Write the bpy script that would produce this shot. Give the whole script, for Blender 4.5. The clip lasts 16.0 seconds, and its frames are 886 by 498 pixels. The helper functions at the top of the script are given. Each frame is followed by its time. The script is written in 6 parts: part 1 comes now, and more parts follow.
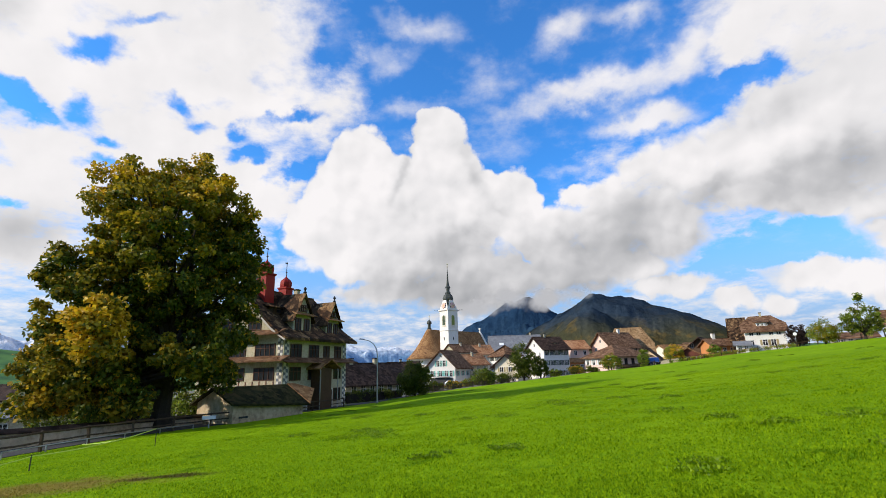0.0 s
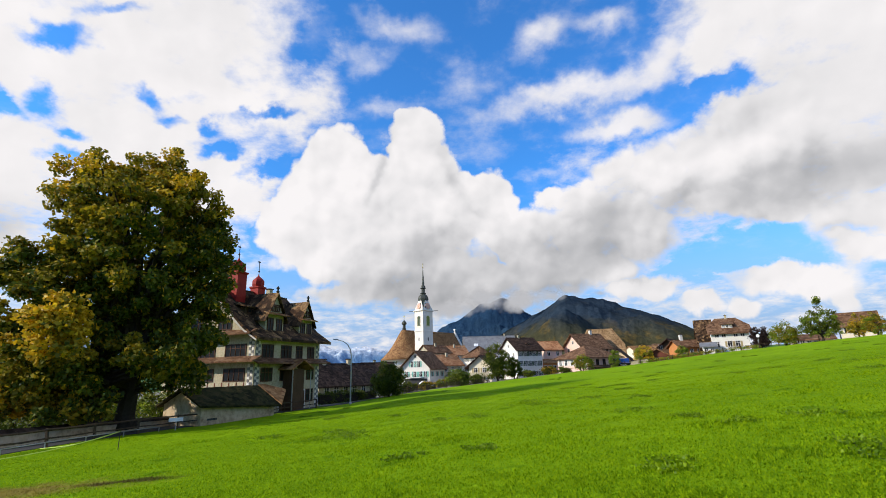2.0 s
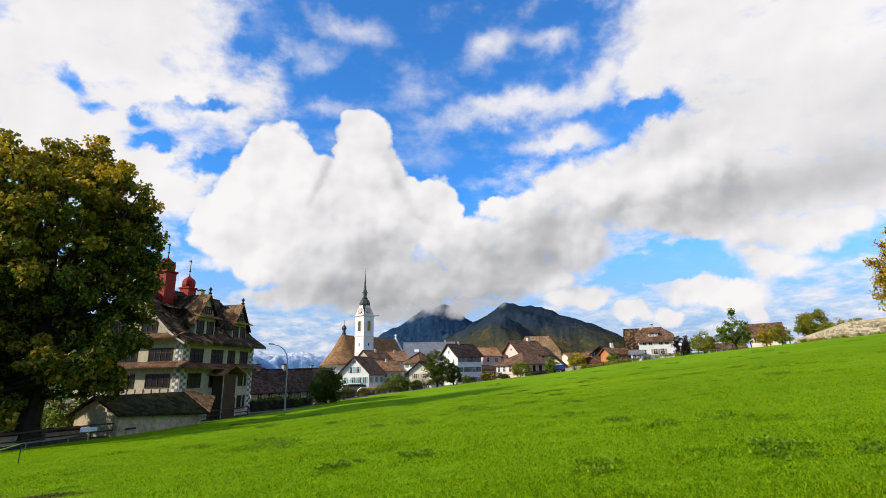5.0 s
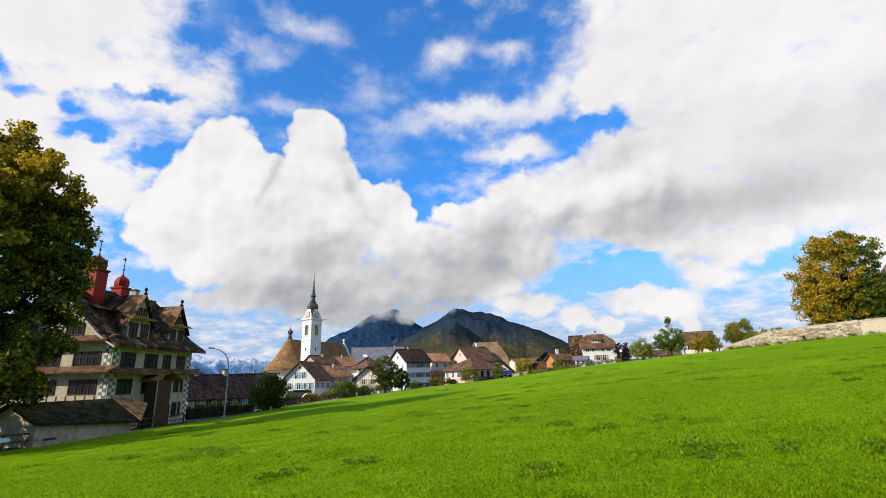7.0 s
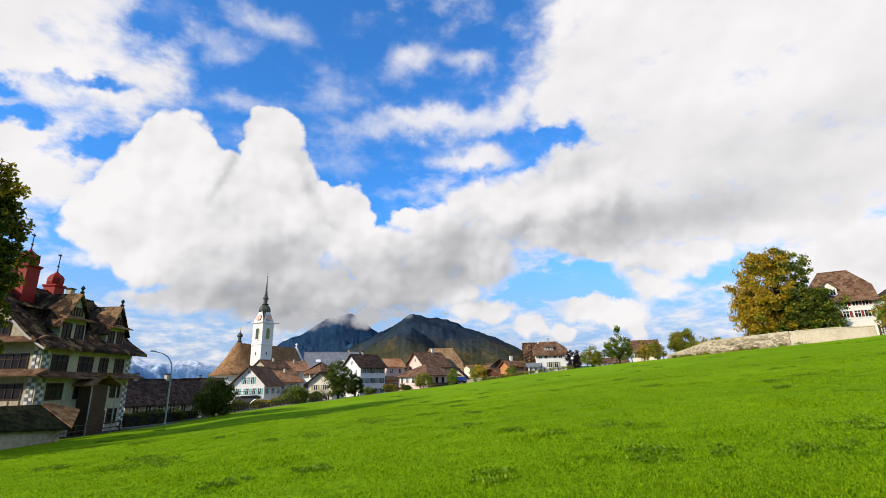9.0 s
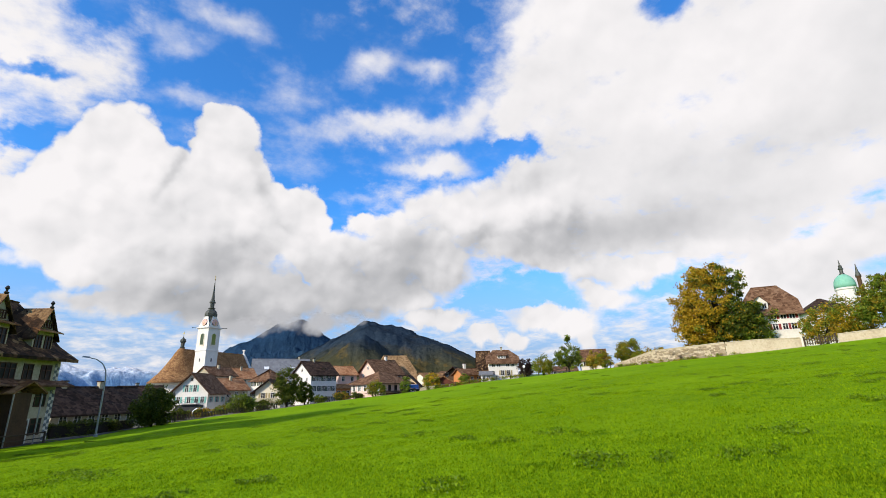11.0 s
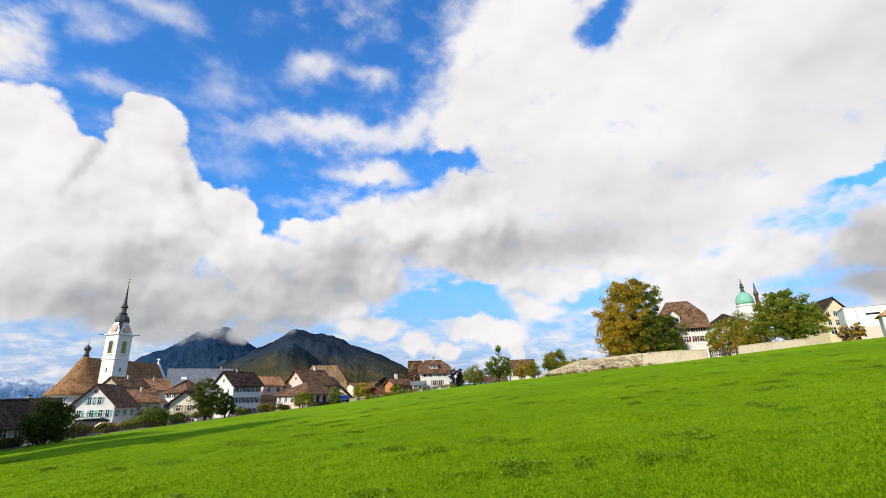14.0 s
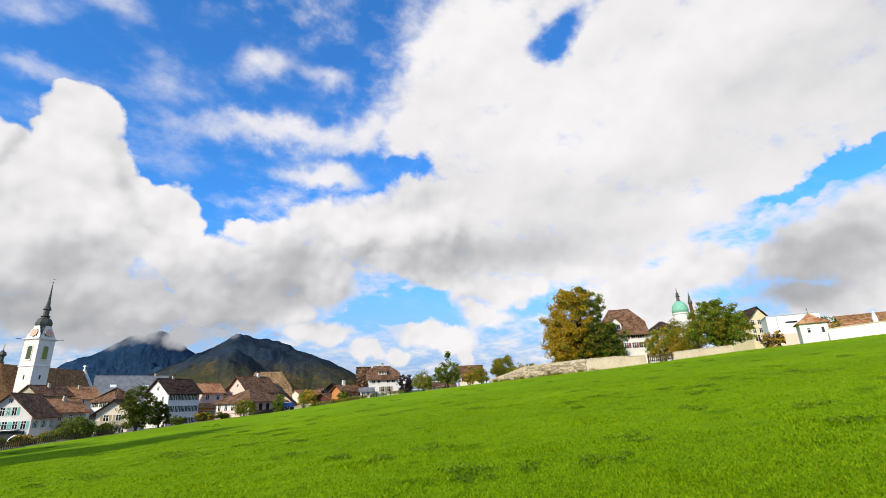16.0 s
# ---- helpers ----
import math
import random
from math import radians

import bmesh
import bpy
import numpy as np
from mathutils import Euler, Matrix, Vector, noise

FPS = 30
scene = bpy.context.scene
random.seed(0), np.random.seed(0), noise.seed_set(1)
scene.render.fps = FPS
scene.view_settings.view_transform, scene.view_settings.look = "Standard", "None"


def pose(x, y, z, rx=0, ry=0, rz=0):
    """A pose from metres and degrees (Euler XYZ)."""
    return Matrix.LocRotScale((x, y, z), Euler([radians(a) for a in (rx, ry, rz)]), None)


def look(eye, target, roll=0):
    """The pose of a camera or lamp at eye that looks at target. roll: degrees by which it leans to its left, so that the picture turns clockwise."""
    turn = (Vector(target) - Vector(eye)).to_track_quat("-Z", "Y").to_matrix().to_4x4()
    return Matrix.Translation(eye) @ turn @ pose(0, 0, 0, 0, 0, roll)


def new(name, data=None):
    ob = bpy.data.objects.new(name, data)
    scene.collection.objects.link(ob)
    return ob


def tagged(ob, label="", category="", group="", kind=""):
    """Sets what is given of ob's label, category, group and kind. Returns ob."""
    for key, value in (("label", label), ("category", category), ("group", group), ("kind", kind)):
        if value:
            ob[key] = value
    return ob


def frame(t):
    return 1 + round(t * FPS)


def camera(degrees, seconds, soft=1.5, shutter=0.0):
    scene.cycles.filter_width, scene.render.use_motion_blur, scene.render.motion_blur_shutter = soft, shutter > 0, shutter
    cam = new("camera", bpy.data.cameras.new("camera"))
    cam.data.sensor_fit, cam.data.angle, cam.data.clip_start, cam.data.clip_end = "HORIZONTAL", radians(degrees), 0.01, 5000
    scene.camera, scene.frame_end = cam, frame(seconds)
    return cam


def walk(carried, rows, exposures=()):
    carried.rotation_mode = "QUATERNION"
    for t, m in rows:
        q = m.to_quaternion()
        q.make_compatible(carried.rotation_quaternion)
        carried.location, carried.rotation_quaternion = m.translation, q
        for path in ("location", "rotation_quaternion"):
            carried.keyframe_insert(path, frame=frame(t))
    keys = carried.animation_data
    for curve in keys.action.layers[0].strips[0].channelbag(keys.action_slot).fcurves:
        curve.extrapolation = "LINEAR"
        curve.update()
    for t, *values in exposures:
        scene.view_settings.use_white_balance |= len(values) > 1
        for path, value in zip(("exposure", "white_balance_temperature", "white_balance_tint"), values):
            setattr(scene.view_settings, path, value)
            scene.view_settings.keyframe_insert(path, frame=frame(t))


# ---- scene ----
# ---- camera: stands on the meadow and pans right ----
EYE = 1.65
cam = camera(86.38, 16.0, soft=0.9)
TURNS = [
    (0.0, 104.463, 1.509, 0.389), (0.5, 104.45, 1.541, -0.215), (1.0, 104.407, 1.60, -0.766),
    (1.5, 104.38, 1.60, -1.624), (2.0, 104.46, 1.53, -2.627), (2.5, 104.529, 1.48, -3.651),
    (3.0, 104.602, 1.47, -4.784), (3.5, 104.67, 1.45, -5.821), (4.0, 104.74, 1.47, -6.968),
    (6.5, 105.322, 1.456, -14.249), (7.0, 105.417, 1.49, -15.706), (7.5, 105.501, 1.45, -16.887),
    (8.0, 105.598, 1.376, -18.019), (8.5, 105.762, 1.286, -19.466), (9.0, 105.965, 1.25, -21.018),
    (11.5, 106.922, 1.30, -27.741), (12.0, 107.097, 1.39, -28.964), (12.5, 107.261, 1.45, -30.243),
    (13.0, 107.397, 1.48, -31.565), (13.5, 107.543, 1.54, -32.888), (14.0, 107.68, 1.67, -34.484),
    (14.5, 107.88, 1.83, -36.042), (15.0, 108.01, 1.96, -37.575), (15.5, 108.10, 2.09, -39.076),
    (16.0, 108.152, 2.24, -40.437)]
walk(cam, [(t, pose(0, 0, EYE, rx, ry, rz)) for t, rx, ry, rz in TURNS], [(0.0, -0.02, 6900, 12.5), (16.0, -0.02, 6900, 12.5)])

# ---- sun and sky ----
SUN_AZ, SUN_EL = -105.0, 27.5
sun = new("sun", bpy.data.lights.new("sun", "SUN"))
sun.data.energy, sun.data.angle, sun.data.color = 5.0, radians(0.6), (1.0, 0.91, 0.78)
_a, _e = radians(SUN_AZ), radians(SUN_EL)
sun.matrix_world = look((900 * math.sin(_a) * math.cos(_e), 900 * math.cos(_a) * math.cos(_e), 900 * math.sin(_e)), (0, 0, 0))


class Nodes:
    """Short hand for building a node tree."""

    def __init__(self, tree):
        self.t = tree
        tree.nodes.clear()

    def add(self, kind, sockets=(), **props):
        n = self.t.nodes.new(kind)
        for k, v in props.items():
            setattr(n, k, v)
        for key, v in dict(sockets).items():
            if isinstance(v, bpy.types.NodeSocket):
                self.t.links.new(v, n.inputs[key])
            else:
                n.inputs[key].default_value = v
        return n

    def math(self, op, a, b=0.0, c=0.0, clamp=False):
        return self.add("ShaderNodeMath", {0: a, 1: b, 2: c}, operation=op, use_clamp=clamp).outputs[0]

    def vec(self, op, a, b=(0, 0, 0)):
        n = self.add("ShaderNodeVectorMath", {0: a, 1: b}, operation=op)
        return n.outputs["Value"] if op in ("LENGTH", "DOT_PRODUCT") else n.outputs[0]

    def noise(self, vector, scale, detail=4.0, rough=0.5, out=0, **props):
        return self.add("ShaderNodeTexNoise", {"Vector": vector, "Scale": scale, "Detail": detail, "Roughness": rough}, **props).outputs[out]

    def ramp(self, value, stops):
        n = self.add("ShaderNodeValToRGB", {0: value})
        while len(n.color_ramp.elements) < len(stops):
            n.color_ramp.elements.new(0.5)
        for e, (p, c) in zip(n.color_ramp.elements, stops):
            e.position, e.color = p, (*c, 1)
        return n.outputs[0]

    def mix(self, f, a, b, blend="MIX"):
        n = self.add("ShaderNodeMix", data_type="RGBA", blend_type=blend)
        for i, v in ((0, f), (6, a), (7, b)):
            if isinstance(v, bpy.types.NodeSocket):
                self.t.links.new(v, n.inputs[i])
            else:
                n.inputs[i].default_value = v if i == 0 else (*v, 1)
        return n.outputs[2]

    def step(self, value, lo, hi):
        return self.add("ShaderNodeMapRange", {0: value, 1: lo, 2: hi, 3: 0.0, 4: 1.0}, interpolation_type="SMOOTHSTEP", clamp=True).outputs[0]


def make_sky():
    world = bpy.data.worlds.new("sky")
    scene.world = world
    world.use_nodes = True
    world.cycles.sampling_method, world.cycles.sample_map_resolution = "MANUAL", 512
    n = Nodes(world.node_tree)
    way = n.add("ShaderNodeTexCoord").outputs["Generated"]
    xyz = n.add("ShaderNodeSeparateXYZ", {0: way}).outputs
    az = n.math("MULTIPLY", n.math("ARCTAN2", xyz[0], xyz[1]), 57.2958)
    el = n.math("MULTIPLY", n.math("ARCSINE", xyz[2]), 57.2958)
    flat = n.add("ShaderNodeCombineXYZ", {0: az, 1: el}).outputs[0]

    # cloud forms: bearing, height, half length, half width, tilt (all in degrees) and weight
    TOWERS = [(-10.3, 24.2, 4.6, 4.7, 2, 1), (-13.0, 20.5, 5.0, 4.6, 3, 1), (-6.6, 21.1, 4.5, 4.8, 1, 1), (-15.6, 17.1, 4.1, 4.0, 3, 1), (-10.1, 15.9, 8.3, 6.1, 1, 1), (-0.0, 28.1, 3.5, 3.2, -1, 1), (-0.9, 24.7, 3.3, 4.4, -1, 1), (1.9, 24.0, 3.7, 4.1, -2, 1), (4.9, 21.2, 3.5, 3.0, -3, 1), (8.9, 19.9, 3.7, 3.8, -4, 1), (-3.1, 16.6, 7.8, 5.8, -1, 1), (0.9, 19.0, 5.0, 4.1, -2, 1)]
    BANK = [(-5.9, 12.6, 9.0, 4.1, -0, 1), (2.5, 12.4, 4.9, 3.3, -2, 1), (14.1, 15.1, 5.0, 4.4, -5, 1), (20.1, 16.1, 6.0, 5.2, -7, 1), (26.4, 15.2, 5.5, 4.6, -9, 1), (14.7, 11.0, 7.8, 3.3, -4, 1), (22.3, 11.6, 5.7, 2.7, -6, 1), (24.3, 21.5, 3.8, 2.5, 15, 1), (16.2, 19.8, 3.1, 1.7, -7, 1), (29.2, 20.6, 5.1, 3.6, 15, 1), (35.2, 21.5, 5.0, 4.5, 13, 1), (40.4, 20.5, 5.4, 6.3, -17, 1), (35.3, 16.5, 5.4, 2.3, -13, 1), (40.8, 14.9, 5.1, 2.2, -14, 1)]
    FILL = [(80.9, 7.6, 7.0, 2.3, -9, 1), (49.1, 13.0, 10.2, 2.7, 1, 0.9), (66.3, 8.4, 6.2, 2.4, -6, 1), (4.8, 17.1, 8.5, 4.1, -3, 1), (11.6, 14.6, 6.1, 3.4, -4, 1), (6.5, 10.2, 11.5, 3.0, -3, 1), (-7.3, 9.9, 7.5, 2.3, -0, 0.9), (19.6, 20.4, 2.6, 1.7, 7, 1), (0.3, 9.0, 8.9, 2.3, -2, 1), (12.5, 17.2, 4.1, 2.7, -5, 1)]
    LOW = [(24.6, 8.1, 2.5, 1.6, -5, 1), (27.4, 8.0, 2.7, 1.7, -6, 1), (31.5, 5.5, 3.0, 1.5, -5, 1), (36.0, 5.3, 2.2, 1.4, -6, 1), (40.4, 7.0, 1.8, 1.9, -8, 1), (42.9, 6.6, 1.5, 2.2, -8, 1), (39.8, 8.1, 6.1, 2.0, -2, 0.9), (45.4, 9.8, 5.5, 1.7, -3, 0.9), (63.8, 10.9, 7.2, 3.7, 4, 1), (71.0, 12.9, 6.0, 3.0, 7, 1), (79.6, 13.0, 5.1, 3.7, 17, 1), (84.8, 14.9, 4.1, 4.0, 15, 1), (84.2, 10.3, 3.8, 3.0, -12, 1)]
    SHEET_RIGHT = [(45.0, 27.3, 6.5, 5.2, -24, 1.5), (39.3, 31.5, 5.3, 2.1, -1, 0.8), (42.4, 23.6, 6.4, 3.6, 4, 1.2), (41.5, 31.0, 8.5, 6.5, -2, 1.3), (47.8, 40.0, 13.7, 5.9, -5, 1.3), (60.7, 23.7, 15.9, 9.0, -9, 1.4), (69.6, 34.7, 16.9, 7.9, -15, 1.4), (83.0, 29.9, 10.8, 7.6, -23, 1.3), (75.7, 22.1, 6.3, 5.2, 6, 1), (35.1, 19.7, 14.1, 4.8, -0, 1), (52.8, 16.0, 12.2, 4.0, -5, 0.9)]
    SHEET_LEFT = [(-26.1, 33.7, 13.0, 7.2, 11, 1.3), (-42.6, 33.7, 9.7, 3.3, 21, 0.9), (-35.3, 26.5, 8.7, 4.5, -13, 0.8), (-44.6, 27.4, 4.5, 2.5, -9, 0.8), (-43.5, 21.1, 4.5, 2.0, -3, 0.9), (-42.9, 17.6, 5.3, 2.1, 0, 0.9), (-16.3, 30.5, 5.7, 3.1, 6, 0.9), (-21.7, 19.9, 5.7, 3.8, 6, 0.9), (-35.6, 21.4, 6.6, 2.8, 12, 0.6), (-43.3, 12.3, 5.0, 3.1, 9, 0.9), (-26.1, 20.6, 7.2, 3.7, 7, 0.6)]
    HOLES = [(-41.4, 30.1, 2.7, 1.1, -14, 0.9), (-39.7, 31.2, 1.9, 1.2, -2, 0.8), (-45.3, 24.6, 2.8, 1.0, -24, 0.9), (-41.3, 25.5, 1.8, 1.3, -6, 0.9), (-38.1, 23.3, 1.4, 0.8, -8, 0.8), (-38.5, 21.0, 2.8, 0.8, -8, 0.9), (-31.9, 29.4, 1.8, 0.9, -22, 0.8), (-29.7, 27.2, 2.1, 0.9, -3, 0.8), (-25.4, 26.6, 1.8, 0.9, -15, 0.8), (-19.3, 28.8, 3.1, 0.7, 20, 0.9), (-23.6, 24.1, 2.2, 1.0, 8, 0.9), (-18.6, 23.1, 3.4, 0.9, 15, 0.9), (-15.4, 35.4, 2.0, 2.7, -28, 0.6), (-19.1, 14.9, 1.4, 1.7, -37, 0.9), (-44.6, 16.1, 0.8, 0.7, 13, 0.8), (-36.6, 34.8, 3.4, 0.7, 26, 0.6)]
    HOLES_MORE = [(-13.4, 11.2, 5.3, 1.7, 11, 0.9), (-6.7, 28.0, 1.5, 2.6, 1, 0.6), (58.9, 40.8, 4.2, 2.0, 21, 0.95), (34.4, 10.2, 5.4, 1.2, 7, 1.3), (52.6, 11.0, 3.4, 0.9, 13, 0.6), (82.2, 19.8, 5.4, 0.9, 14, 1.3), (86.7, 20.4, 2.8, 0.9, 4, 1.3), (36.3, 11.4, 5.2, 1.7, 11, 1.6), (41.3, 9.7, 2.8, 1.3, 3, 1.6), (37.5, 28.1, 2.5, 1.4, 7, 1.4), (33.0, 27.3, 2.7, 1.7, 9, 1.2), (13.4, 19.3, 1.4, 2.0, 14, 1.3), (15.0, 21.6, 1.7, 0.8, -7, 0.8), (2.6, 16.9, 2.1, 0.5, -2, 0.8), (7.8, 13.9, 2.4, 0.6, -23, 0.5), (10.8, 12.3, 1.4, 0.4, -24, 0.6)]
    VEIL = [(26.2, 26.4, 5.9, 1.5, 1, 1.7), (17.5, 37.2, 4.4, 2.4, 6, 1.1), (26.1, 37.1, 3.2, 1.5, 2, 0.9), (13.0, 30.2, 8.0, 1.9, -0, 0.85), (21.6, 30.7, 7.3, 2.0, -1, 0.9), (28.9, 30.8, 5.3, 2.4, 9, 0.9), (32.2, 32.4, 3.4, 2.3, 6, 0.8), (-5.9, 40.1, 5.6, 1.4, 2, 0.55), (-6.7, 36.0, 3.9, 1.4, 10, 0.6), (-3.6, 31.2, 6.1, 1.4, 7, 0.75), (-0.3, 39.0, 4.8, 1.7, -1, 0.5), (7.5, 26.3, 6.6, 2.6, -4, 0.45), (15.1, 22.9, 4.8, 1.0, -2, 0.6), (-13.7, 38.4, 2.7, 2.7, -27, 0.5), (5.0, 34.7, 4.7, 1.8, -4, 0.4)]
    GREY = [(18.8, 13.3, 13.2, 3.6, -1, 0.62), (0.4, 13.8, 7.7, 3.4, -2, 0.45), (-1.8, 9.1, 10.3, 2.7, -1, 0.6), (10.5, 8.6, 9.3, 2.4, -3, 0.6), (26.8, 17.9, 7.0, 2.5, 1, 0.3), (39.9, 15.7, 8.8, 3.2, -4, 0.2), (-5.0, 22.8, 0.7, 4.1, -18, 0.35), (5.8, 21.8, 1.0, 2.7, -3, 0.3), (-46.7, 32.0, 1.9, 2.9, -23, 0.4), (-43.7, 12.7, 4.2, 3.0, 9, 0.5), (49.4, 17.0, 15.8, 3.4, 5, 0.5), (63.9, 23.1, 16.4, 3.2, 1, 0.3), (78.5, 28.8, 8.3, 3.9, 1, 0.25), (80.4, 10.6, 7.6, 3.6, 13, 0.62), (75.3, 8.7, 5.3, 2.0, 3, 0.35), (39.0, 25.8, 8.9, 2.7, 17, 0.25)]

    def bend(scale, size, detail=5.0, rough=0.55):
        return n.vec("MULTIPLY", n.vec("SUBTRACT", n.noise(way, scale, detail, rough, 1), (0.5, 0.5, 0.5)), (size, size, 0))

    def forms(coords, rows, op="ADD"):
        total = None
        for a, e, r1, r2, tilt, w in rows:
            c, s = math.cos(radians(tilt)), math.sin(radians(tilt))
            if abs(tilt) < 6:
                own = n.add("ShaderNodeVectorMath", {0: coords, 1: (1 / r1, 1 / r2, 0), 2: (-a / r1, -e / r2, 0)}, operation="MULTIPLY_ADD").outputs[0]
            else:
                off = n.vec("SUBTRACT", coords, (a, e, 0))
                own = n.add("ShaderNodeCombineXYZ", {0: n.vec("DOT_PRODUCT", off, (c / r1, s / r1, 0)), 1: n.vec("DOT_PRODUCT", off, (-s / r2, c / r2, 0))}).outputs[0]
            d = n.vec("LENGTH", own)
            if op == "ADD":
                v = n.add("ShaderNodeMapRange", {0: d, 1: 1.6, 2: 0.0, 3: 0.0, 4: w}, interpolation_type="SMOOTHSTEP").outputs[0]
                total = v if total is None else n.math("ADD", total, v)
            else:
                v = n.math("MULTIPLY_ADD", d, -w, w)
                total = v if total is None else n.math("SMOOTH_MAX", total, v, 0.12)
        return total

    def lumps(coords, scale):
        """Rounded swellings, like those of heaped cloud."""
        return n.math("SUBTRACT", 0.62, n.add("ShaderNodeTexVoronoi", {"Vector": coords, "Scale": scale}, feature="F1").outputs["Distance"])

    ragged = n.vec("ADD", flat, n.vec("ADD", bend(7.0, 7.0), bend(22.0, 3.0)))
    loose = n.vec("ADD", flat, bend(5.0, 9.0))
    puffy = n.vec("ADD", flat, n.vec("ADD", bend(9.0, 3.4), bend(30.0, 1.3)))
    wobbled = n.vec("ADD", way, n.vec("MULTIPLY", bend(9.0, 1.0), (0.05, 0.05, 0.0)))
    sunward = (-0.030, -0.006, 0.034)

    # high broken layer, drawn out by its distance
    low = n.math("ADD", n.math("MAXIMUM", xyz[2], 0.0), 0.22)
    sheet = n.add("ShaderNodeCombineXYZ", {0: n.math("DIVIDE", xyz[0], low), 1: n.math("DIVIDE", xyz[1], low)}).outputs[0]
    fbm = n.noise(sheet, 5.2, 8.0, 0.58)
    wisps = n.noise(sheet, 17.0, 6.0, 0.6)
    grain = n.math("ADD", n.math("MULTIPLY", n.math("SUBTRACT", fbm, 0.5), 2.3), n.math("MULTIPLY", n.math("SUBTRACT", wisps, 0.5), 1.0))
    open_sky = forms(flat, [(10, 34, 30, 12, 0, 1.0)])
    elsewhere = n.math("SUBTRACT", 0.42, n.math("MULTIPLY", open_sky, 0.75))
    cover = n.math("ADD", forms(ragged, SHEET_LEFT), forms(loose, SHEET_RIGHT))
    holes = n.math("ADD", forms(ragged, HOLES), forms(ragged, HOLES_MORE))
    dens = n.math("SUBTRACT", n.math("ADD", elsewhere, n.math("MINIMUM", cover, 0.85)), n.math("MULTIPLY", holes, 1.3))
    high = n.step(n.math("ADD", dens, grain), 0.0, 1.1)
    # thin veils before the blue
    veil = n.math("ADD", forms(ragged, VEIL), n.math("MULTIPLY", grain, 0.8))
    veil = n.math("MULTIPLY", n.step(veil, -0.05, 1.5), n.math("SUBTRACT", 0.95, n.math("MULTIPLY", holes, 0.3), clamp=True))
    # heaped clouds with firm rims, and softer banks beside them
    small, tiny = lumps(wobbled, 13.0), lumps(wobbled, 34.0)
    lumpy = n.math("ADD", n.math("MULTIPLY", small, 0.34), n.math("MULTIPLY", tiny, 0.22))
    towers, banks = forms(puffy, TOWERS, "MAXIMUM"), forms(ragged, BANK + LOW + FILL, "MAXIMUM")
    firm = n.step(n.math("ADD", towers, lumpy), -0.02, 0.14)
    banked = n.math("ADD", n.math("ADD", banks, n.math("MULTIPLY", lumpy, 0.8)), n.math("MULTIPLY", grain, 0.16))
    solid = n.math("MAXIMUM", firm, n.step(n.math("SUBTRACT", banked, n.math("MULTIPLY", holes, 0.5)), -0.16, 0.42))
    heap = n.math("MAXIMUM", towers, banks)
    # sides turned from the sun are grey
    behind = forms(n.vec("ADD", puffy, (-2.6, 2.4, 0)), TOWERS + BANK, "MAXIMUM")
    shade = n.math("MULTIPLY", n.step(n.math("SUBTRACT", behind, heap), 0.0, 0.8), 0.26)
    for here, scale, gain in ((small, 13.0, 0.26), (tiny, 34.0, 0.14)):
        there = lumps(n.vec("ADD", wobbled, tuple(c * 13.0 / scale for c in sunward)), scale)
        shade = n.math("ADD", shade, n.math("MULTIPLY", n.math("SUBTRACT", there, here), gain))
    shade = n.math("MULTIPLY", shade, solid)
    for scale, gain in ((6.0, 0.5), (15.0, 0.28)):
        here = n.noise(way, scale, 4.0, 0.45)
        there = n.noise(n.vec("ADD", way, tuple(c * 6.0 / scale for c in sunward)), scale, 4.0, 0.45)
        shade = n.math("ADD", shade, n.math("MULTIPLY", n.math("SUBTRACT", there, here), gain))
    shade = n.math("ADD", shade, forms(loose, GREY))
    # the broken cover, unseen at the back, is greyed to lower the fill light
    shade = n.math("ADD", shade, n.math("MULTIPLY", n.step(xyz[1], 0.2, -0.3), 0.6))
    soft = n.noise(way, 3.5, 4.0, 0.5)
    shade = n.math("ADD", n.math("ADD", shade, 0.10), n.math("MULTIPLY", n.math("SUBTRACT", soft, 0.5), 0.4), clamp=True)
    cloud = n.ramp(shade, [(0.0, (0.98, 1.0, 1.05)), (0.3, (0.82, 0.85, 0.90)), (0.65, (0.57, 0.60, 0.645)), (1.0, (0.40, 0.43, 0.47))])
    air = n.add("ShaderNodeTexSky", sky_type="NISHITA", sun_disc=False, sun_elevation=radians(SUN_EL), sun_rotation=radians(SUN_AZ)).outputs[0]
    air = n.mix(1.0, air, (0.30, 1.10, 2.0), "MULTIPLY")
    air = n.mix(n.step(xyz[2], 0.34, 0.02), air, (2.3, 3.45, 5.4))
    background = n.add("ShaderNodeBackground", {0: air, 1: 0.15}).outputs[0]
    white = n.add("ShaderNodeBackground", {0: cloud, 1: 0.94}).outputs[0]
    mask = n.math("MAXIMUM", n.math("MAXIMUM", high, veil), solid)
    mask = n.math("MULTIPLY", mask, n.step(xyz[2], -0.02, 0.01))
    both = n.add("ShaderNodeMixShader", {0: mask, 1: background, 2: white}).outputs[0]
    n.add("ShaderNodeOutputWorld", {0: both})


make_sky()


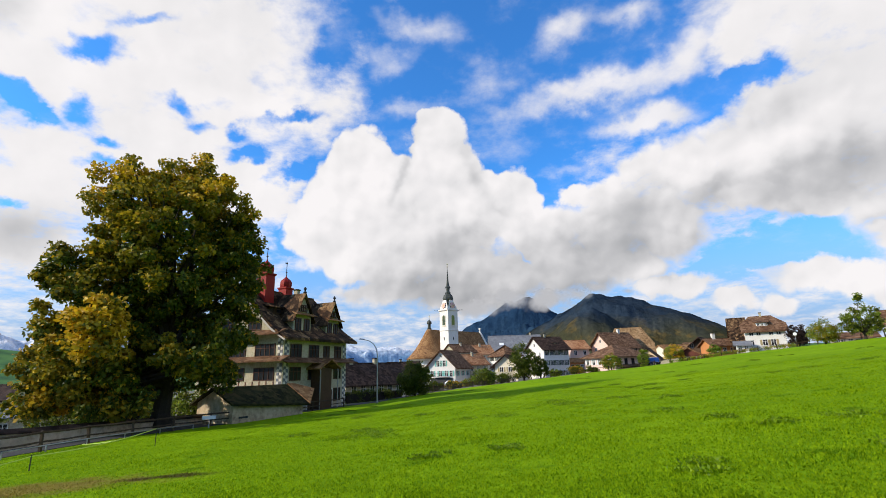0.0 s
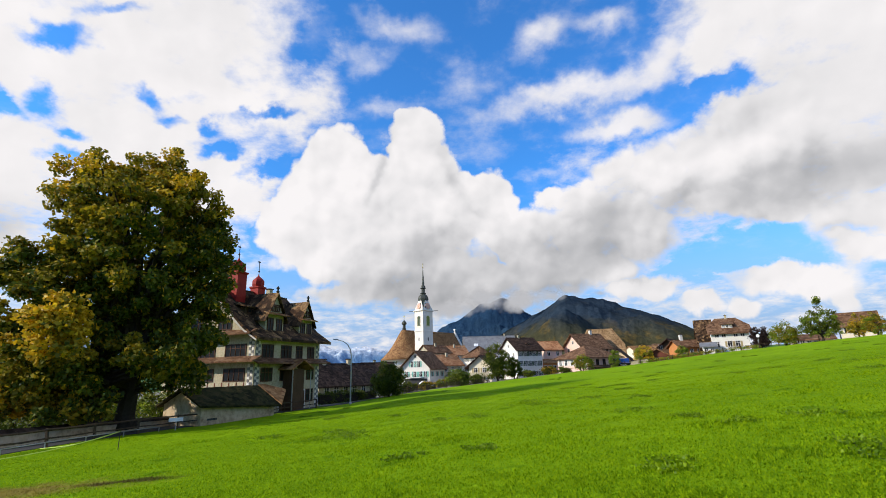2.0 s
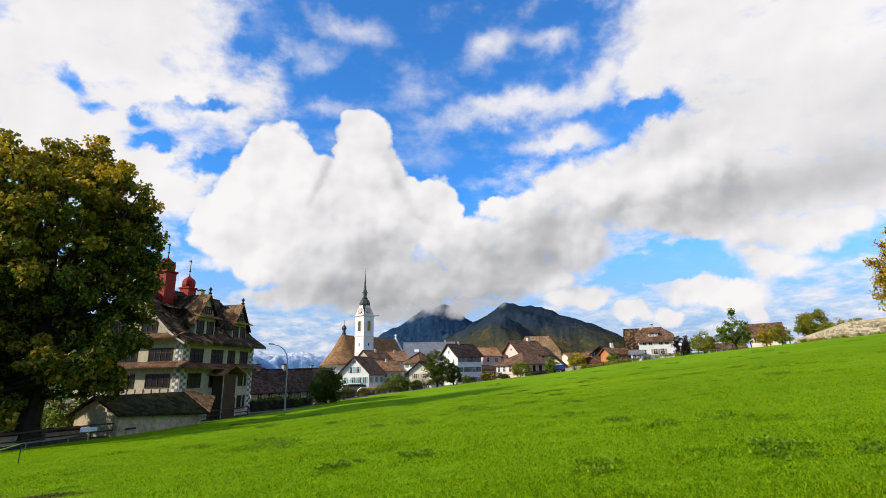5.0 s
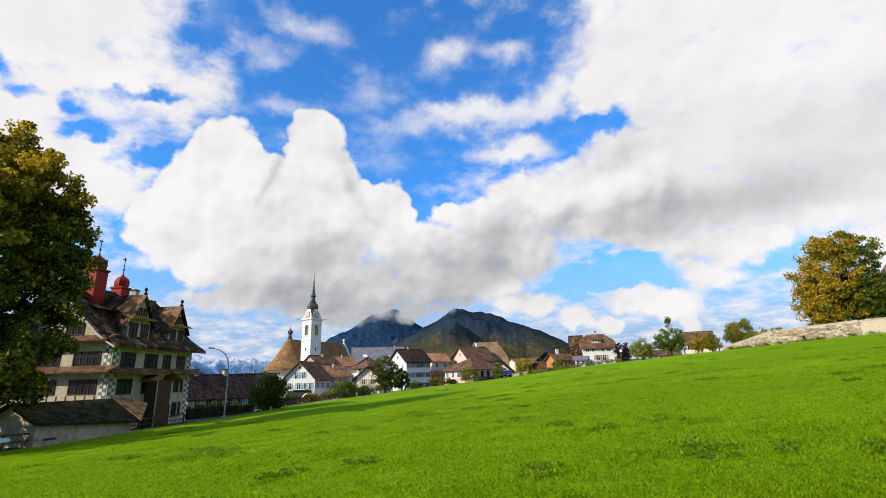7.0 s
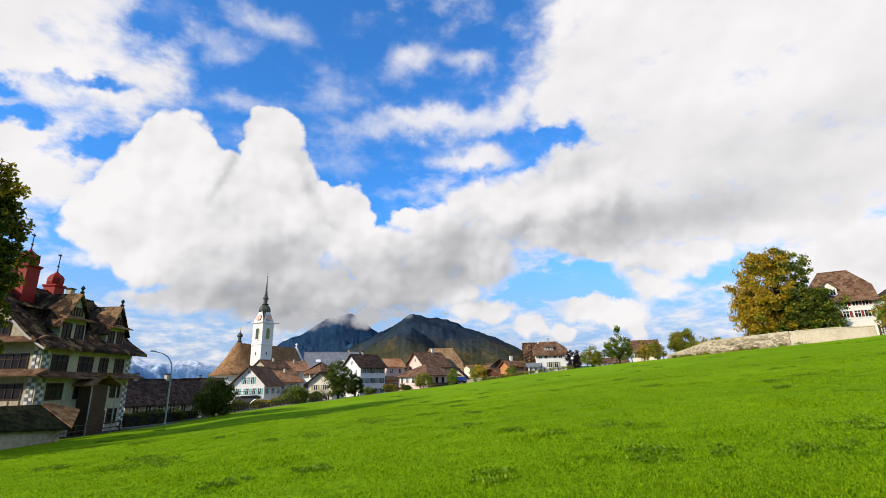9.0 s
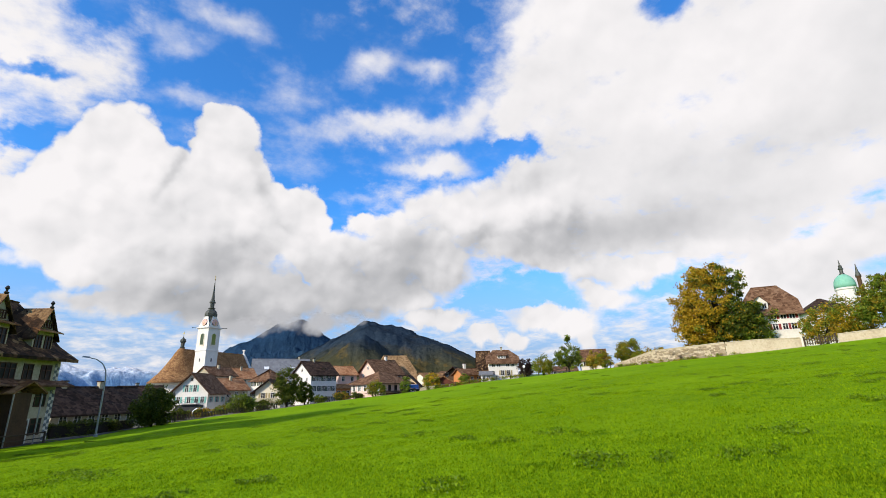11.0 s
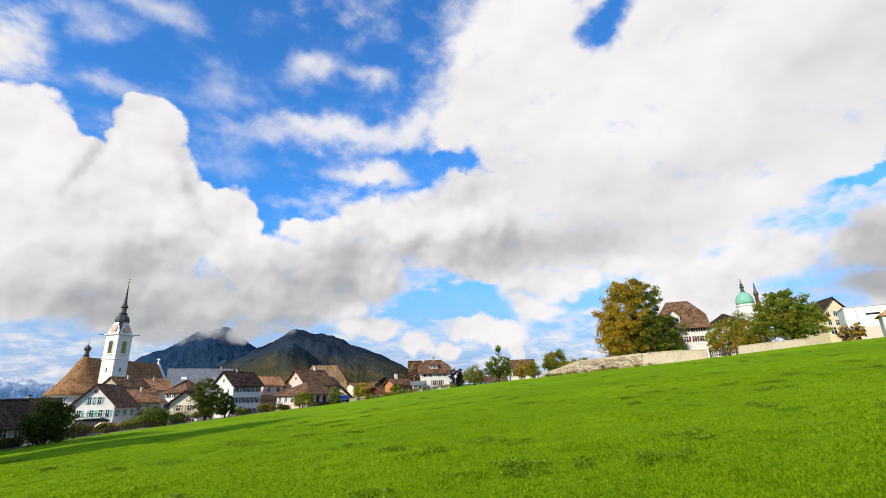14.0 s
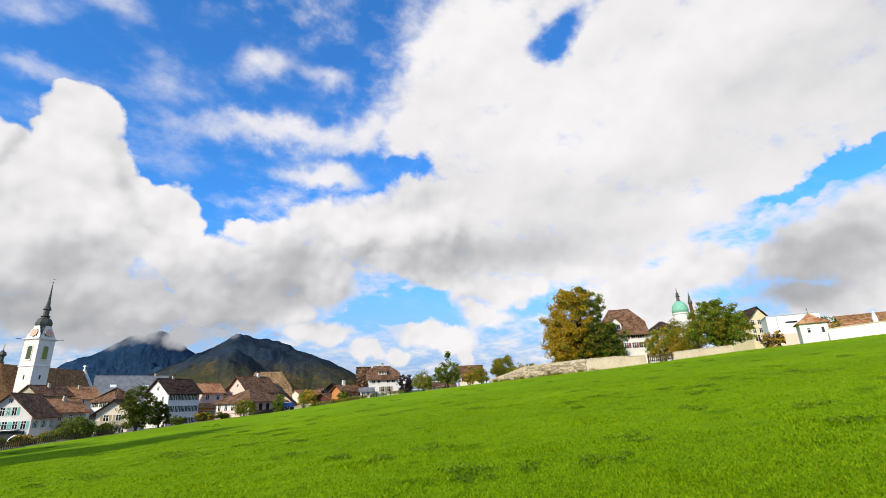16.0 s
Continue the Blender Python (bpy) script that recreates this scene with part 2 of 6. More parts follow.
# ---- materials ----
def material(name, colours, rough=0.85, grain=6.0, stain=0.5, bump=0.3, metal=0.0, spec=0.1, courses=0.0, piece=0.0):
    """A surface with grain and stains in metres; courses: the height of its rows of tiles or boards."""
    m = bpy.data.materials.new(name)
    m.use_nodes = True
    n = Nodes(m.node_tree)
    place = n.add("ShaderNodeNewGeometry").outputs["Position"]
    fine = n.noise(place, grain, 6.0, 0.62)
    wide = n.noise(place, stain, 4.0, 0.55)
    value = n.math("ADD", n.math("MULTIPLY", fine, 0.55), n.math("MULTIPLY", wide, 0.45))
    if piece:
        rnd = n.add("ShaderNodeNewGeometry").outputs["Random Per Island"]
        value = n.math("ADD", value, n.math("MULTIPLY", n.math("SUBTRACT", rnd, 0.5), piece))
    height = fine
    if courses:
        z = n.add("ShaderNodeSeparateXYZ", {0: place}).outputs[2]
        saw = n.math("FRACT", n.math("ADD", n.math("DIVIDE", z, courses), n.math("MULTIPLY", fine, 0.25)))
        cells = n.add("ShaderNodeTexVoronoi", {"Vector": place, "Scale": 0.55 / courses}, feature="F1").outputs["Color"]
        cell = n.add("ShaderNodeSeparateColor", {0: cells}).outputs[0]
        value = n.math("ADD", value, n.math("MULTIPLY", n.math("SUBTRACT", cell, 0.5), 0.35))
        height = n.math("ADD", fine, saw)
    k = len(colours) - 1
    col = n.ramp(value, [(0.3 + 0.4 * i / k, c) for i, c in enumerate(colours)])
    b = n.add("ShaderNodeBump", {"Strength": bump, "Distance": 0.05, "Height": height}).outputs[0]
    p = n.add("ShaderNodeBsdfPrincipled", {"Base Color": col, "Roughness": rough, "Metallic": metal, "Normal": b, "Specular IOR Level": spec})
    n.add("ShaderNodeOutputMaterial", {0: p.outputs[0]})
    return m


def leaf_material(name, colours):
    """Thin leaves: each one has its own tone, and lets some light through."""
    m = bpy.data.materials.new(name)
    m.use_nodes = True
    n = Nodes(m.node_tree)
    geo = n.add("ShaderNodeNewGeometry")
    wide = n.noise(geo.outputs["Position"], 0.45, 3.0, 0.5)
    value = n.math("ADD", n.math("MULTIPLY", geo.outputs["Random Per Island"], 0.6), n.math("MULTIPLY", wide, 0.5))
    k = len(colours) - 1
    col = n.ramp(value, [(0.15 + 0.75 * i / k, c) for i, c in enumerate(colours)])
    p = n.add("ShaderNodeBsdfPrincipled", {"Base Color": col, "Roughness": 0.55, "Specular IOR Level": 0.25})
    thin = n.add("ShaderNodeBsdfTranslucent", {"Color": col})
    both = n.add("ShaderNodeMixShader", {0: 0.35, 1: p.outputs[0], 2: thin.outputs[0]})
    n.add("ShaderNodeOutputMaterial", {0: both.outputs[0]})
    return m


def grass_material(name, blades=False):
    m = bpy.data.materials.new(name)
    m.use_nodes = True
    n = Nodes(m.node_tree)
    geo = n.add("ShaderNodeNewGeometry")
    place = geo.outputs["Position"]
    fine = n.noise(place, 9.0, 8.0, 0.7)
    mid = n.noise(place, 1.3, 5.0, 0.6)
    wide = n.noise(place, 0.09, 4.0, 0.5)
    value = n.math("ADD", n.math("ADD", n.math("MULTIPLY", fine, 0.5), n.math("MULTIPLY", mid, 0.35)), n.math("MULTIPLY", wide, 0.35))
    value = n.math("SUBTRACT", value, 0.05)
    if blades:
        value = n.math("ADD", n.math("MULTIPLY_ADD", value, 0.5, 0.10), n.math("MULTIPLY", geo.outputs["Random Per Island"], 0.62))
    col = n.ramp(value, [(0.24, (0.050, 0.112, 0.002)), (0.40, (0.102, 0.205, 0.003)), (0.58, (0.172, 0.305, 0.005)), (0.8, (0.31, 0.45, 0.010))])
    # darker tufts
    tuft = n.noise(n.vec("MULTIPLY", place, (1, 1, 0.2)), 0.62, 3.0, 0.5)
    col = n.mix(n.math("MULTIPLY", n.step(tuft, 0.62, 0.72), 0.55), col, (0.04, 0.12, 0.004))
    # trodden, brown ground by the lower corner
    for spot, size, tone, most in (((-10.2, 12.6, 0), (0.24, 0.5, 0), (0.24, 0.15, 0.045), 0.8), ((-6.9, 12.7, 0), (0.55, 1.9, 0), (0.055, 0.035, 0.016), 0.85)):
        d = n.vec("LENGTH", n.vec("MULTIPLY", n.vec("SUBTRACT", place, spot), size))
        worn = n.math("ADD", n.math("SUBTRACT", 1.1, d), n.math("MULTIPLY", n.math("SUBTRACT", mid, 0.5), 1.6))
        col = n.mix(n.math("MULTIPLY", n.step(worn, 0.1, 0.9), most), col, tone)
    b = n.add("ShaderNodeBump", {"Strength": 0.8, "Distance": 0.10, "Height": n.math("ADD", fine, mid)}).outputs[0]
    p = n.add("ShaderNodeBsdfPrincipled", {"Base Color": col, "Roughness": 0.9, "Normal": b, "Specular IOR Level": 0.02})
    out = p.outputs[0]
    if blades:
        thin = n.add("ShaderNodeBsdfTranslucent", {"Color": col})
        out = n.add("ShaderNodeMixShader", {0: 0.45, 1: out, 2: thin.outputs[0]}).outputs[0]
    n.add("ShaderNodeOutputMaterial", {0: out})
    return m


M = {
    "grass": grass_material("meadow_grass"), "blades": grass_material("grass_blades", True),
    "town_ground": material("gravel_and_paving", [(0.10, 0.095, 0.075), (0.17, 0.16, 0.125), (0.24, 0.22, 0.18)], 0.95, 3, 0.08, 0.3),
    "louvre": material("olive_louvres", [(0.16, 0.20, 0.05), (0.26, 0.30, 0.09)], 0.7, 8, 1.0),
    "asphalt": material("asphalt", [(0.035, 0.035, 0.037), (0.075, 0.075, 0.075)], 0.9, 20, 0.6),
    "plaster": material("weathered_plaster", [(0.22, 0.185, 0.12), (0.42, 0.37, 0.26), (0.56, 0.50, 0.37)], 0.9, 5, 0.5),
    "white": material("white_render", [(0.59, 0.56, 0.50), (0.78, 0.745, 0.685)], 0.85, 4, 0.4, 0.15),
    "cream": material("cream_render", [(0.60, 0.52, 0.38), (0.76, 0.68, 0.52)], 0.85, 4, 0.4, 0.15),
    "pink": material("pink_render", [(0.62, 0.42, 0.33), (0.76, 0.55, 0.45)], 0.85, 4, 0.4, 0.15),
    "yellow": material("yellow_render", [(0.60, 0.48, 0.28), (0.74, 0.62, 0.40)], 0.85, 4, 0.4, 0.15),
    "orange_wall": material("orange_timber", [(0.42, 0.17, 0.06), (0.55, 0.24, 0.09)], 0.8, 6, 0.6),
    "old_wall": material("stained_plaster", [(0.15, 0.10, 0.06), (0.46, 0.36, 0.235), (0.62, 0.51, 0.36)], 0.95, 3, 0.35, 0.5),
    "rubble": material("rubble_stone", [(0.22, 0.165, 0.105), (0.38, 0.30, 0.205), (0.54, 0.45, 0.325)], 0.9, 8, 0.8, 0.6, piece=0.5),
    "wall_plaster": material("wall_render", [(0.33, 0.25, 0.165), (0.50, 0.405, 0.285), (0.60, 0.51, 0.38)], 0.9, 4, 0.4, 0.4),
    "tile_old": material("old_roof_tiles", [(0.014, 0.009, 0.006), (0.042, 0.023, 0.013), (0.095, 0.052, 0.027), (0.27, 0.165, 0.08)], 0.85, 3.2, 0.35, 0.7, courses=0.3),
    "tile_red": material("red_roof_tiles", [(0.12, 0.055, 0.025), (0.24, 0.12, 0.05), (0.38, 0.22, 0.10)], 0.85, 4, 0.4, 0.5, courses=0.25),
    "tile_orange": material("orange_roof_tiles", [(0.22, 0.09, 0.04), (0.36, 0.17, 0.08), (0.46, 0.25, 0.13)], 0.85, 3, 0.25, 0.5, courses=0.3),
    "tile_brown": material("brown_roof_tiles", [(0.065, 0.032, 0.017), (0.135, 0.070, 0.038), (0.22, 0.13, 0.078)], 0.85, 4, 0.4, 0.5, courses=0.25),
    "tile_dark": material("dark_roof_tiles", [(0.018, 0.011, 0.008), (0.045, 0.027, 0.02), (0.08, 0.05, 0.036)], 0.85, 4, 0.4, 0.5, courses=0.25),
    "tile_ochre": material("ochre_roof_tiles", [(0.15, 0.085, 0.04), (0.27, 0.165, 0.08), (0.36, 0.23, 0.12)], 0.85, 3, 0.25, 0.5, courses=0.3),
    "slate": material("grey_roof_sheet", [(0.14, 0.145, 0.155), (0.21, 0.215, 0.225)], 0.6, 2, 0.3, 0.2, courses=0.4),
    "moss_tile": material("mossy_roof_tiles", [(0.010, 0.011, 0.005), (0.026, 0.029, 0.009), (0.055, 0.045, 0.018)], 0.95, 4, 0.5, 0.7, courses=0.2),
    "red_metal": material("red_painted_metal", [(0.20, 0.010, 0.007), (0.34, 0.022, 0.014)], 0.55, 5, 0.8, 0.15, spec=0.15),
    "wood": material("brown_timber", [(0.05, 0.03, 0.018), (0.12, 0.07, 0.04)], 0.8, 9, 0.8),
    "wood_red": material("reddish_timber", [(0.10, 0.035, 0.025), (0.17, 0.06, 0.04)], 0.8, 9, 0.8),
    "grey_wood": material("weathered_timber", [(0.040, 0.026, 0.016), (0.105, 0.075, 0.05)], 0.9, 12, 1.0),
    "rake": material("pale_timber", [(0.42, 0.38, 0.32), (0.58, 0.54, 0.48)], 0.8, 9, 0.8),
    "pane": material("window_glass", [(0.010, 0.011, 0.012), (0.025, 0.026, 0.028)], 0.12, 1, 0.6, 0.0, spec=0.12),
    "frame": material("white_window_frame", [(0.55, 0.54, 0.50), (0.72, 0.71, 0.68)], 0.6, 8, 1.0, 0.1),
    "frame_dark": material("dark_window_frame", [(0.05, 0.022, 0.014), (0.10, 0.048, 0.03)], 0.6, 8, 1.0, 0.1),
    "green_paint": material("green_shutter_paint", [(0.045, 0.065, 0.04), (0.085, 0.11, 0.07)], 0.7, 8, 1.0),
    "turquoise": material("turquoise_paint", [(0.12, 0.36, 0.30), (0.22, 0.50, 0.42)], 0.6, 8, 1.0),
    "red_paint": material("dark_red_shutter_paint", [(0.17, 0.03, 0.03), (0.26, 0.05, 0.045)], 0.7, 8, 1.0),
    "ochre_paint": material("ochre_shutter_paint", [(0.28, 0.22, 0.10), (0.40, 0.32, 0.17)], 0.7, 8, 1.0),
    "copper": material("green_copper", [(0.13, 0.36, 0.25), (0.25, 0.52, 0.38)], 0.6, 3, 0.5),
    "dark_copper": material("dark_copper", [(0.022, 0.026, 0.020), (0.065, 0.072, 0.052)], 0.55, 3, 0.5, spec=0.5),
    "metal": material("galvanised_metal", [(0.28, 0.29, 0.30), (0.42, 0.43, 0.44)], 0.45, 10, 1.0, 0.05, metal=0.6),
    "dark_metal": material("dark_metal", [(0.03, 0.03, 0.032), (0.06, 0.06, 0.06)], 0.5, 10, 1.0, 0.05, metal=0.4),
    "gold": material("gilding", [(0.55, 0.38, 0.10), (0.75, 0.55, 0.18)], 0.35, 8, 1.0, 0.05, metal=0.8),
    "concrete": material("pale_concrete", [(0.62, 0.60, 0.56), (0.74, 0.73, 0.70)], 0.8, 3, 0.3, 0.1),
    "blue_cover": material("blue_tarpaulin", [(0.02, 0.08, 0.36), (0.04, 0.14, 0.50)], 0.5, 4, 0.8, 0.2),
    "rubber": material("rubber", [(0.015, 0.015, 0.015), (0.03, 0.03, 0.03)], 0.8, 10, 1.0, 0.1),
    "cloth": material("white_canvas", [(0.70, 0.70, 0.68), (0.82, 0.82, 0.80)], 0.8, 4, 0.5, 0.1),
    "tape": material("yellow_fence_tape", [(0.50, 0.62, 0.10), (0.65, 0.75, 0.18)], 0.5, 8, 1.0, 0.05),
    "dial": material("painted_clock_field", [(0.55, 0.30, 0.24), (0.70, 0.48, 0.40)], 0.7, 6, 1.0, 0.1),
    "sign": material("white_sign_sheet", [(0.70, 0.71, 0.72), (0.82, 0.82, 0.83)], 0.5, 6, 1.0, 0.02),
    "bark": material("bark", [(0.022, 0.017, 0.012), (0.06, 0.048, 0.036)], 0.95, 7, 0.8, 0.7),
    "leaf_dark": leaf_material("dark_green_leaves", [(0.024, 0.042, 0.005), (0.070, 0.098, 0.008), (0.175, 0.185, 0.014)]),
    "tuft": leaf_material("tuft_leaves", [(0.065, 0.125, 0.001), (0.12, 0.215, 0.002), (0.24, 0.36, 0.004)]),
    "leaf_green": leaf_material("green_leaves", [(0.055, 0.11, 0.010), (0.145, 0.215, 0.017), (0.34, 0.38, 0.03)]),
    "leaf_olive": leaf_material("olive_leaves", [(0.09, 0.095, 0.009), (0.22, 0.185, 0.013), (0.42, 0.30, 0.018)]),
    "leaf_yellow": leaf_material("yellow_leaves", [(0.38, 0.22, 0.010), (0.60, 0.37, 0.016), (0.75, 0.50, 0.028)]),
    "leaf_rust": leaf_material("rust_leaves", [(0.26, 0.15, 0.011), (0.46, 0.28, 0.016), (0.62, 0.42, 0.028)]),
    "leaf_copper": leaf_material("dark_copper_leaves", [(0.020, 0.012, 0.010), (0.05, 0.028, 0.020)]),
    "hill": material("valley_pasture", [(0.030, 0.060, 0.050), (0.07, 0.15, 0.06), (0.13, 0.25, 0.08)], 0.95, 0.012, 0.006, 0.0, spec=0.0),
}


def mountain_material(name, low, high, woods, foot, top, detail=1.0):
    """Woods and pastures that change with height: tones below and above, with distance haze mixed into them, patches of
    autumn woods, in metres.
    """
    m = bpy.data.materials.new(name)
    m.use_nodes = True
    n = Nodes(m.node_tree)
    place = n.add("ShaderNodeNewGeometry").outputs["Position"]
    z = n.add("ShaderNodeSeparateXYZ", {0: place}).outputs[2]
    steep = n.vec("MULTIPLY", place, (1, 1, 0.45))
    grain = n.noise(steep, 0.050 * detail, 6.0, 0.7)
    ravine = n.noise(steep, 0.007 * detail, 6.0, 0.62)
    patch = n.noise(place, 0.012 * detail, 5.0, 0.6)
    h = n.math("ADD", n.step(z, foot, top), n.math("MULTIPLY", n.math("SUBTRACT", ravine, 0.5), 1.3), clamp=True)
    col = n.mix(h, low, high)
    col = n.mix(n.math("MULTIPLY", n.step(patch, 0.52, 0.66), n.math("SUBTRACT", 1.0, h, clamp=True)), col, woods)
    # relief shading put into the colour: hollows darker and cooler, ridges lighter
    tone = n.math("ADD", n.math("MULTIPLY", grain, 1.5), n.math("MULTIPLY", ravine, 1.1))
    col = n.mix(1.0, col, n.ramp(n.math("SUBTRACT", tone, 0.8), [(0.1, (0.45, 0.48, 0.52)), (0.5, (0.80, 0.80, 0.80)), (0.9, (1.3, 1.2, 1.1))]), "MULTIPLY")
    b = n.add("ShaderNodeBump", {"Strength": 0.9, "Distance": 26.0 / detail, "Height": n.math("ADD", n.math("MULTIPLY", grain, 0.4), ravine)}).outputs[0]
    p = n.add("ShaderNodeBsdfPrincipled", {"Base Color": col, "Roughness": 0.95, "Normal": b, "Specular IOR Level": 0.0})
    n.add("ShaderNodeOutputMaterial", {0: p.outputs[0]})
    return m


# haze painted in as a bluer tone towards the summit
M["forest"] = mountain_material("hazed_mountain_forest", (0.068, 0.066, 0.034), (0.026, 0.043, 0.064), (0.135, 0.095, 0.034), 90, 300)
# blue haze of the distance painted through every base tone except the snow
M["hazed_far_forest"] = mountain_material("haze_blue_mountain_forest", (0.028, 0.066, 0.115), (0.016, 0.044, 0.088), (0.032, 0.066, 0.10), 100, 450, 0.7)
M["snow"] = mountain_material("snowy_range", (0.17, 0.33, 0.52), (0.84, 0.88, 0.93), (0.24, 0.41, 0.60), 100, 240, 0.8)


# ---- mesh helpers ----
class Mesh:
    """Gathers the vertices and faces of one part."""

    def __init__(self):
        self.v, self.f, self.k = [], [], []

    def add(self, verts, faces, slot=0):
        o = len(self.v)
        self.v += [tuple(p) for p in verts]
        self.f += [tuple(i + o for i in f) for f in faces]
        self.k += [slot] * len(faces)
        return self

    def box(self, x0, y0, z0, x1, y1, z1, slot=0):
        v = [(x, y, z) for z in (z0, z1) for y in (y0, y1) for x in (x0, x1)]
        return self.add(v, [(0, 2, 3, 1), (4, 5, 7, 6), (0, 1, 5, 4), (2, 6, 7, 3), (0, 4, 6, 2), (1, 3, 7, 5)], slot)

    def bevelled(self, x0, y0, z0, x1, y1, z1, b, slot=0):
        """A box with its upper edges cut back."""
        self.add([(x0, y0, z0), (x1, y0, z0), (x1, y1, z0), (x0, y1, z0), (x0, y0, z1 - b), (x1, y0, z1 - b), (x1, y1, z1 - b), (x0, y1, z1 - b),
                  (x0 + b, y0 + b, z1), (x1 - b, y0 + b, z1), (x1 - b, y1 - b, z1), (x0 + b, y1 - b, z1)],
                 [(3, 2, 1, 0), (0, 1, 5, 4), (1, 2, 6, 5), (2, 3, 7, 6), (3, 0, 4, 7), (4, 5, 9, 8), (5, 6, 10, 9), (6, 7, 11, 10), (7, 4, 8, 11), (8, 9, 10, 11)], slot)
        return self

    def lathe(self, rings, sides=16, x=0.0, y=0.0, turn=0.0, slot=0):
        """Rings of (radius, z) from the bottom up, closed at both ends."""
        v = []
        for r, z in rings:
            v += [(x + r * math.cos(turn + 2 * math.pi * i / sides), y + r * math.sin(turn + 2 * math.pi * i / sides), z) for i in range(sides)]
        f = [(a * sides + i, a * sides + (i + 1) % sides, (a + 1) * sides + (i + 1) % sides, (a + 1) * sides + i) for a in range(len(rings) - 1) for i in range(sides)]
        f += [tuple(range(sides - 1, -1, -1)), tuple((len(rings) - 1) * sides + i for i in range(sides))]
        return self.add(v, f, slot)

    def tube(self, points, radii, sides=6, slot=0):
        pts = [Vector(p) for p in points]
        v = []
        for i, p in enumerate(pts):
            d = (pts[min(i + 1, len(pts) - 1)] - pts[max(i - 1, 0)]).normalized()
            a = d.cross(Vector((0.13, 0.97, 0.21))).normalized()
            b = d.cross(a)
            r = radii[i] if hasattr(radii, "__len__") else radii
            v += [tuple(p + r * (math.cos(2 * math.pi * k / sides) * a + math.sin(2 * math.pi * k / sides) * b)) for k in range(sides)]
        f = [(s * sides + k, s * sides + (k + 1) % sides, (s + 1) * sides + (k + 1) % sides, (s + 1) * sides + k) for s in range(len(pts) - 1) for k in range(sides)]
        f += [tuple(range(sides - 1, -1, -1)), tuple((len(pts) - 1) * sides + k for k in range(sides))]
        return self.add(v, f, slot)

    def sheet(self, verts, faces, thick, slot=0):
        """A closed slab: the faces given, their copies below, and the rim."""
        n = len(verts)
        edges = {}
        for f in faces:
            for a, b in zip(f, f[1:] + f[:1]):
                edges[(a, b)] = True
        rim = [(b, a, a + n, b + n) for a, b in edges if (b, a) not in edges]
        low = [(x, y, z - thick) for x, y, z in verts]
        return self.add(list(verts) + low, list(faces) + [tuple(i + n for i in reversed(f)) for f in faces] + rim, slot)

    def data(self, name, mats):
        me = bpy.data.meshes.new(name)
        me.from_pydata(self.v, [], self.f)
        for m in mats if isinstance(mats, (list, tuple)) else [mats]:
            me.materials.append(m)
        if isinstance(mats, (list, tuple)):
            me.polygons.foreach_set("material_index", self.k)
        me.update()
        return me


def part(name, mesh, mats, parent=None, label="", m=None, smooth=False):
    me = mesh.data(name, mats) if isinstance(mesh, Mesh) else mesh
    if smooth:
        me.polygons.foreach_set("use_smooth", [True] * len(me.polygons))
    ob = new(name, me)
    ob.parent = parent
    if m is not None:
        ob.matrix_basis = m
    return tagged(ob, label)


def thing(name, label, category, m, group="", kind=""):
    return_ob = new(name)
    return_ob.matrix_basis = m
    return tagged(return_ob, label, category, group, kind)


def bearing(az, dist):
    return dist * math.sin(radians(az)), dist * math.cos(radians(az))


# ---- ground: a meadow that climbs to the right ----
KNOTS = [  # bearing, distance of the meadow's rim, height of the rim, slope beyond it
    (-180, 30, 1.0, 0.0), (-90, 28, -3.2, -0.1), (-60, 28, -2.3, -0.12), (-40, 31.5, -1.72, -0.05), (-22, 45, -2.1, -0.02), (-8, 62, -2.0, -0.02), (7, 95, -1.03, -0.02),
    (22.5, 115, 1.42, 0.0), (32, 120, 3.75, 0.02), (42, 105, 5.05, 0.02), (50, 86, 5.25, 0.045), (61, 84, 6.2, 0.06), (72, 86, 7.5, 0.055), (84, 82, 7.9, 0.06), (110, 75, 7.0, 0.05), (180, 30, 1.0, 0.0)]
_ka = np.array(KNOTS, float)
_fine = np.linspace(-180, 180, 721)
_kern = np.exp(-np.linspace(-2, 2, 17) ** 2)
_kern /= _kern.sum()
_tab = [np.convolve(np.pad(np.interp(_fine, _ka[:, 0], _ka[:, i]), 8, mode="edge"), _kern, "valid") for i in (1, 2, 3)]


def rim(az):
    return [float(np.interp(az, _fine, t)) for t in _tab]


def ground_z(x, y):
    r, az = math.hypot(x, y), math.degrees(math.atan2(x, y))
    edge, top, slope = rim(az)
    if r <= edge:
        z = top * r / edge
        return z + (0.10 * noise.noise((x * 0.11, y * 0.11, 0)) + 0.03 * noise.noise((x * 0.6, y * 0.6, 3))) * min(1, r / 8) * min(1, (edge - r) / 6)
    out = min(r - edge, 140)
    far = max(0, r - edge - 200)
    return top + slope * out - 0.02 * min(far, 900)


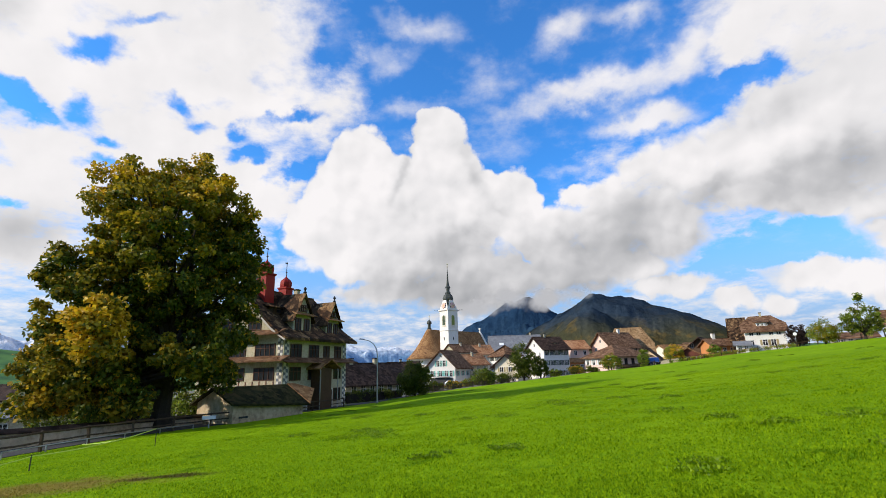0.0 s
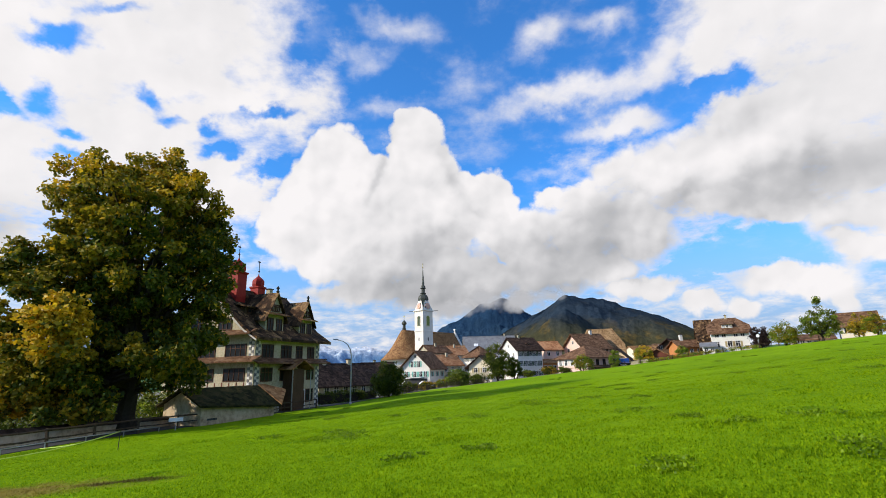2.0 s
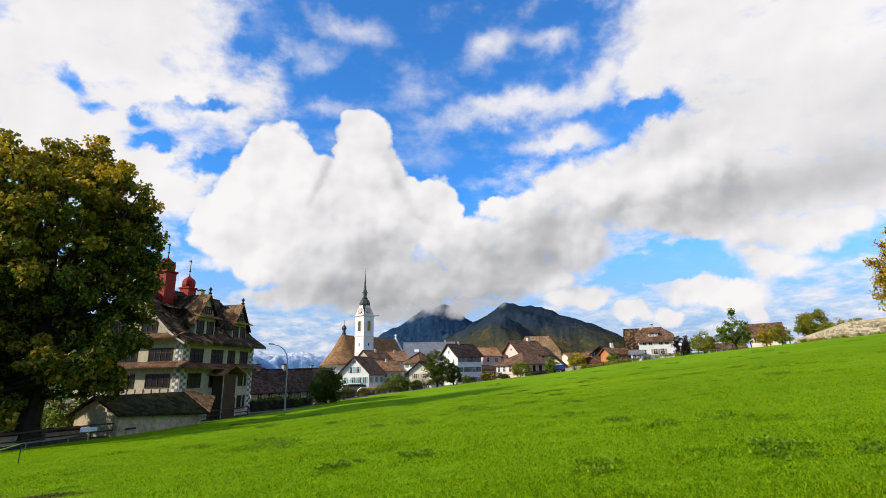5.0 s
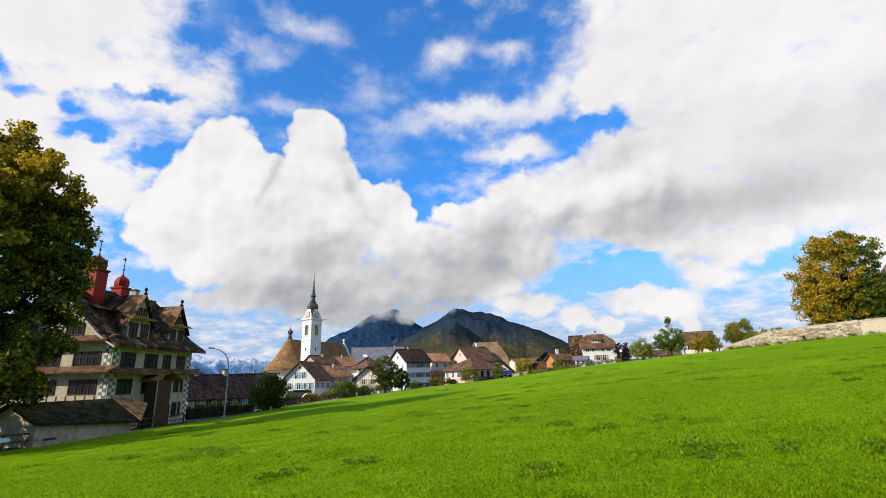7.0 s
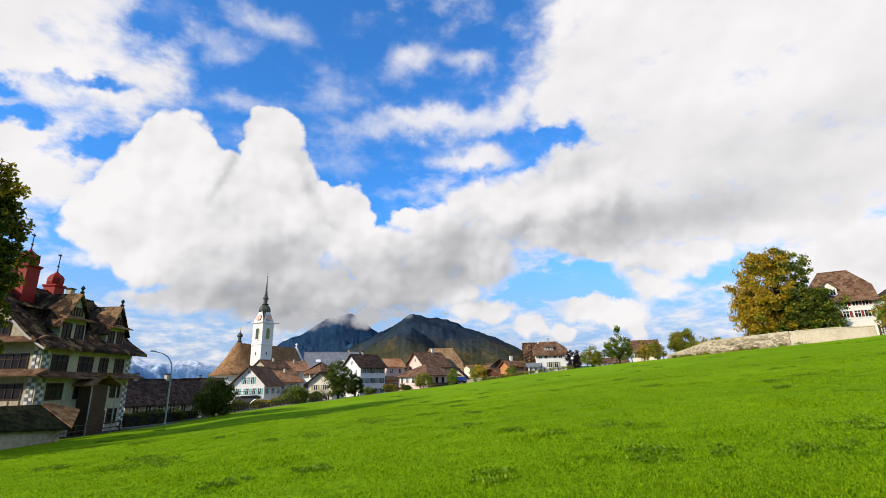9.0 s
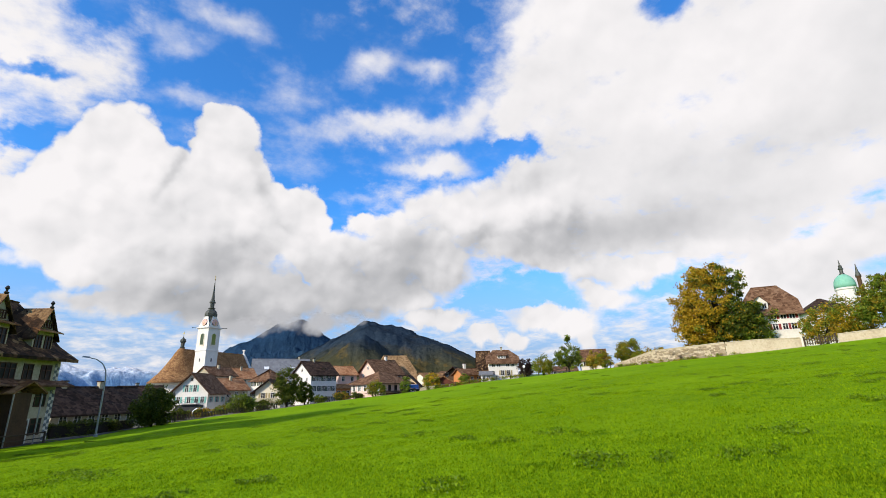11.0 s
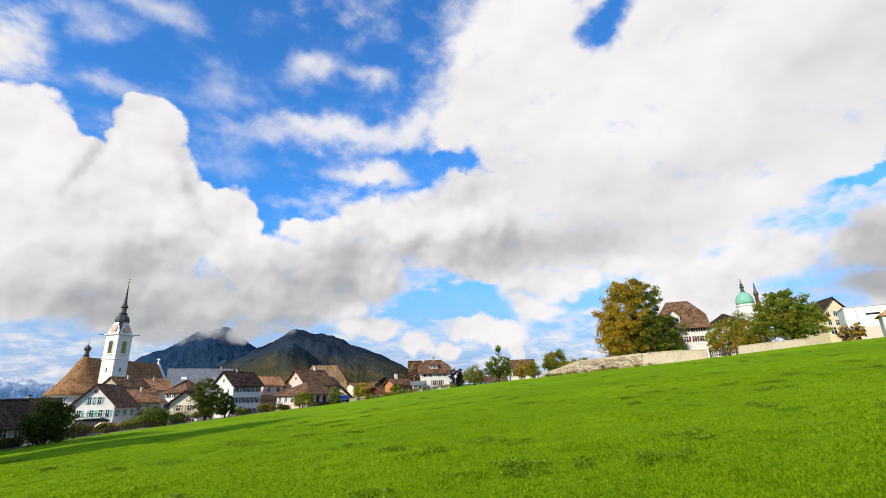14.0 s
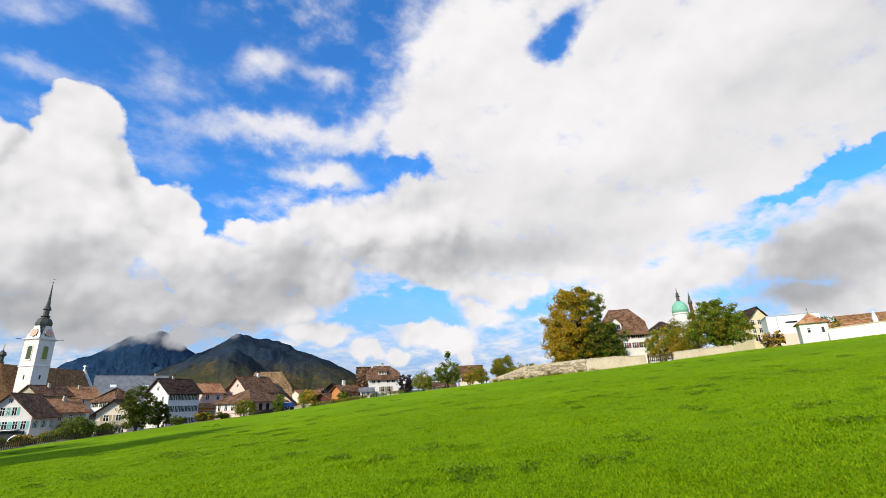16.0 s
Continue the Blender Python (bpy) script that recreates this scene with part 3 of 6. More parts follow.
def make_ground():
    azs = list(np.arange(-180, -60, 6.0)) + list(np.arange(-60, 100, 1.0)) + list(np.arange(100, 180, 6.0))
    steps = list(np.linspace(0.015, 0.3, 24)) + list(np.linspace(0.33, 1.0, 36)) + [1.01, 1.03, 1.06, 1.1, 1.16, 1.24, 1.35, 1.5, 1.7, 2.0, 2.5, 3.2, 4.2, 6, 9, 14, 25, 45]
    v = [(0, 0, 0)]
    for s in steps:
        for a in azs:
            r = min(rim(a)[0] * s, 4700 if s > 20 else 1e9)
            x, y = bearing(a, r)
            v.append((x, y, ground_z(x, y)))
    n = len(azs)
    f = [(0, 1 + (i + 1) % n, 1 + i) for i in range(n)]
    f += [(1 + k * n + i, 1 + k * n + (i + 1) % n, 1 + (k + 1) * n + (i + 1) % n, 1 + (k + 1) * n + i) for k in range(len(steps) - 1) for i in range(n)]
    m = Mesh().add(v, f)
    inner = steps.index(1.03)
    for k in range(inner, len(steps) - 1):  # beyond the meadow's rim: yards, gravel and streets
        for i, a in enumerate(azs):
            if -70 < a < 48:
                m.k[n + k * n + i] = 1
    ob = part("ground", m, [M["grass"], M["town_ground"]], smooth=True)
    tagged(ob, "sloping bright green meadow reaching to the town", "meadow", kind="structure")


make_ground()


def make_lane():
    """The narrow lane between the meadow's lower rim and the old garden wall."""
    v, f = [], []
    azs = np.arange(-58, 2, 1.0)
    for a in azs:
        e = rim(a)[0]
        for d in (0.5, 4.6):
            x, y = bearing(a, e + d)
            v.append((x, y, max(ground_z(x, y), ground_z(*bearing(a, e + 0.5)) - 0.1) + 0.03))
    f = [(2 * i, 2 * i + 2, 2 * i + 3, 2 * i + 1) for i in range(len(azs) - 1)]
    tagged(part("road", Mesh().sheet(v, [tuple(reversed(q)) for q in f], 0.25), M["asphalt"]), "narrow grey asphalt lane below the meadow", "road", kind="structure")


make_lane()


# ---- mountains ----
def ridge(name, label, mat, profile, dist, depth, rough, seed, steps=260, rows=26, slot=None):
    """A range that rises from the plain to a skyline given by bearings and heights in degrees."""
    pa = np.array(profile, float)
    azs = np.linspace(pa[0, 0], pa[-1, 0], steps)
    els = np.interp(azs, pa[:, 0], pa[:, 1])
    kern = np.hanning(11) / np.hanning(11).sum()
    els = np.convolve(np.pad(els, 5, mode="edge"), kern, "valid")
    v = []
    for j in range(rows):
        s = j / (rows - 1)
        for a, e in zip(azs, els):
            r = dist + depth * s
            top = EYE + (dist + depth) * math.tan(radians(e))
            x, y = bearing(a, r)
            wob = noise.fractal((x / 420 + seed, y / 420, s * 2.2), 0.9, 2.1, 6)
            z = -25 + (top + 25) * (0.12 * s + 0.88 * s ** 1.25) + wob * rough * math.sin(min(1, s * 1.15) * 2.6) * max(0.15, (top + 25) / 500)
            v.append((x, y, z))
    back = [(*bearing(a, dist + depth * 1.15), -60) for a in azs]
    n = steps
    f = [(k * n + i, k * n + i + 1, (k + 1) * n + i + 1, (k + 1) * n + i) for k in range(rows - 1) for i in range(n - 1)]
    o = rows * n
    f += [((rows - 1) * n + i, (rows - 1) * n + i + 1, o + i + 1, o + i) for i in range(n - 1)]
    tagged(part(name, Mesh().add(v + back, f), mat, smooth=True), label, "mountain", kind="structure")


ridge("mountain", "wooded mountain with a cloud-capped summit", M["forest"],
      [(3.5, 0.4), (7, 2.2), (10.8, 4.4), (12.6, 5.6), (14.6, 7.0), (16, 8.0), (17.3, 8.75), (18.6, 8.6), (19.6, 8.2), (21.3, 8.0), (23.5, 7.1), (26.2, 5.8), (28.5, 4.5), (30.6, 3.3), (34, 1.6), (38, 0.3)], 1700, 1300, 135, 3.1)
ridge("mountain_behind", "distant mountain tinted haze blue, hidden in cloud", M["hazed_far_forest"],
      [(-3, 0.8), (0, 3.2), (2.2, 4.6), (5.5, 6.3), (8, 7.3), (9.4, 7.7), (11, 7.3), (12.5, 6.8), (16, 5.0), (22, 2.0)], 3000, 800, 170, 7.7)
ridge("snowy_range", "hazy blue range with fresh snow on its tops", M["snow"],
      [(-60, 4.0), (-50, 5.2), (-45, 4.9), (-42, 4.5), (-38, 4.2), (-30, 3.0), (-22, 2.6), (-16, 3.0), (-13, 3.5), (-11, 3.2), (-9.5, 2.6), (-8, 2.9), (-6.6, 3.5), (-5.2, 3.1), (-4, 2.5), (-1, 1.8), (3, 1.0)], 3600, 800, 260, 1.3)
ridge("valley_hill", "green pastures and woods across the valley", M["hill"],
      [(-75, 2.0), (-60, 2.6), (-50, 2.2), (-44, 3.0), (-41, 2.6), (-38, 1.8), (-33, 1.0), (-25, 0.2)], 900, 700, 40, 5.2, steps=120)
ridge("town_rise", "low wooded rise behind the town", M["hill"], [(18, 0.2), (24, 1.3), (30, 1.9), (36, 1.6), (44, 1.6), (52, 2.4), (60, 3.4)], 420, 300, 10, 9.4, steps=120)

# ---- windows and houses ----
_cache = {}


def lattice(mesh, w, h, t, bars):
    """One connected frame: a rim, uprights and a cross bar, with square holes for the panes."""
    xs = [-w / 2 - t, -w / 2]
    for i in range(1, bars):
        xs += [-w / 2 + w * i / bars - 0.035, -w / 2 + w * i / bars + 0.035]
    xs += [w / 2, w / 2 + t]
    zs = [-h / 2 - t, -h / 2, h * 0.16, h * 0.16 + 0.05, h / 2, h / 2 + t]
    nx, nz = len(xs), len(zs)
    solid = [(i, j) for i in range(nx - 1) for j in range(nz - 1) if i % 2 == 0 or j % 2 == 0]
    mesh.sheet([(x, z, 0) for z in zs for x in xs], [(j * nx + i, j * nx + i + 1, (j + 1) * nx + i + 1, (j + 1) * nx + i) for i, j in solid], 0.09)
    mesh.v = [(x, -0.07 - z, y) for x, y, z in mesh.v]


def window_meshes(w, h, frame_mat, bars):
    key = (round(w, 2), round(h, 2), frame_mat, bars)
    if key not in _cache:
        t = 0.09
        fr = Mesh()
        lattice(fr, w, h, t, bars)
        pane = Mesh().box(-w / 2, -0.02, -h / 2, w / 2, 0.015, h / 2)
        _cache[key] = (fr.data("window", M[frame_mat]), pane.data("pane", M["pane"]))
    return _cache[key]


def shutter_mesh(w, h, mat):
    key = ("shutter", round(w, 2), round(h, 2), mat)
    if key not in _cache:
        s = Mesh()
        k = max(4, int(h / 0.14))
        line = [(-0.05 if i % 2 else -0.025, -h / 2 + h * i / (2 * k)) for i in range(2 * k + 1)]
        prof = [(-0.003, -h / 2)] + line + [(-0.003, h / 2)]
        n = len(prof)
        s.add([(x, y, z) for x in (0, w) for y, z in prof], [tuple(range(n)), tuple(range(2 * n - 1, n - 1, -1))] + [(i + 1, i, n + i, n + i + 1) for i in range(n - 1)])
        _cache[key] = s.data("shutter", M[mat])
    return _cache[key]


class House:
    """A house whose nearest corner is at (x, y): its front runs along the heading th, its left side at right angles to it."""

    def __init__(self, name, label, x, y, th, L, W, eave, ridge_z, walls, roof, along="x", ends="gable", over=0.6, kick=0.0, base=None, group="houses of the town", category="house", thick=0.22):
        c, s = math.cos(radians(th)), math.sin(radians(th))
        foot = [(x + a * c - b * s, y + a * s + b * c) for a in (0, L) for b in (0, W)]
        self.z0 = min(ground_z(*p) for p in foot) - 0.3 if base is None else base
        self.L, self.W, self.h, self.top = L, W, eave - self.z0, ridge_z - self.z0
        self.along = along
        self.root = thing(name, label, category, pose(x, y, self.z0, 0, 0, th), group)
        h, t = self.h, self.top
        cut = (t - h) * 0.45 if ends == "half" else 0.0
        span, run = (W, L) if along == "x" else (L, W)

        def to(p, q, z):  # p along the ridge, q across it
            return (p, q, z) if along == "x" else (q, p, z)
        w = Mesh()
        if ends == "hip":
            w.box(0, 0, 0, L, W, h)
        else:
            slope = (t - h) / (span / 2)
            q = [0, span] + ([span / 2 + cut / slope, span / 2 - cut / slope] if cut else [span / 2])
            zs = [h, h] + ([t - cut, t - cut] if cut else [t])
            sec = [(0, 0), (span, 0)] + list(zip(q[1:], zs[1:])) + [(0, h)]
            n = len(sec)
            v = [to(p, a, b) for p in (0, run) for a, b in sec]
            fs = [tuple(range(n - 1, -1, -1)), tuple(range(n, 2 * n))] + [(i, (i + 1) % n, n + (i + 1) % n, n + i) for i in range(n)]
            w.add(v, fs)
        self.wall = part("wall", w, M[walls], self.root)
        slope = (t - h) / (span / 2)
        o, zt = over, t + 0.12
        ze = h - over * slope * (0.45 if kick else 1) + 0.12
        r = Mesh()
        if ends == "gable":
            line = [(-o, ze)] + ([(kick, h + kick * slope + 0.12)] if kick else []) + [(span / 2, zt)]
            line = line + [(span - a, b) for a, b in reversed(line[:-1])]
            n = len(line)
            v = [to(p, a, b) for p in (-o, run + o) for a, b in line]
            r.sheet(v, [(i, i + 1, n + i + 1, n + i) if along == "y" else (i + 1, i, n + i, n + i + 1) for i in range(n - 1)], thick)
        else:
            hip = span / 2 * 0.9 if ends == "hip" else span * 0.16
            k = 0 if ends == "hip" else (t - h) * 0.55  # height at which the end slope starts
            e0, e1 = ze + (0 if ends == "hip" else k), 0
            yq = -o if ends == "hip" else span / 2 - (zt - e0) / slope
            v = [to(-o, -o, ze), to(run + o, -o, ze), to(run + o, span + o, ze), to(-o, span + o, ze), to(hip, span / 2, zt), to(run - hip, span / 2, zt)]
            if ends == "hip":
                fs = [(0, 1, 5, 4), (1, 2, 5), (2, 3, 4, 5), (3, 0, 4)]
            else:
                v += [to(-o, yq, e0), to(-o, span - yq, e0), to(run + o, yq, e0), to(run + o, span - yq, e0)]
                fs = [(0, 1, 8, 5, 4, 6), (8, 9, 5), (2, 3, 7, 4, 5, 9), (7, 6, 4)]
            if along == "y":
                fs = [tuple(reversed(f)) for f in fs]
            r.sheet(v, fs, thick)
        self.roof = part("roof", r, M[roof], self.root)
        cap = Mesh()
        hip = 0 if ends == "gable" else hip
        cap.tube([to(-o if not hip else hip, span / 2, zt - 0.02), to(run + o if not hip else run - hip, span / 2, zt - 0.02)], 0.13, 6)
        part("ridge_cap", cap, M[roof], self.root)

    def spot(self, face, u, z):
        """The pose of something on a wall, u metres from the wall's left end as seen from outside."""
        if face == "front":
            return pose(u, 0, z)
        if face == "left":
            return pose(0, self.W - u, z, 0, 0, -90)
        return pose(self.L, u, z, 0, 0, 90)

    def window(self, face, u, z, w=0.9, h=1.3, frame_mat="frame", shutters=None, bars=2, out=0.0):
        fr, pane = window_meshes(w, h, frame_mat, bars)
        win = part("window", fr, None, self.root, m=self.spot(face, u, z - self.z0) @ pose(0, -out, 0))
        part("pane", pane, None, win)
        if shutters:
            sm = shutter_mesh(w * 0.52, h, shutters)
            for x in (-w / 2 - 0.1 - w * 0.52, w / 2 + 0.1):
                part("shutter", sm, None, win, m=pose(x, -0.02, 0))
        return win

    def rows(self, face, zs, count, w=0.9, h=1.3, frame_mat="frame", shutters=None, margin=0.0, bars=2):
        span = self.L if face == "front" else self.W
        for z in zs:
            for i in range(count):
                self.window(face, margin + (span - 2 * margin) * (i + 0.5) / count, z, w, h, frame_mat, shutters, bars)

    def chimney(self, x, y, top, size=0.6, mat="plaster", low=1.6):
        z = top - self.z0
        ch = part("chimney", Mesh().box(x - size / 2, y - size / 2, z - low, x + size / 2, y + size / 2, z), M[mat], self.root)
        part("cap", Mesh().bevelled(x - size * 0.65, y - size * 0.65, z, x + size * 0.65, y + size * 0.65, z + 0.14, 0.05), M["tile_dark"], ch)

    def door(self, face, u, w=1.0, h=2.1, z=None, mat="wood"):
        zz = 0.35 if z is None else z - self.z0
        d = part("door", Mesh().box(-w / 2, -0.06, 0, w / 2, 0.02, h), M[mat], self.root, m=self.spot(face, u, zz))
        part("door_frame", Mesh().box(-w / 2 - 0.12, -0.1, 0, -w / 2, 0.02, h + 0.12).box(w / 2, -0.1, 0, w / 2 + 0.12, 0.02, h + 0.12).box(-w / 2, -0.1, h, w / 2, 0.02, h + 0.12), M["frame"], d)

    def dormer(self, u, w, front, z0, h, rise, depth, mat="white", roof="tile_brown", frame_mat="frame", wins=1, flat=False, along=None):
        """A dormer on the front slope: u along the ridge, its face 'front' metres in from the front wall."""
        z = z0 - self.z0
        m = pose(u, front, z)
        if flat:
            top = Mesh().sheet([(-w / 2 - 0.3, -0.4, h), (w / 2 + 0.3, -0.4, h), (w / 2 + 0.5, depth, h + rise), (-w / 2 - 0.5, depth, h + rise)], [(0, 1, 2, 3)], 0.14)
            body = Mesh().box(-w / 2, 0, -0.4, w / 2, depth * 0.7, h - 0.1)
        else:
            e = 0.4
            sl = rise / (w / 2)
            top = Mesh().sheet([(-w / 2 - e, -e, h - e * sl), (0, -e, h + rise), (w / 2 + e, -e, h - e * sl), (-w / 2 - e, depth, h - e * sl), (0, depth, h + rise), (w / 2 + e, depth, h - e * sl)], [(0, 1, 4, 3), (1, 2, 5, 4)], 0.15)
            body = Mesh().add([(-w / 2, 0, -1), (w / 2, 0, -1), (w / 2, 0, h - 0.1), (0, 0, h + rise - 0.2), (-w / 2, 0, h - 0.1), (-w / 2, depth, -1), (w / 2, depth, -1), (w / 2, depth, h - 0.1), (0, depth, h + rise - 0.2), (-w / 2, depth, h - 0.1)],
                              [(0, 1, 2, 3, 4), (9, 8, 7, 6, 5), (1, 6, 7, 2), (0, 4, 9, 5), (0, 5, 6, 1)])
        d = part("dormer", body, M[mat], self.root, m=m)
        part("dormer_roof", top, M[roof], d)
        for i in range(wins):
            ww = w / wins * 0.55
            fr, pane = window_meshes(ww, h * 0.62, frame_mat, 2)
            part("dormer_window", fr, None, d, m=pose(-w / 2 + w * (i + 0.5) / wins, -0.02, h * 0.48))
            part("dormer_pane", pane, None, d, m=pose(-w / 2 + w * (i + 0.5) / wins, -0.02, h * 0.48))
        return d


# ---- cloud that hangs on the summits ----
def make_summit_cloud():
    m = bpy.data.materials.new("summit_cloud")
    m.use_nodes = True
    n = Nodes(m.node_tree)
    place = n.add("ShaderNodeTexCoord").outputs["Object"]
    d = n.vec("LENGTH", n.vec("MULTIPLY", place, (1, 0, 1)))
    puff = n.noise(n.add("ShaderNodeNewGeometry").outputs["Position"], 0.007, 4.0, 0.5)
    thick = n.step(n.math("ADD", n.math("SUBTRACT", 0.75, d), n.math("MULTIPLY", n.math("SUBTRACT", puff, 0.5), 2.2)), 0.0, 0.8)
    # emission stands in for daylight on the cloud; sun and sky don't light it
    glow = n.add("ShaderNodeEmission", {0: (0.50, 0.53, 0.58, 1), 1: 1.0})
    both = n.add("ShaderNodeMixShader", {0: n.math("MULTIPLY", thick, 0.85), 1: n.add("ShaderNodeBsdfTransparent").outputs[0], 2: glow.outputs[0]})
    n.add("ShaderNodeOutputMaterial", {0: both.outputs[0]})
    for az, el, dist, w, h in ((8.6, 8.3, 2900, 300, 75), (11.8, 7.7, 2860, 230, 75), (15.6, 8.3, 2690, 110, 45), (18.2, 8.9, 2690, 130, 34), (21.4, 8.2, 2690, 80, 30), (4.5, 7.2, 2900, 210, 80)):
        x, y = bearing(az, dist)
        mesh = Mesh().lathe([(0.02, -1.0), (0.5, -0.86), (0.86, -0.5), (1.0, 0.0), (0.86, 0.5), (0.5, 0.86), (0.02, 1.0)], 20)
        ob = part("summit_cloud", mesh, m, smooth=True, m=pose(x, y, EYE + dist * math.tan(radians(el)), 0, 0, -az) @ Matrix.Diagonal((w, 25, h, 1)))
        tagged(ob, "grey cloud clinging to the mountain top", "cloud", kind="structure")


make_summit_cloud()


# ---- the old manor by the lane ----
def make_manor():
    H = House("manor_house", "old plastered manor with steep tiled roof, red turrets and painted corners", -16.9, 50.2, 67, 11.2, 12.4, 5.75, 11.4, "plaster", "tile_old", over=1.0, kick=1.0, base=-3.0, group="", thick=0.28)
    z0 = H.z0
    # left side: rows of dark windows in wide groups
    for z, n in ((4.25, 3), (1.8, 3)):
        for i in range(n):
            H.window("left", 9.9 - i * 4.1, z, 2.6, 1.15, "frame_dark", bars=4)
    for u in (8.2, 4.2):
        H.window("left", u, 7.1, 1.7, 1.1, "frame_dark", bars=3)
    H.window("left", 6.2, 9.4, 1.0, 0.9, "frame_dark")
    for u in range(12):
        part("timber_strut", Mesh().box(-0.06, -0.03, 0, 0.06, 0.02, 0.7), M["wood_red"], H.root, m=H.spot("left", 0.8 + u * 0.95, 0.35 - z0))
    # front: narrower windows
    for z in (4.15, 1.75):
        for u, w in ((1.9, 1.6), (4.9, 1.6), (9.4, 1.2)):
            H.window("front", u, z, w, 1.25, "frame_dark", bars=3 if w > 1.3 else 2)
    H.window("front", 9.4, -0.7, 1.2, 1.3, "frame_dark")
    H.window("front", 7.2, 4.15, 1.0, 1.25, "frame_dark")
    H.door("front", 8.0, 0.9, 2.1, -2.2)
    H.door("front", 4.6, 1.1, 2.2, -2.2)
    # skirt roofs between the storeys
    for face, u0, u1, z in (("left", -0.8, 13.3, 3.15), ("front", -0.9, 12.0, 2.95), ("left", 1.2, 12.6, 5.9)):
        s = Mesh().sheet([(u0, 0, 0.5), (u1, 0, 0.5), (u1, -1.25, 0), (u0, -1.25, 0)], [(3, 2, 1, 0)], 0.14)
        part("skirt_roof", s, M["tile_brown"], H.root, "narrow tiled skirt roof", m=H.spot(face, 0, z - z0) @ pose(0, -0.012, 0))
    # painted corner stones
    for face, u, lo, hi in (("left", 11.95, 3.4, 5.7), ("left", 11.95, 0.2, 3.0), ("front", 0.45, 3.4, 5.3), ("front", 0.45, 0.2, 2.9), ("front", 10.85, 3.3, 5.2), ("front", 10.85, -2.2, 2.8)):
        k = int((hi - lo) / 0.3)
        for i in range(k):
            for j in range(2):
                dark = (i + j) % 2
                w = 0.26 + 0.1 * random.random()
                part("corner_stone", Mesh().bevelled(-w / 2, -0.14, -0.03, w / 2, 0.27, 0.0, 0.02), M["slate" if dark else "white"], H.root,
                     m=H.spot(face, u + (j - 0.5) * 0.36, lo + i * 0.3 - z0) @ pose(0, -0.04, 0, 90, 0, 0))
    # pale boards along the gable
    sl = (H.top - H.h) / (H.W / 2)
    for side in (-1, 1):
        pts = []
        for q in (-1.0, 0.0, 1.0, 3.5, 6.2):
            zz = H.h + q * sl - 0.12 if q >= 1 else H.h - 0.45 + (q + 1) * (sl + 0.3) / 2
            pts.append((-1.06, q if side < 0 else H.W - q, zz - 0.16))
        part("gable_board", Mesh().tube(pts, 0.11, 4), M["rake"], H.root)
    # cross gables on the front slope
    for u, w, hz, rise in ((3.3, 2.9, 8.15, 2.5), (8.9, 2.5, 8.0, 2.3)):
        d = H.dormer(u, w, 0.5, 5.9, hz - 5.9, rise, 5.0, "plaster", "tile_old", "frame_dark", 2)
        fr, pane = window_meshes(0.5, 0.6, "frame_dark", 2)
        part("attic_window", fr, None, d, m=pose(-0.3, -0.03, hz - 5.9 + 0.75))
        part("attic_window", fr, None, d, m=pose(0.35, -0.03, hz - 5.9 + 0.75))
        part("pent_roof", Mesh().sheet([(-w / 2 - 0.35, 0, 0.3), (w / 2 + 0.35, 0, 0.3), (w / 2 + 0.35, -0.7, 0), (-w / 2 - 0.35, -0.7, 0)], [(3, 2, 1, 0)], 0.1), M["tile_red"], d, m=pose(0, -0.012, hz - 5.9 - 0.02))
        part("finial", Mesh().lathe([(0.16, 0), (0.2, 0.12), (0.08, 0.2), (0.1, 0.34), (0.19, 0.46), (0.12, 0.62), (0.02, 0.72)], 8), M["dark_metal"], d, m=pose(0, -0.2, hz - 5.9 + rise))
    H.dormer(1.9, 1.9, 2.6, 8.3, 0.75, 0.75, 3.0, "wood", "tile_old", "frame_dark", 1, flat=True)
    # red turrets with onion caps
    for u, v, wide, foot, waist, top, tip in ((1.9, 4.9, 0.70, 8.3, 12.9, 14.5, 16.3), (6.6, 6.1, 0.60, 9.8, 12.0, 13.5, 15.6)):
        t = part("turret", Mesh().box(-wide, -wide, foot - waist, wide, wide, 0), M["red_metal"], H.root, "square turret clad in red metal", m=pose(u, v, waist - z0))
        k = 1.414
        part("cornice", Mesh().lathe([(wide * k, -0.02), (wide * k * 1.18, 0.12), (wide * k * 1.18, 0.24), (wide * k * 0.98, 0.30)], 4, turn=math.pi / 4), M["red_metal"], t)
        hh = top - waist
        part("onion_cap", Mesh().lathe([(wide * 1.18, 0.3), (wide * 1.26, 0.3 + hh * 0.18), (wide * 1.24, 0.3 + hh * 0.42), (wide * 1.0, 0.3 + hh * 0.6), (wide * 0.5, 0.3 + hh * 0.76), (wide * 0.16, 0.3 + hh * 0.9), (0.06, 0.3 + hh * 1.05)], 8, turn=math.pi / 8), M["red_metal"], t)
        part("weather_vane", Mesh().tube([(0, 0, 0.3 + hh), (0, 0, tip - waist)], 0.045, 5).lathe([(0.02, 0.6 + hh), (0.14, 0.72 + hh), (0.02, 0.86 + hh)], 8).box(-0.28, -0.02, tip - waist - 0.25, 0.16, 0.02, tip - waist - 0.12), M["dark_metal"], t)
    # porch and stair tower in the shade of the front
    part("porch", Mesh().box(4.6, -1.3, 0.8, 6.6, 0.02, 5.3), M["wood"], H.root, "dark timber porch")
    part("porch_roof", Mesh().sheet([(3.7, -2.0, 5.3), (5.6, -2.0, 6.3), (7.5, -2.0, 5.3), (3.7, 0.3, 5.3), (5.6, 0.3, 6.3), (7.5, 0.3, 5.3)], [(0, 1, 4, 3), (1, 2, 5, 4)], 0.14), M["tile_red"], H.root)
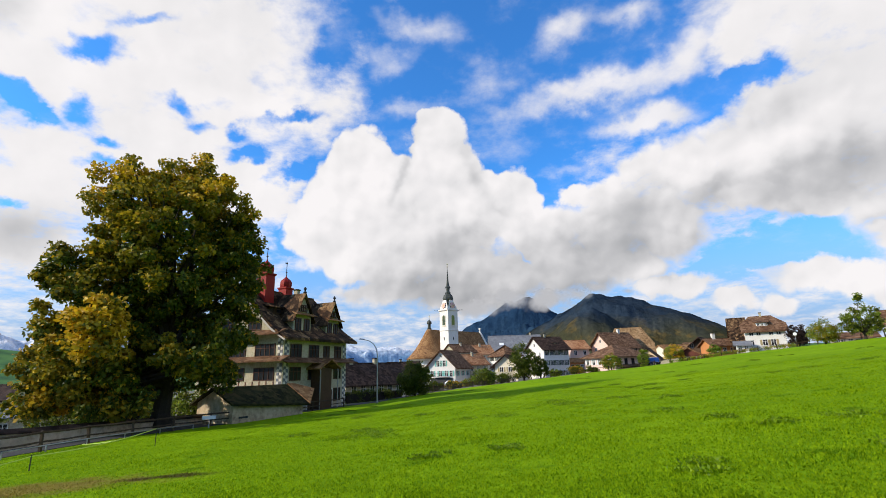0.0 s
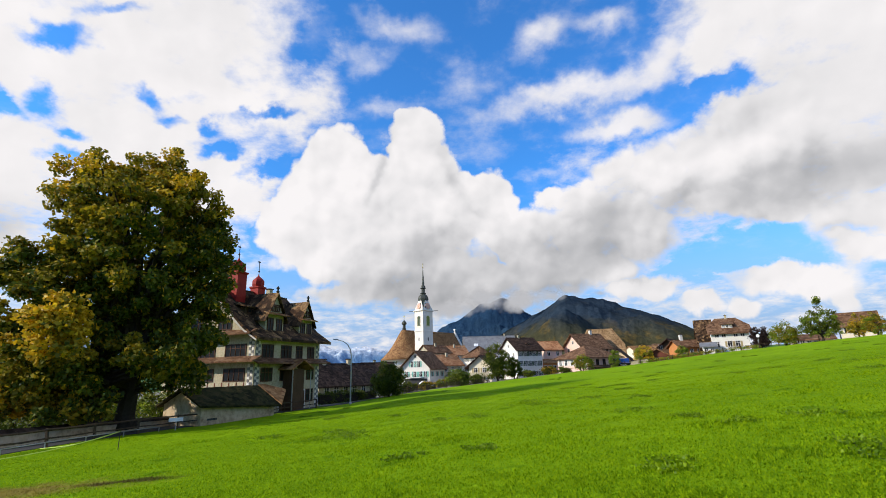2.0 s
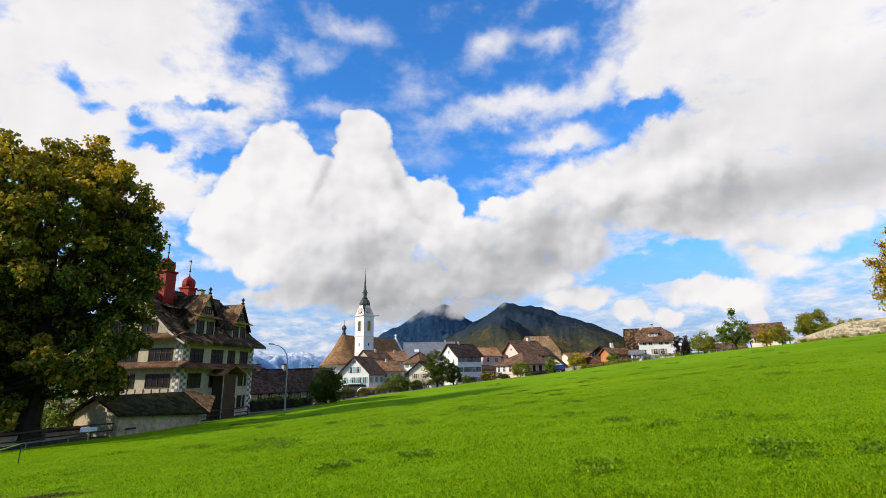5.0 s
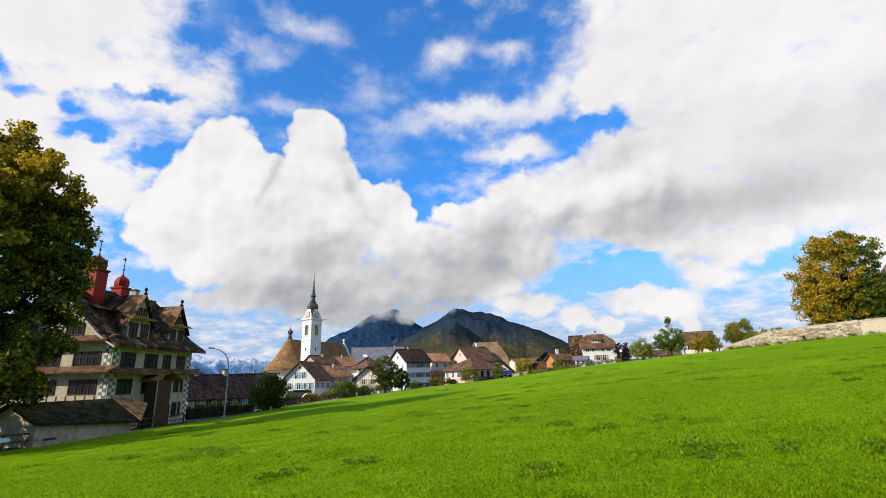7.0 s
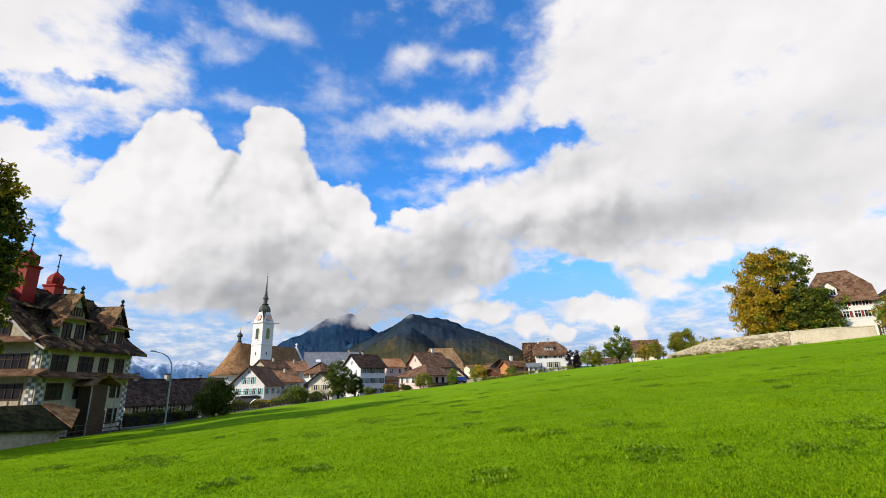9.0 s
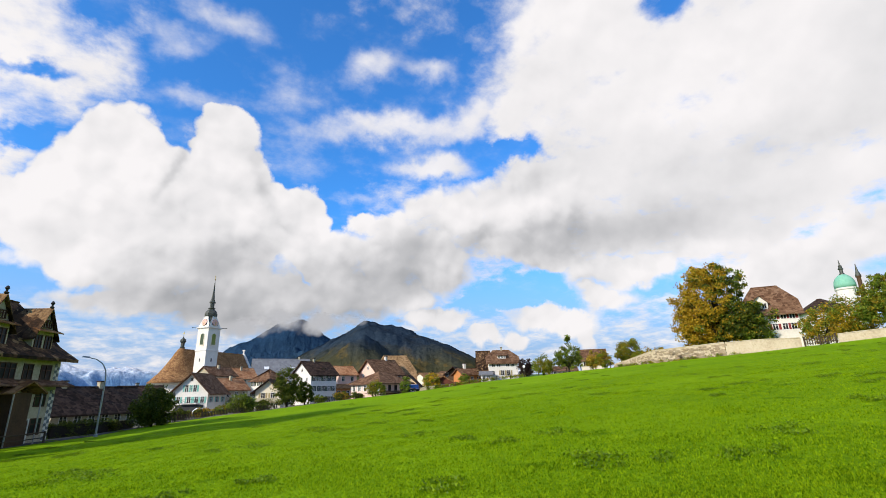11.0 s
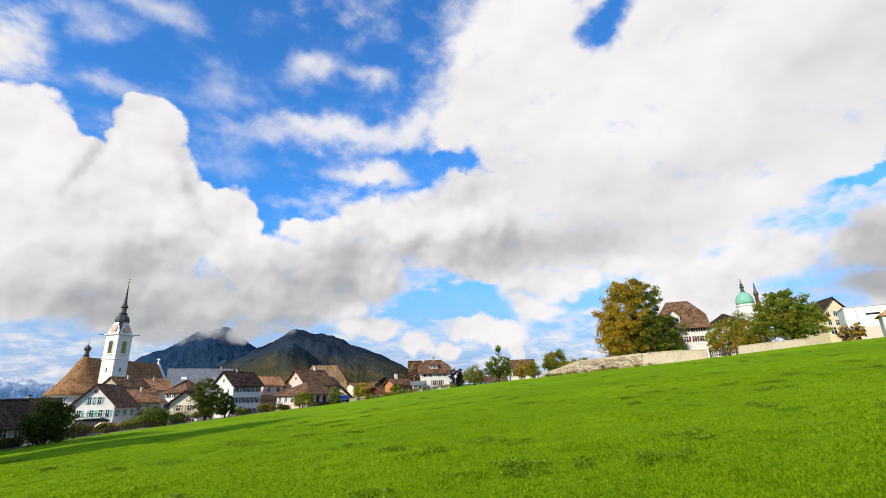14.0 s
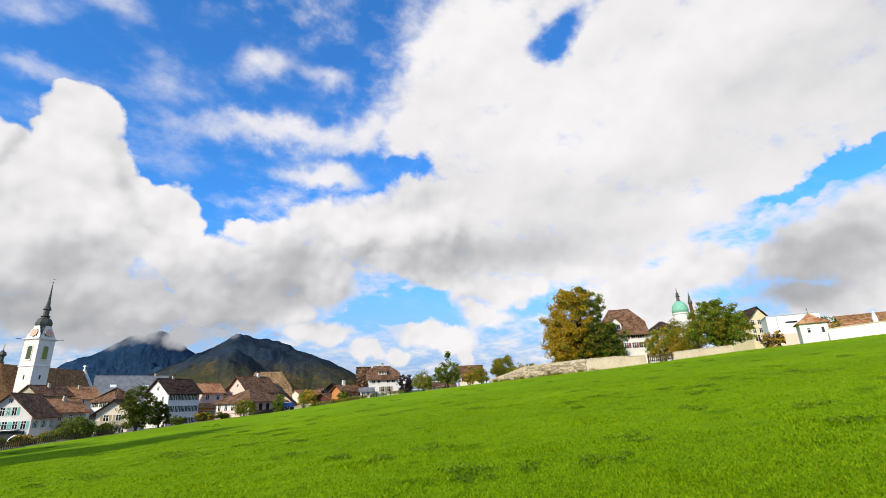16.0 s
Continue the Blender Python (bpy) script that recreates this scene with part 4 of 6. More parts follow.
    for x in (4.0, 7.2):
        part("downpipe", Mesh().tube([(x, -1.75, 0.8), (x, -1.75, 4.9), (x + 0.25, -1.5, 5.3)], 0.06, 6), M["metal"], H.root)
    H.chimney(8.6, 6.0, 12.2, 0.55)


make_manor()


def make_shed():
    """Low outbuilding with a mossy roof against the manor."""
    root = thing("outbuilding", "low stained outbuilding with a mossy tiled roof beside the lane", "shed", pose(-13.6, 46.6, -2.6, 0, 0, 241))
    # local x runs away from its right end, along the lane; local y to the front is negative after the turn
    L, W = 7.6, 4.6
    w = Mesh().add([(0, 0, 0), (L, 0, 0), (L, -W, 0), (0, -W, 0), (0, 0, 1.75), (L, 0, 2.3), (L, -W, 2.3), (0, -W, 1.75), (0, -W * 0.5, 3.3), (L, -W * 0.5, 3.3)],
                   [(0, 1, 5, 4), (2, 3, 7, 6), (1, 2, 6, 9, 5), (3, 0, 4, 8, 7), (4, 5, 9, 8), (6, 7, 8, 9)])
    part("wall", w, M["old_wall"], root)
    o = 0.45
    part("roof", Mesh().sheet([(-o, o, 1.6), (L + o, o, 2.1), (L + o, -W * 0.5, 3.4), (-o * 0.2, -W * 0.5, 3.4), (L + o, -W - o, 2.1), (-o, -W - o, 1.6)], [(1, 0, 3, 2), (2, 3, 5, 4)], 0.16), M["moss_tile"], root)
    part("side_roof", Mesh().sheet([(-o - 0.01, o + 0.05, 1.66), (-o - 2.2, -1.2, 2.9), (-0.9, -W * 0.5, 3.46), (-0.1, -W * 0.5, 3.46)], [(0, 1, 2, 3)], 0.12), M["tile_red"], root)
    part("vent", Mesh().box(L - 1.5, 0.0, 0.9, L - 0.6, 0.03, 1.05), M["dark_metal"], root)


make_shed()


# ---- wall, rails and lane furniture on the lower side ----
def lane_points(d, a0, a1, step=1.0):
    out = []
    for a in np.arange(a0, a1 + 1e-6, step):
        x, y = bearing(a, rim(a)[0] + d)
        out.append((x, y, a))
    return out


def make_garden_wall():
    pts = lane_points(4.8, -58, -24.5, 1.5)
    v, f = [], []
    for x, y, a in pts:
        d = Vector((x, y, 0)).normalized() * 0.4
        top = -1.0 - 0.036 * (a + 42)
        v += [(x, y, -3.4), (x, y, top), (x + d.x, y + d.y, top), (x + d.x, y + d.y, -3.4)]
    n = len(pts)
    f = [(4 * i + k, 4 * i + (k + 1) % 4, 4 * i + 4 + (k + 1) % 4, 4 * i + 4 + k) for i in range(n - 1) for k in range(4)] + [(0, 3, 2, 1), tuple(4 * n - 4 + k for k in range(4))]
    w = tagged(part("garden_wall", Mesh().add(v, f), M["old_wall"]), "long stained plaster wall of the garden", "wall", kind="structure")
    cap = Mesh()
    for (x, y, a), (x2, y2, a2) in zip(pts, pts[1:]):
        d = Vector((x, y, 0)).normalized()
        z1, z2 = -1.0 - 0.036 * (a + 42), -1.0 - 0.036 * (a2 + 42)
        q = [(x - 0.15 * d.x, y - 0.15 * d.y, z1 + 0.02), (x2 - 0.15 * d.x, y2 - 0.15 * d.y, z2 + 0.02), (x2 + 0.2 * d.x, y2 + 0.2 * d.y, z2 + 0.22), (x + 0.2 * d.x, y + 0.2 * d.y, z1 + 0.22), (x + 0.55 * d.x, y + 0.55 * d.y, z1 + 0.02), (x2 + 0.55 * d.x, y2 + 0.55 * d.y, z2 + 0.02)]
        cap.sheet(q, [(3, 2, 1, 0), (5, 2, 3, 4)], 0.08)
    part("wall_coping", cap, M["tile_dark"], w, "dark tiled coping")


make_garden_wall()


def make_fence():
    root = thing("fence", "weathered two-rail timber fence along the meadow", "fence", pose(0, 0, 0))
    pts = lane_points(0.1, -56, -10, 3.4)
    post = Mesh().bevelled(-0.06, -0.06, -0.5, 0.06, 0.06, 1.02, 0.03).data("post", M["grey_wood"])
    tops = []
    for i, (x, y, a) in enumerate(pts):
        z = ground_z(x, y)
        part("post", post, None, root, m=pose(x, y, z, random.uniform(-3, 3), random.uniform(-3, 3), random.uniform(0, 90)))
        tops.append((x, y, z))
    for p, q in zip(tops, tops[1:]):
        for hgt, r in ((0.93, 0.055), (0.48, 0.045)):
            part("rail", Mesh().tube([(p[0], p[1], p[2] + hgt), ((p[0] + q[0]) / 2, (p[1] + q[1]) / 2, (p[2] + q[2]) / 2 + hgt - 0.03), (q[0], q[1], q[2] + hgt)], r, 6), M["grey_wood"], root)
    # low pipe rail
    root2 = thing("pipe_rail", "low galvanised pipe rail at the grass edge", "rail", pose(0, 0, 0))
    pts = [(x, y, ground_z(x, y)) for x, y, a in lane_points(-0.7, -41.5, -27, 2.9)]
    line = [(pts[0][0], pts[0][1], pts[0][2] + 0.02)] + [(x, y, z + 0.32) for x, y, z in pts[:]]
    part("pipe", Mesh().tube(line, 0.03, 6), M["metal"], root2)
    for x, y, z in pts:
        part("stake", Mesh().tube([(x, y, z - 0.3), (x, y, z + 0.32)], 0.03, 6), M["metal"], root2)
    # pasture tape on thin stakes
    root3 = thing("pasture_tape", "yellow-green electric fence tape on thin stakes", "fence", pose(0, 0, 0))
    ends = [bearing(-46, 21), bearing(-39.5, 21.5), bearing(-30.2, 26.0)]
    tops = [(x, y, ground_z(x, y) + (0.45 if i < 2 else 0.75)) for i, (x, y) in enumerate(ends)]
    for (x, y), t in zip(ends, tops):
        part("stake", Mesh().tube([(x, y, t[2] - 1.0), (x, y, t[2] + 0.05)], 0.018, 5), M["dark_metal"], root3)
    for p, q in zip(tops, tops[1:]):
        line = [(p[0] + (q[0] - p[0]) * s, p[1] + (q[1] - p[1]) * s, p[2] + (q[2] - p[2]) * s - 0.5 * s * (1 - s)) for s in np.linspace(0, 1, 9)]
        part("tape", Mesh().tube(line, 0.017, 4), M["tape"], root3)
    x, y = bearing(-36, 31)
    q = tops[2]
    line = [(q[0] + (x - q[0]) * s, q[1] + (y - q[1]) * s, q[2] + (ground_z(x, y) + 0.2 - q[2]) * s - 0.6 * s * (1 - s)) for s in np.linspace(0, 1, 9)]
    part("tape", Mesh().tube(line, 0.015, 4), M["tape"], root3)


make_fence()


def make_lamp():
    x, y = bearing(-8.06, 58.5)
    z = ground_z(x, y) - 0.1
    root = thing("street_lamp", "tall galvanised street lamp with a curved arm", "street lamp", pose(x, y, z, 0, 0, 180 + 8))
    line = [(0, 0, 0), (0, 0, 3), (0.0, 0, 5.6), (0.12, 0, 6.3), (0.45, 0, 6.9), (1.0, 0, 7.3), (1.6, 0, 7.45)]
    part("pole", Mesh().tube(line, [0.09, 0.08, 0.065, 0.06, 0.05, 0.045, 0.04], 8), M["metal"], root)
    part("lamp_head", Mesh().add([(1.5, -0.12, 7.4), (2.2, -0.14, 7.48), (2.2, 0.14, 7.48), (1.5, 0.12, 7.4), (1.55, -0.07, 7.55), (2.1, -0.09, 7.62), (2.1, 0.09, 7.62), (1.55, 0.07, 7.55)],
                                 [(3, 2, 1, 0), (4, 5, 6, 7), (0, 1, 5, 4), (1, 2, 6, 5), (2, 3, 7, 6), (3, 0, 4, 7)]), M["metal"], root)
    part("base_collar", Mesh().lathe([(0.16, 0), (0.16, 0.3), (0.1, 0.36)], 8), M["metal"], root)


make_lamp()


# ---- the church ----
def make_church():
    th = 46.0
    x, y = bearing(-1.9, 286)
    base = -4.0
    root = thing("church", "white baroque church with red-brown roofs and a pointed tower", "church", pose(x, y, base, 0, 0, th))
    L, W, h, t = 47.0, 20.0, 14.0, 29.6
    sec = [(-W / 2, 0), (W / 2, 0), (W / 2, h), (0, t), (-W / 2, h)]
    v = [(p, a, b) for p in (0, L) for a, b in sec]
    part("nave_wall", Mesh().add(v, [(4, 3, 2, 1, 0), (5, 6, 7, 8, 9)] + [(i, (i + 1) % 5, 5 + (i + 1) % 5, 5 + i) for i in range(5)]), M["white"], root)
    s = (t - h) / (W / 2)
    part("nave_roof", Mesh().sheet([(-0.5, -W / 2 - 1, h - s), (L - 0.8, -W / 2 - 1, h - s), (L - 0.8, 0, t + 0.2), (-0.5, 0, t + 0.2), (L - 0.8, W / 2 + 1, h - s), (-0.5, W / 2 + 1, h - s)], [(0, 1, 2, 3), (3, 2, 4, 5)], 0.4), M["tile_red"], root)
    part("facade_gable", Mesh().sheet([(L - 0.4, -W / 2 - 0.6, h), (L + 0.5, -W / 2 - 0.6, h), (L + 0.5, 0, t + 1.3), (L - 0.4, 0, t + 1.3), (L + 0.5, W / 2 + 0.6, h), (L - 0.4, W / 2 + 0.6, h)], [(0, 1, 2, 3), (3, 2, 4, 5)], 1.4), M["white"], root)
    part("gable_cross", Mesh().box(L - 0.25, -0.3, t + 1, L + 0.25, 0.3, t + 3.0).box(L - 0.4, -0.9, t + 2.2, L + 0.4, 0.9, t + 2.7), M["white"], root)
    # rounded choir with a flared roof
    part("choir_wall", Mesh().lathe([(10.2, 0), (10.2, h - 0.2)], 20), M["white"], root)
    part("choir_cornice", Mesh().lathe([(10.2, h - 2.6), (11.8, h - 2.2), (12.2, h - 1.6), (10.3, h - 1.3)], 20), M["white"], root)
    part("choir_roof", Mesh().lathe([(14.0, h - 1.6), (12.2, h + 0.2), (9.4, h + 3.2), (6.8, h + 6.9), (4.5, h + 10.7), (2.6, h + 14.2), (1.5, t + 0.2)], 20), M["tile_red"], root, "weathered red-brown tiled choir roof", smooth=True)
    lt = part("ridge_turret", Mesh().lathe([(1.1, t - 0.5), (1.15, t + 0.8), (1.5, t + 1.0), (0.9, t + 1.2), (0.9, t + 3.2), (1.5, t + 3.6)], 8), M["dark_copper"], root)
    part("ridge_onion", Mesh().lathe([(1.35, t + 3.6), (1.5, t + 4.2), (1.2, t + 5.0), (0.5, t + 5.6), (0.15, t + 6.2), (0.08, t + 7.2)], 8), M["dark_copper"], lt)
    part("turret_cross", Mesh().tube([(0, 0, t + 7), (0, 0, t + 9)], 0.12, 5).box(-0.1, -0.5, t + 8.0, 0.1, 0.5, t + 8.3), M["gold"], lt)
    # tower
    tx, ty = bearing(0.45, 279)
    inv = root.matrix_basis.inverted()
    p = inv @ Vector((tx, ty, base))
    tower_m = pose(p.x, p.y, 0, 0, 0, -th + 41)
    a, top = 3.75, 39.8
    tower = part("tower", Mesh().box(-a, -a, 0, a, a, top), M["white"], root, "square white plastered tower", m=tower_m)
    part("string_course", Mesh().lathe([(a * 1.414 + 0.3, 28.0), (a * 1.414 + 0.45, 28.3), (a * 1.414 + 0.02, 28.7)], 4, turn=math.pi / 4), M["white"], tower)
    part("tower_cornice", Mesh().lathe([(a * 1.414, top - 0.5), (a * 1.414 + 1.0, top), (a * 1.414 + 1.0, top + 0.4), (a * 1.4, top + 0.5)], 4, turn=math.pi / 4), M["white"], tower)
    for k in range(4):
        r = pose(0, 0, 0, 0, 0, 90 * k)
        g = part("clock_gable", Mesh().add([(-a, -a - 0.1, top + 0.45), (a, -a - 0.1, top + 0.45), (a * 0.35, -a * 0.75, top + 6.0), (0, -a * 0.7, top + 6.8), (-a * 0.35, -a * 0.75, top + 6.0), (0, 0, top + 0.45), (0, 0, top + 6.4)], [(0, 1, 2, 3, 4), (1, 5, 6, 2), (5, 0, 4, 6), (2, 6, 3), (3, 6, 4)]), M["white"], tower, m=r)
        part("clock_face", Mesh().lathe([(1.75, 0), (1.75, 0.14)], 20), M["dial"], g, "faded reddish clock face", m=pose(0, -a * 0.98, top + 2.9, 80, 0, 0))
        part("clock_pointer", Mesh().box(-0.09, -1.3, 0.15, 0.09, 0.2, 0.22).box(-0.1, -0.1, 0.15, 0.9, 0.1, 0.22), M["gold"], g, m=pose(0, -a * 0.98, top + 2.9, 80, 0, 0))
        bell = Mesh()
        arch = [(-1.15, 0), (1.15, 0), (1.15, 4.6)] + [(1.15 * math.cos(q), 4.6 + 1.15 * math.sin(q)) for q in np.linspace(0.3, 2.84, 7)] + [(-1.15, 4.6)]
        n = len(arch)
        bell.add([(x0, yy, z0) for yy in (-0.08, 0.1) for x0, z0 in arch], [tuple(range(n)), tuple(range(2 * n - 1, n - 1, -1))] + [(i, n + i, n + (i + 1) % n, (i + 1) % n) for i in range(n)])
        lv = part("belfry_opening", bell, M["louvre"] if k % 2 == 0 else M["green_paint"], tower, m=r @ pose(0, -a, 31.2))
        part("arch_frame", Mesh().box(-1.5, -0.14, -0.4, -1.15, 0.05, 5.4).box(1.15, -0.14, -0.4, 1.5, 0.05, 5.4).box(-1.5, -0.2, -0.7, 1.5, 0.05, -0.35), M["cream"], lv)
        part("slit", Mesh().box(-0.35, -0.06, 0, 0.35, 0.05, 1.8), M["dark_metal"], tower, m=r @ pose(0, -a, 22.6))
        part("gargoyle", Mesh().tube([(a, -a, top + 0.2), (a + 2.2, -a - 2.2, top + 0.3)], 0.14, 5), M["dark_metal"], tower, m=r)
    part("onion_roof", Mesh().lathe([(a * 1.12, top + 1.5), (a * 0.88, top + 4.6), (a * 0.74, top + 5.6), (a * 0.86, top + 6.6), (a * 0.88, top + 7.6), (a * 0.74, top + 8.9), (a * 0.46, top + 9.9), (a * 0.40, top + 10.3), (a * 0.52, top + 10.6), (a * 0.34, top + 11.0)], 8, turn=math.pi / 8), M["dark_copper"], tower, "dark weathered copper onion roof")
    part("lantern", Mesh().lathe([(a * 0.3, top + 10.8), (a * 0.3, top + 13.4), (a * 0.46, top + 13.7), (a * 0.4, top + 14.2)], 8, turn=math.pi / 8), M["dark_copper"], tower)
    part("spire", Mesh().lathe([(a * 0.42, top + 14.0), (a * 0.24, top + 15.6), (a * 0.15, top + 18.5), (a * 0.08, top + 23.0), (0.07, top + 26.6)], 8, turn=math.pi / 8), M["dark_copper"], tower)
    part("spire_cross", Mesh().lathe([(0.05, top + 26.0), (0.4, top + 26.5), (0.05, top + 27.0)], 8).tube([(0, 0, top + 26.8), (0, 0, top + 29)], 0.1, 5).box(-0.6, -0.08, top + 28, 0.6, 0.08, top + 28.25), M["gold"], tower)
    for k in range(5):
        wmat = pose(6 + k * 8.2, -W / 2, 7.5)
        fr, pane = window_meshes(2.0, 5.0, "frame", 3)
        w = part("nave_window", fr, None, root, m=wmat)
        part("nave_pane", pane, None, w)


make_church()


# ---- the town ----
def at(az, d):
    return bearing(az, d)


def make_town():
    # dark long roof and hedge below the manor
    H = House("long_house", "long low house with a dark tiled roof behind a hedge", *at(-11.6, 76), 46, 13.5, 8, 0.25, 3.1, "plaster", "tile_dark", over=0.8)
    H.rows("front", (-0.9,), 7, 0.8, 0.9, "frame", None, 0.5)
    H.chimney(3.5, 4, 3.9)
    H.chimney(8.5, 4, 3.9)
    H = House("dark_roof_house", "small white house with a dark roof and wide eaves", *at(-6.3, 108), 18, 6.2, 5.5, 1.7, 3.7, "white", "tile_dark", over=0.8)
    H.rows("left", (0.4,), 2, 0.7, 1.0)
    H.chimney(2.5, 3.2, 4.3, 0.5)
    H = House("red_roof_house", "small house with an orange tiled roof", *at(-5.2, 118), 10, 5, 5, -0.1, 2.0, "cream", "tile_orange")
    H.rows("front", (-1.5,), 3, 0.7, 1.0)
    # roofs below the garden
    H = House("valley_house", "pale house with a grey roof below the garden", *at(-42.6, 74), 20, 7, 9, -2.0, -0.2, "plaster", "slate", base=-7)
    H.rows("front", (-3.4,), 3, 0.8, 1.2)
    H.chimney(3.5, 3.5, 0.3, 0.4)
    H = House("valley_house", "grey-roofed house lower down the valley", *at(-44.5, 95), 10, 8, 8, -0.6, 1.2, "plaster", "tile_dark", base=-9)
    # house with turquoise shutters and balcony
    H = House("balcony_house", "white gabled house with turquoise shutters and a wide balcony", *at(1.05, 128), 62, 9, 8.4, 2.9, 6.9, "white", "tile_brown", over=0.9)
    for u in (3.2, 4.2, 5.2):
        H.window("left", u, 3.5, 0.75, 1.5, "frame", "turquoise" if u != 4.2 else None)
    for u in (1.5, 4.0, 5.8, 7.2):
        H.window("left", u, 0.9, 0.8, 1.4, "frame", "turquoise")
    H.window("left", 4.2, 5.5, 0.6, 0.7)
    b = part("balcony", Mesh().box(2.2, -1.3, 0, 6.6, 0.0, 0.16), M["concrete"], H.root, m=H.spot("left", 0, 0.0 - H.z0))
    part("railing", Mesh().box(2.2, -1.3, 0.95, 6.6, -1.24, 1.02).box(2.2, -1.3, 0.2, 6.6, -1.26, 0.26), M["dark_metal"], b)
    for i in range(18):
        part("baluster", Mesh().box(-0.015, -1.29, 0.16, 0.015, -1.26, 0.97), M["dark_metal"], b, m=pose(2.25 + i * 0.255, 0, 0))
    part("shop_front", Mesh().box(1.2, -0.4, -2.2, 7.6, 0.0, -0.3), M["dark_metal"], H.root, m=H.spot("left", 0, 0.1 - H.z0))
    H.rows("front", (0.9,), 3, 0.8, 1.2, "frame", "turquoise")
    # roofs before the church
    for az, d, th, L, W, e, r, wall, roof in ((1.2, 168, 35, 9, 8, 8.0, 10.6, "plaster", "tile_brown"), (3.2, 185, 20, 9, 9, 7.6, 11.0, "cream", "tile_orange"), (2.6, 142, 30, 7, 8, 3.4, 6.2, "plaster", "tile_orange"), (4.6, 205, 30, 10, 9, 7.0, 10.4, "cream", "tile_red")):
        H = House("town_house", "old town house with a tiled roof and small windows", *at(az, d), th, L, W, e, r, wall, roof)
        H.rows("left", (e - 1.4, e - 4.0), 3, 0.8, 1.2, "frame")
        H.rows("front", (e - 1.4, e - 4.0), 3, 0.8, 1.2, "frame")
        H.chimney(L * 0.5, W * 0.4, r + 0.7)
    H = House("flat_shed", "low annex with a grey sheet roof", *at(3.9, 133), 15, 8, 5, 0.4, 1.0, "plaster", "slate")
    H.rows("front", (-0.7,), 4, 0.9, 1.0)
    # large grey roof
    H = House("grey_roof_hall", "large hall with a grey sheet roof and skylights", *at(5.4, 196), -2, 20.5, 15, 8.4, 15.2, "white", "slate", over=0.8)
    for u, q in ((4.5, 0.45), (14.0, 0.4)):
        part("skylight", Mesh().box(-0.9, -0.7, 0, 0.9, 0.7, 0.16), M["sign"], H.root, "white skylight", m=pose(u, 7.5 * q, H.h + (H.top - H.h) * q + 0.13, math.degrees(math.atan2(H.top - H.h, 7.5)), 0, 0))
    H.chimney(17, 7.5, 16.2)
    H.rows("left", (6, 3), 4)
    # small houses between
    H = House("hip_house", "white house with a brown hipped roof", *at(7.0, 142), 32, 6, 7.6, 5.7, 8.4, "white", "tile_brown", ends="hip")
    H.rows("left", (4.7, 2.0), 3, 0.9, 1.2, "frame", "green_paint")
    H.rows("front", (4.7, 2.0), 2, 0.9, 1.2, "frame", "green_paint")
    H = House("cream_house", "cream gabled house with brown shutters and a balcony", *at(8.3, 122), 62, 8, 6.0, 2.7, 5.0, "cream", "tile_dark", over=0.9)
    H.rows("left", (1.4,), 2, 0.9, 1.4, "frame", "ochre_paint", 0.7)
    b = part("balcony", Mesh().box(0.3, -1.0, 0, 5.7, 0, 0.14).box(0.3, -1.0, 0.14, 5.7, -0.93, 0.9), M["plaster"], H.root, m=H.spot("left", 0, 0.1 - H.z0))
    H.rows("left", (-0.9,), 3, 0.8, 1.0)
    # green shutters
    H = House("green_shutter_house", "tall white house with rows of dark green shutters", *at(11.45, 137), 20, 8.1, 9.6, 6.9, 10.3, "white", "tile_dark", over=0.7)
    for z in (5.7, 3.0, 0.2):
        for u in (0.95, 2.6, 4.1, 5.6, 7.15):
            H.window("front", u, z, 0.58, 1.35, "frame", "green_paint")
    for z in (5.2, 2.5):
        for u in (2.2, 4.9, 7.4):
            H.window("left", u, z, 0.7, 1.35, "frame", "green_paint" if z < 5 else None)
    H.window("left", 4.9, 8.0, 0.7, 0.9)
    H.chimney(3.5, 4.8, 11.2, 0.5)
    H.dormer(5.0, 0.7, 2.0, 8.1, 0.5, 0.3, 1.2, "white", "tile_dark", flat=True)
    # pink houses
    H = House("pink_house", "pink rendered house with a brown roof", *at(14.5, 150), 8, 5.8, 8, 7.2, 9.6, "pink", "tile_orange")
    H.rows("front", (5.8, 3.2), 2, 0.8, 1.2)
    House("pink_annex", "red-brown annex of the pink house", *at(14.3, 143), 8, 4.2, 4, 3.2, 4.0, "orange_wall", "tile_red").rows("front", (1.6,), 3, 0.9, 1.3)
    H = House("pink_gable_house", "pink gabled house with a wide brown roof", *at(18.9, 150), 18, 9.8, 9.6, 7.4, 11.5, "pink", "tile_brown", over=0.9)
    H.rows("left", (6.6,), 2, 0.9, 1.2)
    H.window("left", 4.8, 9.0, 0.7, 0.9)
    H.rows("front", (6.2,), 4, 0.9, 1.0)
    H.chimney(6.8, 4.8, 12.7, 0.7, "white")
    H = House("hipped_inn", "low pale house with a brown hipped roof and awning", *at(19.2, 124), 26, 11.5, 10.5, 4.2, 6.9, "pink", "tile_brown", ends="hip", over=0.9)
    H.rows("left", (2.7,), 5, 0.8, 1.3, "frame", "frame")
    H.rows("front", (2.7,), 5, 0.8, 1.3, "frame_dark")
    part("awning", Mesh().sheet([(0.5, 0, 0.5), (11, 0, 0.5), (11, -1.6, 0), (0.5, -1.6, 0)], [(3, 2, 1, 0)], 0.06), M["wood"], H.root, m=H.spot("front", 0, 1.5 - H.z0))
    # great barn roof
    H = House("great_barn", "big old barn under a weathered light brown roof", *at(23.1, 160), 74, 11.0, 11.5, 5.6, 13.3, "wood", "tile_ochre", along="y", ends="half", over=1.2, category="barn")
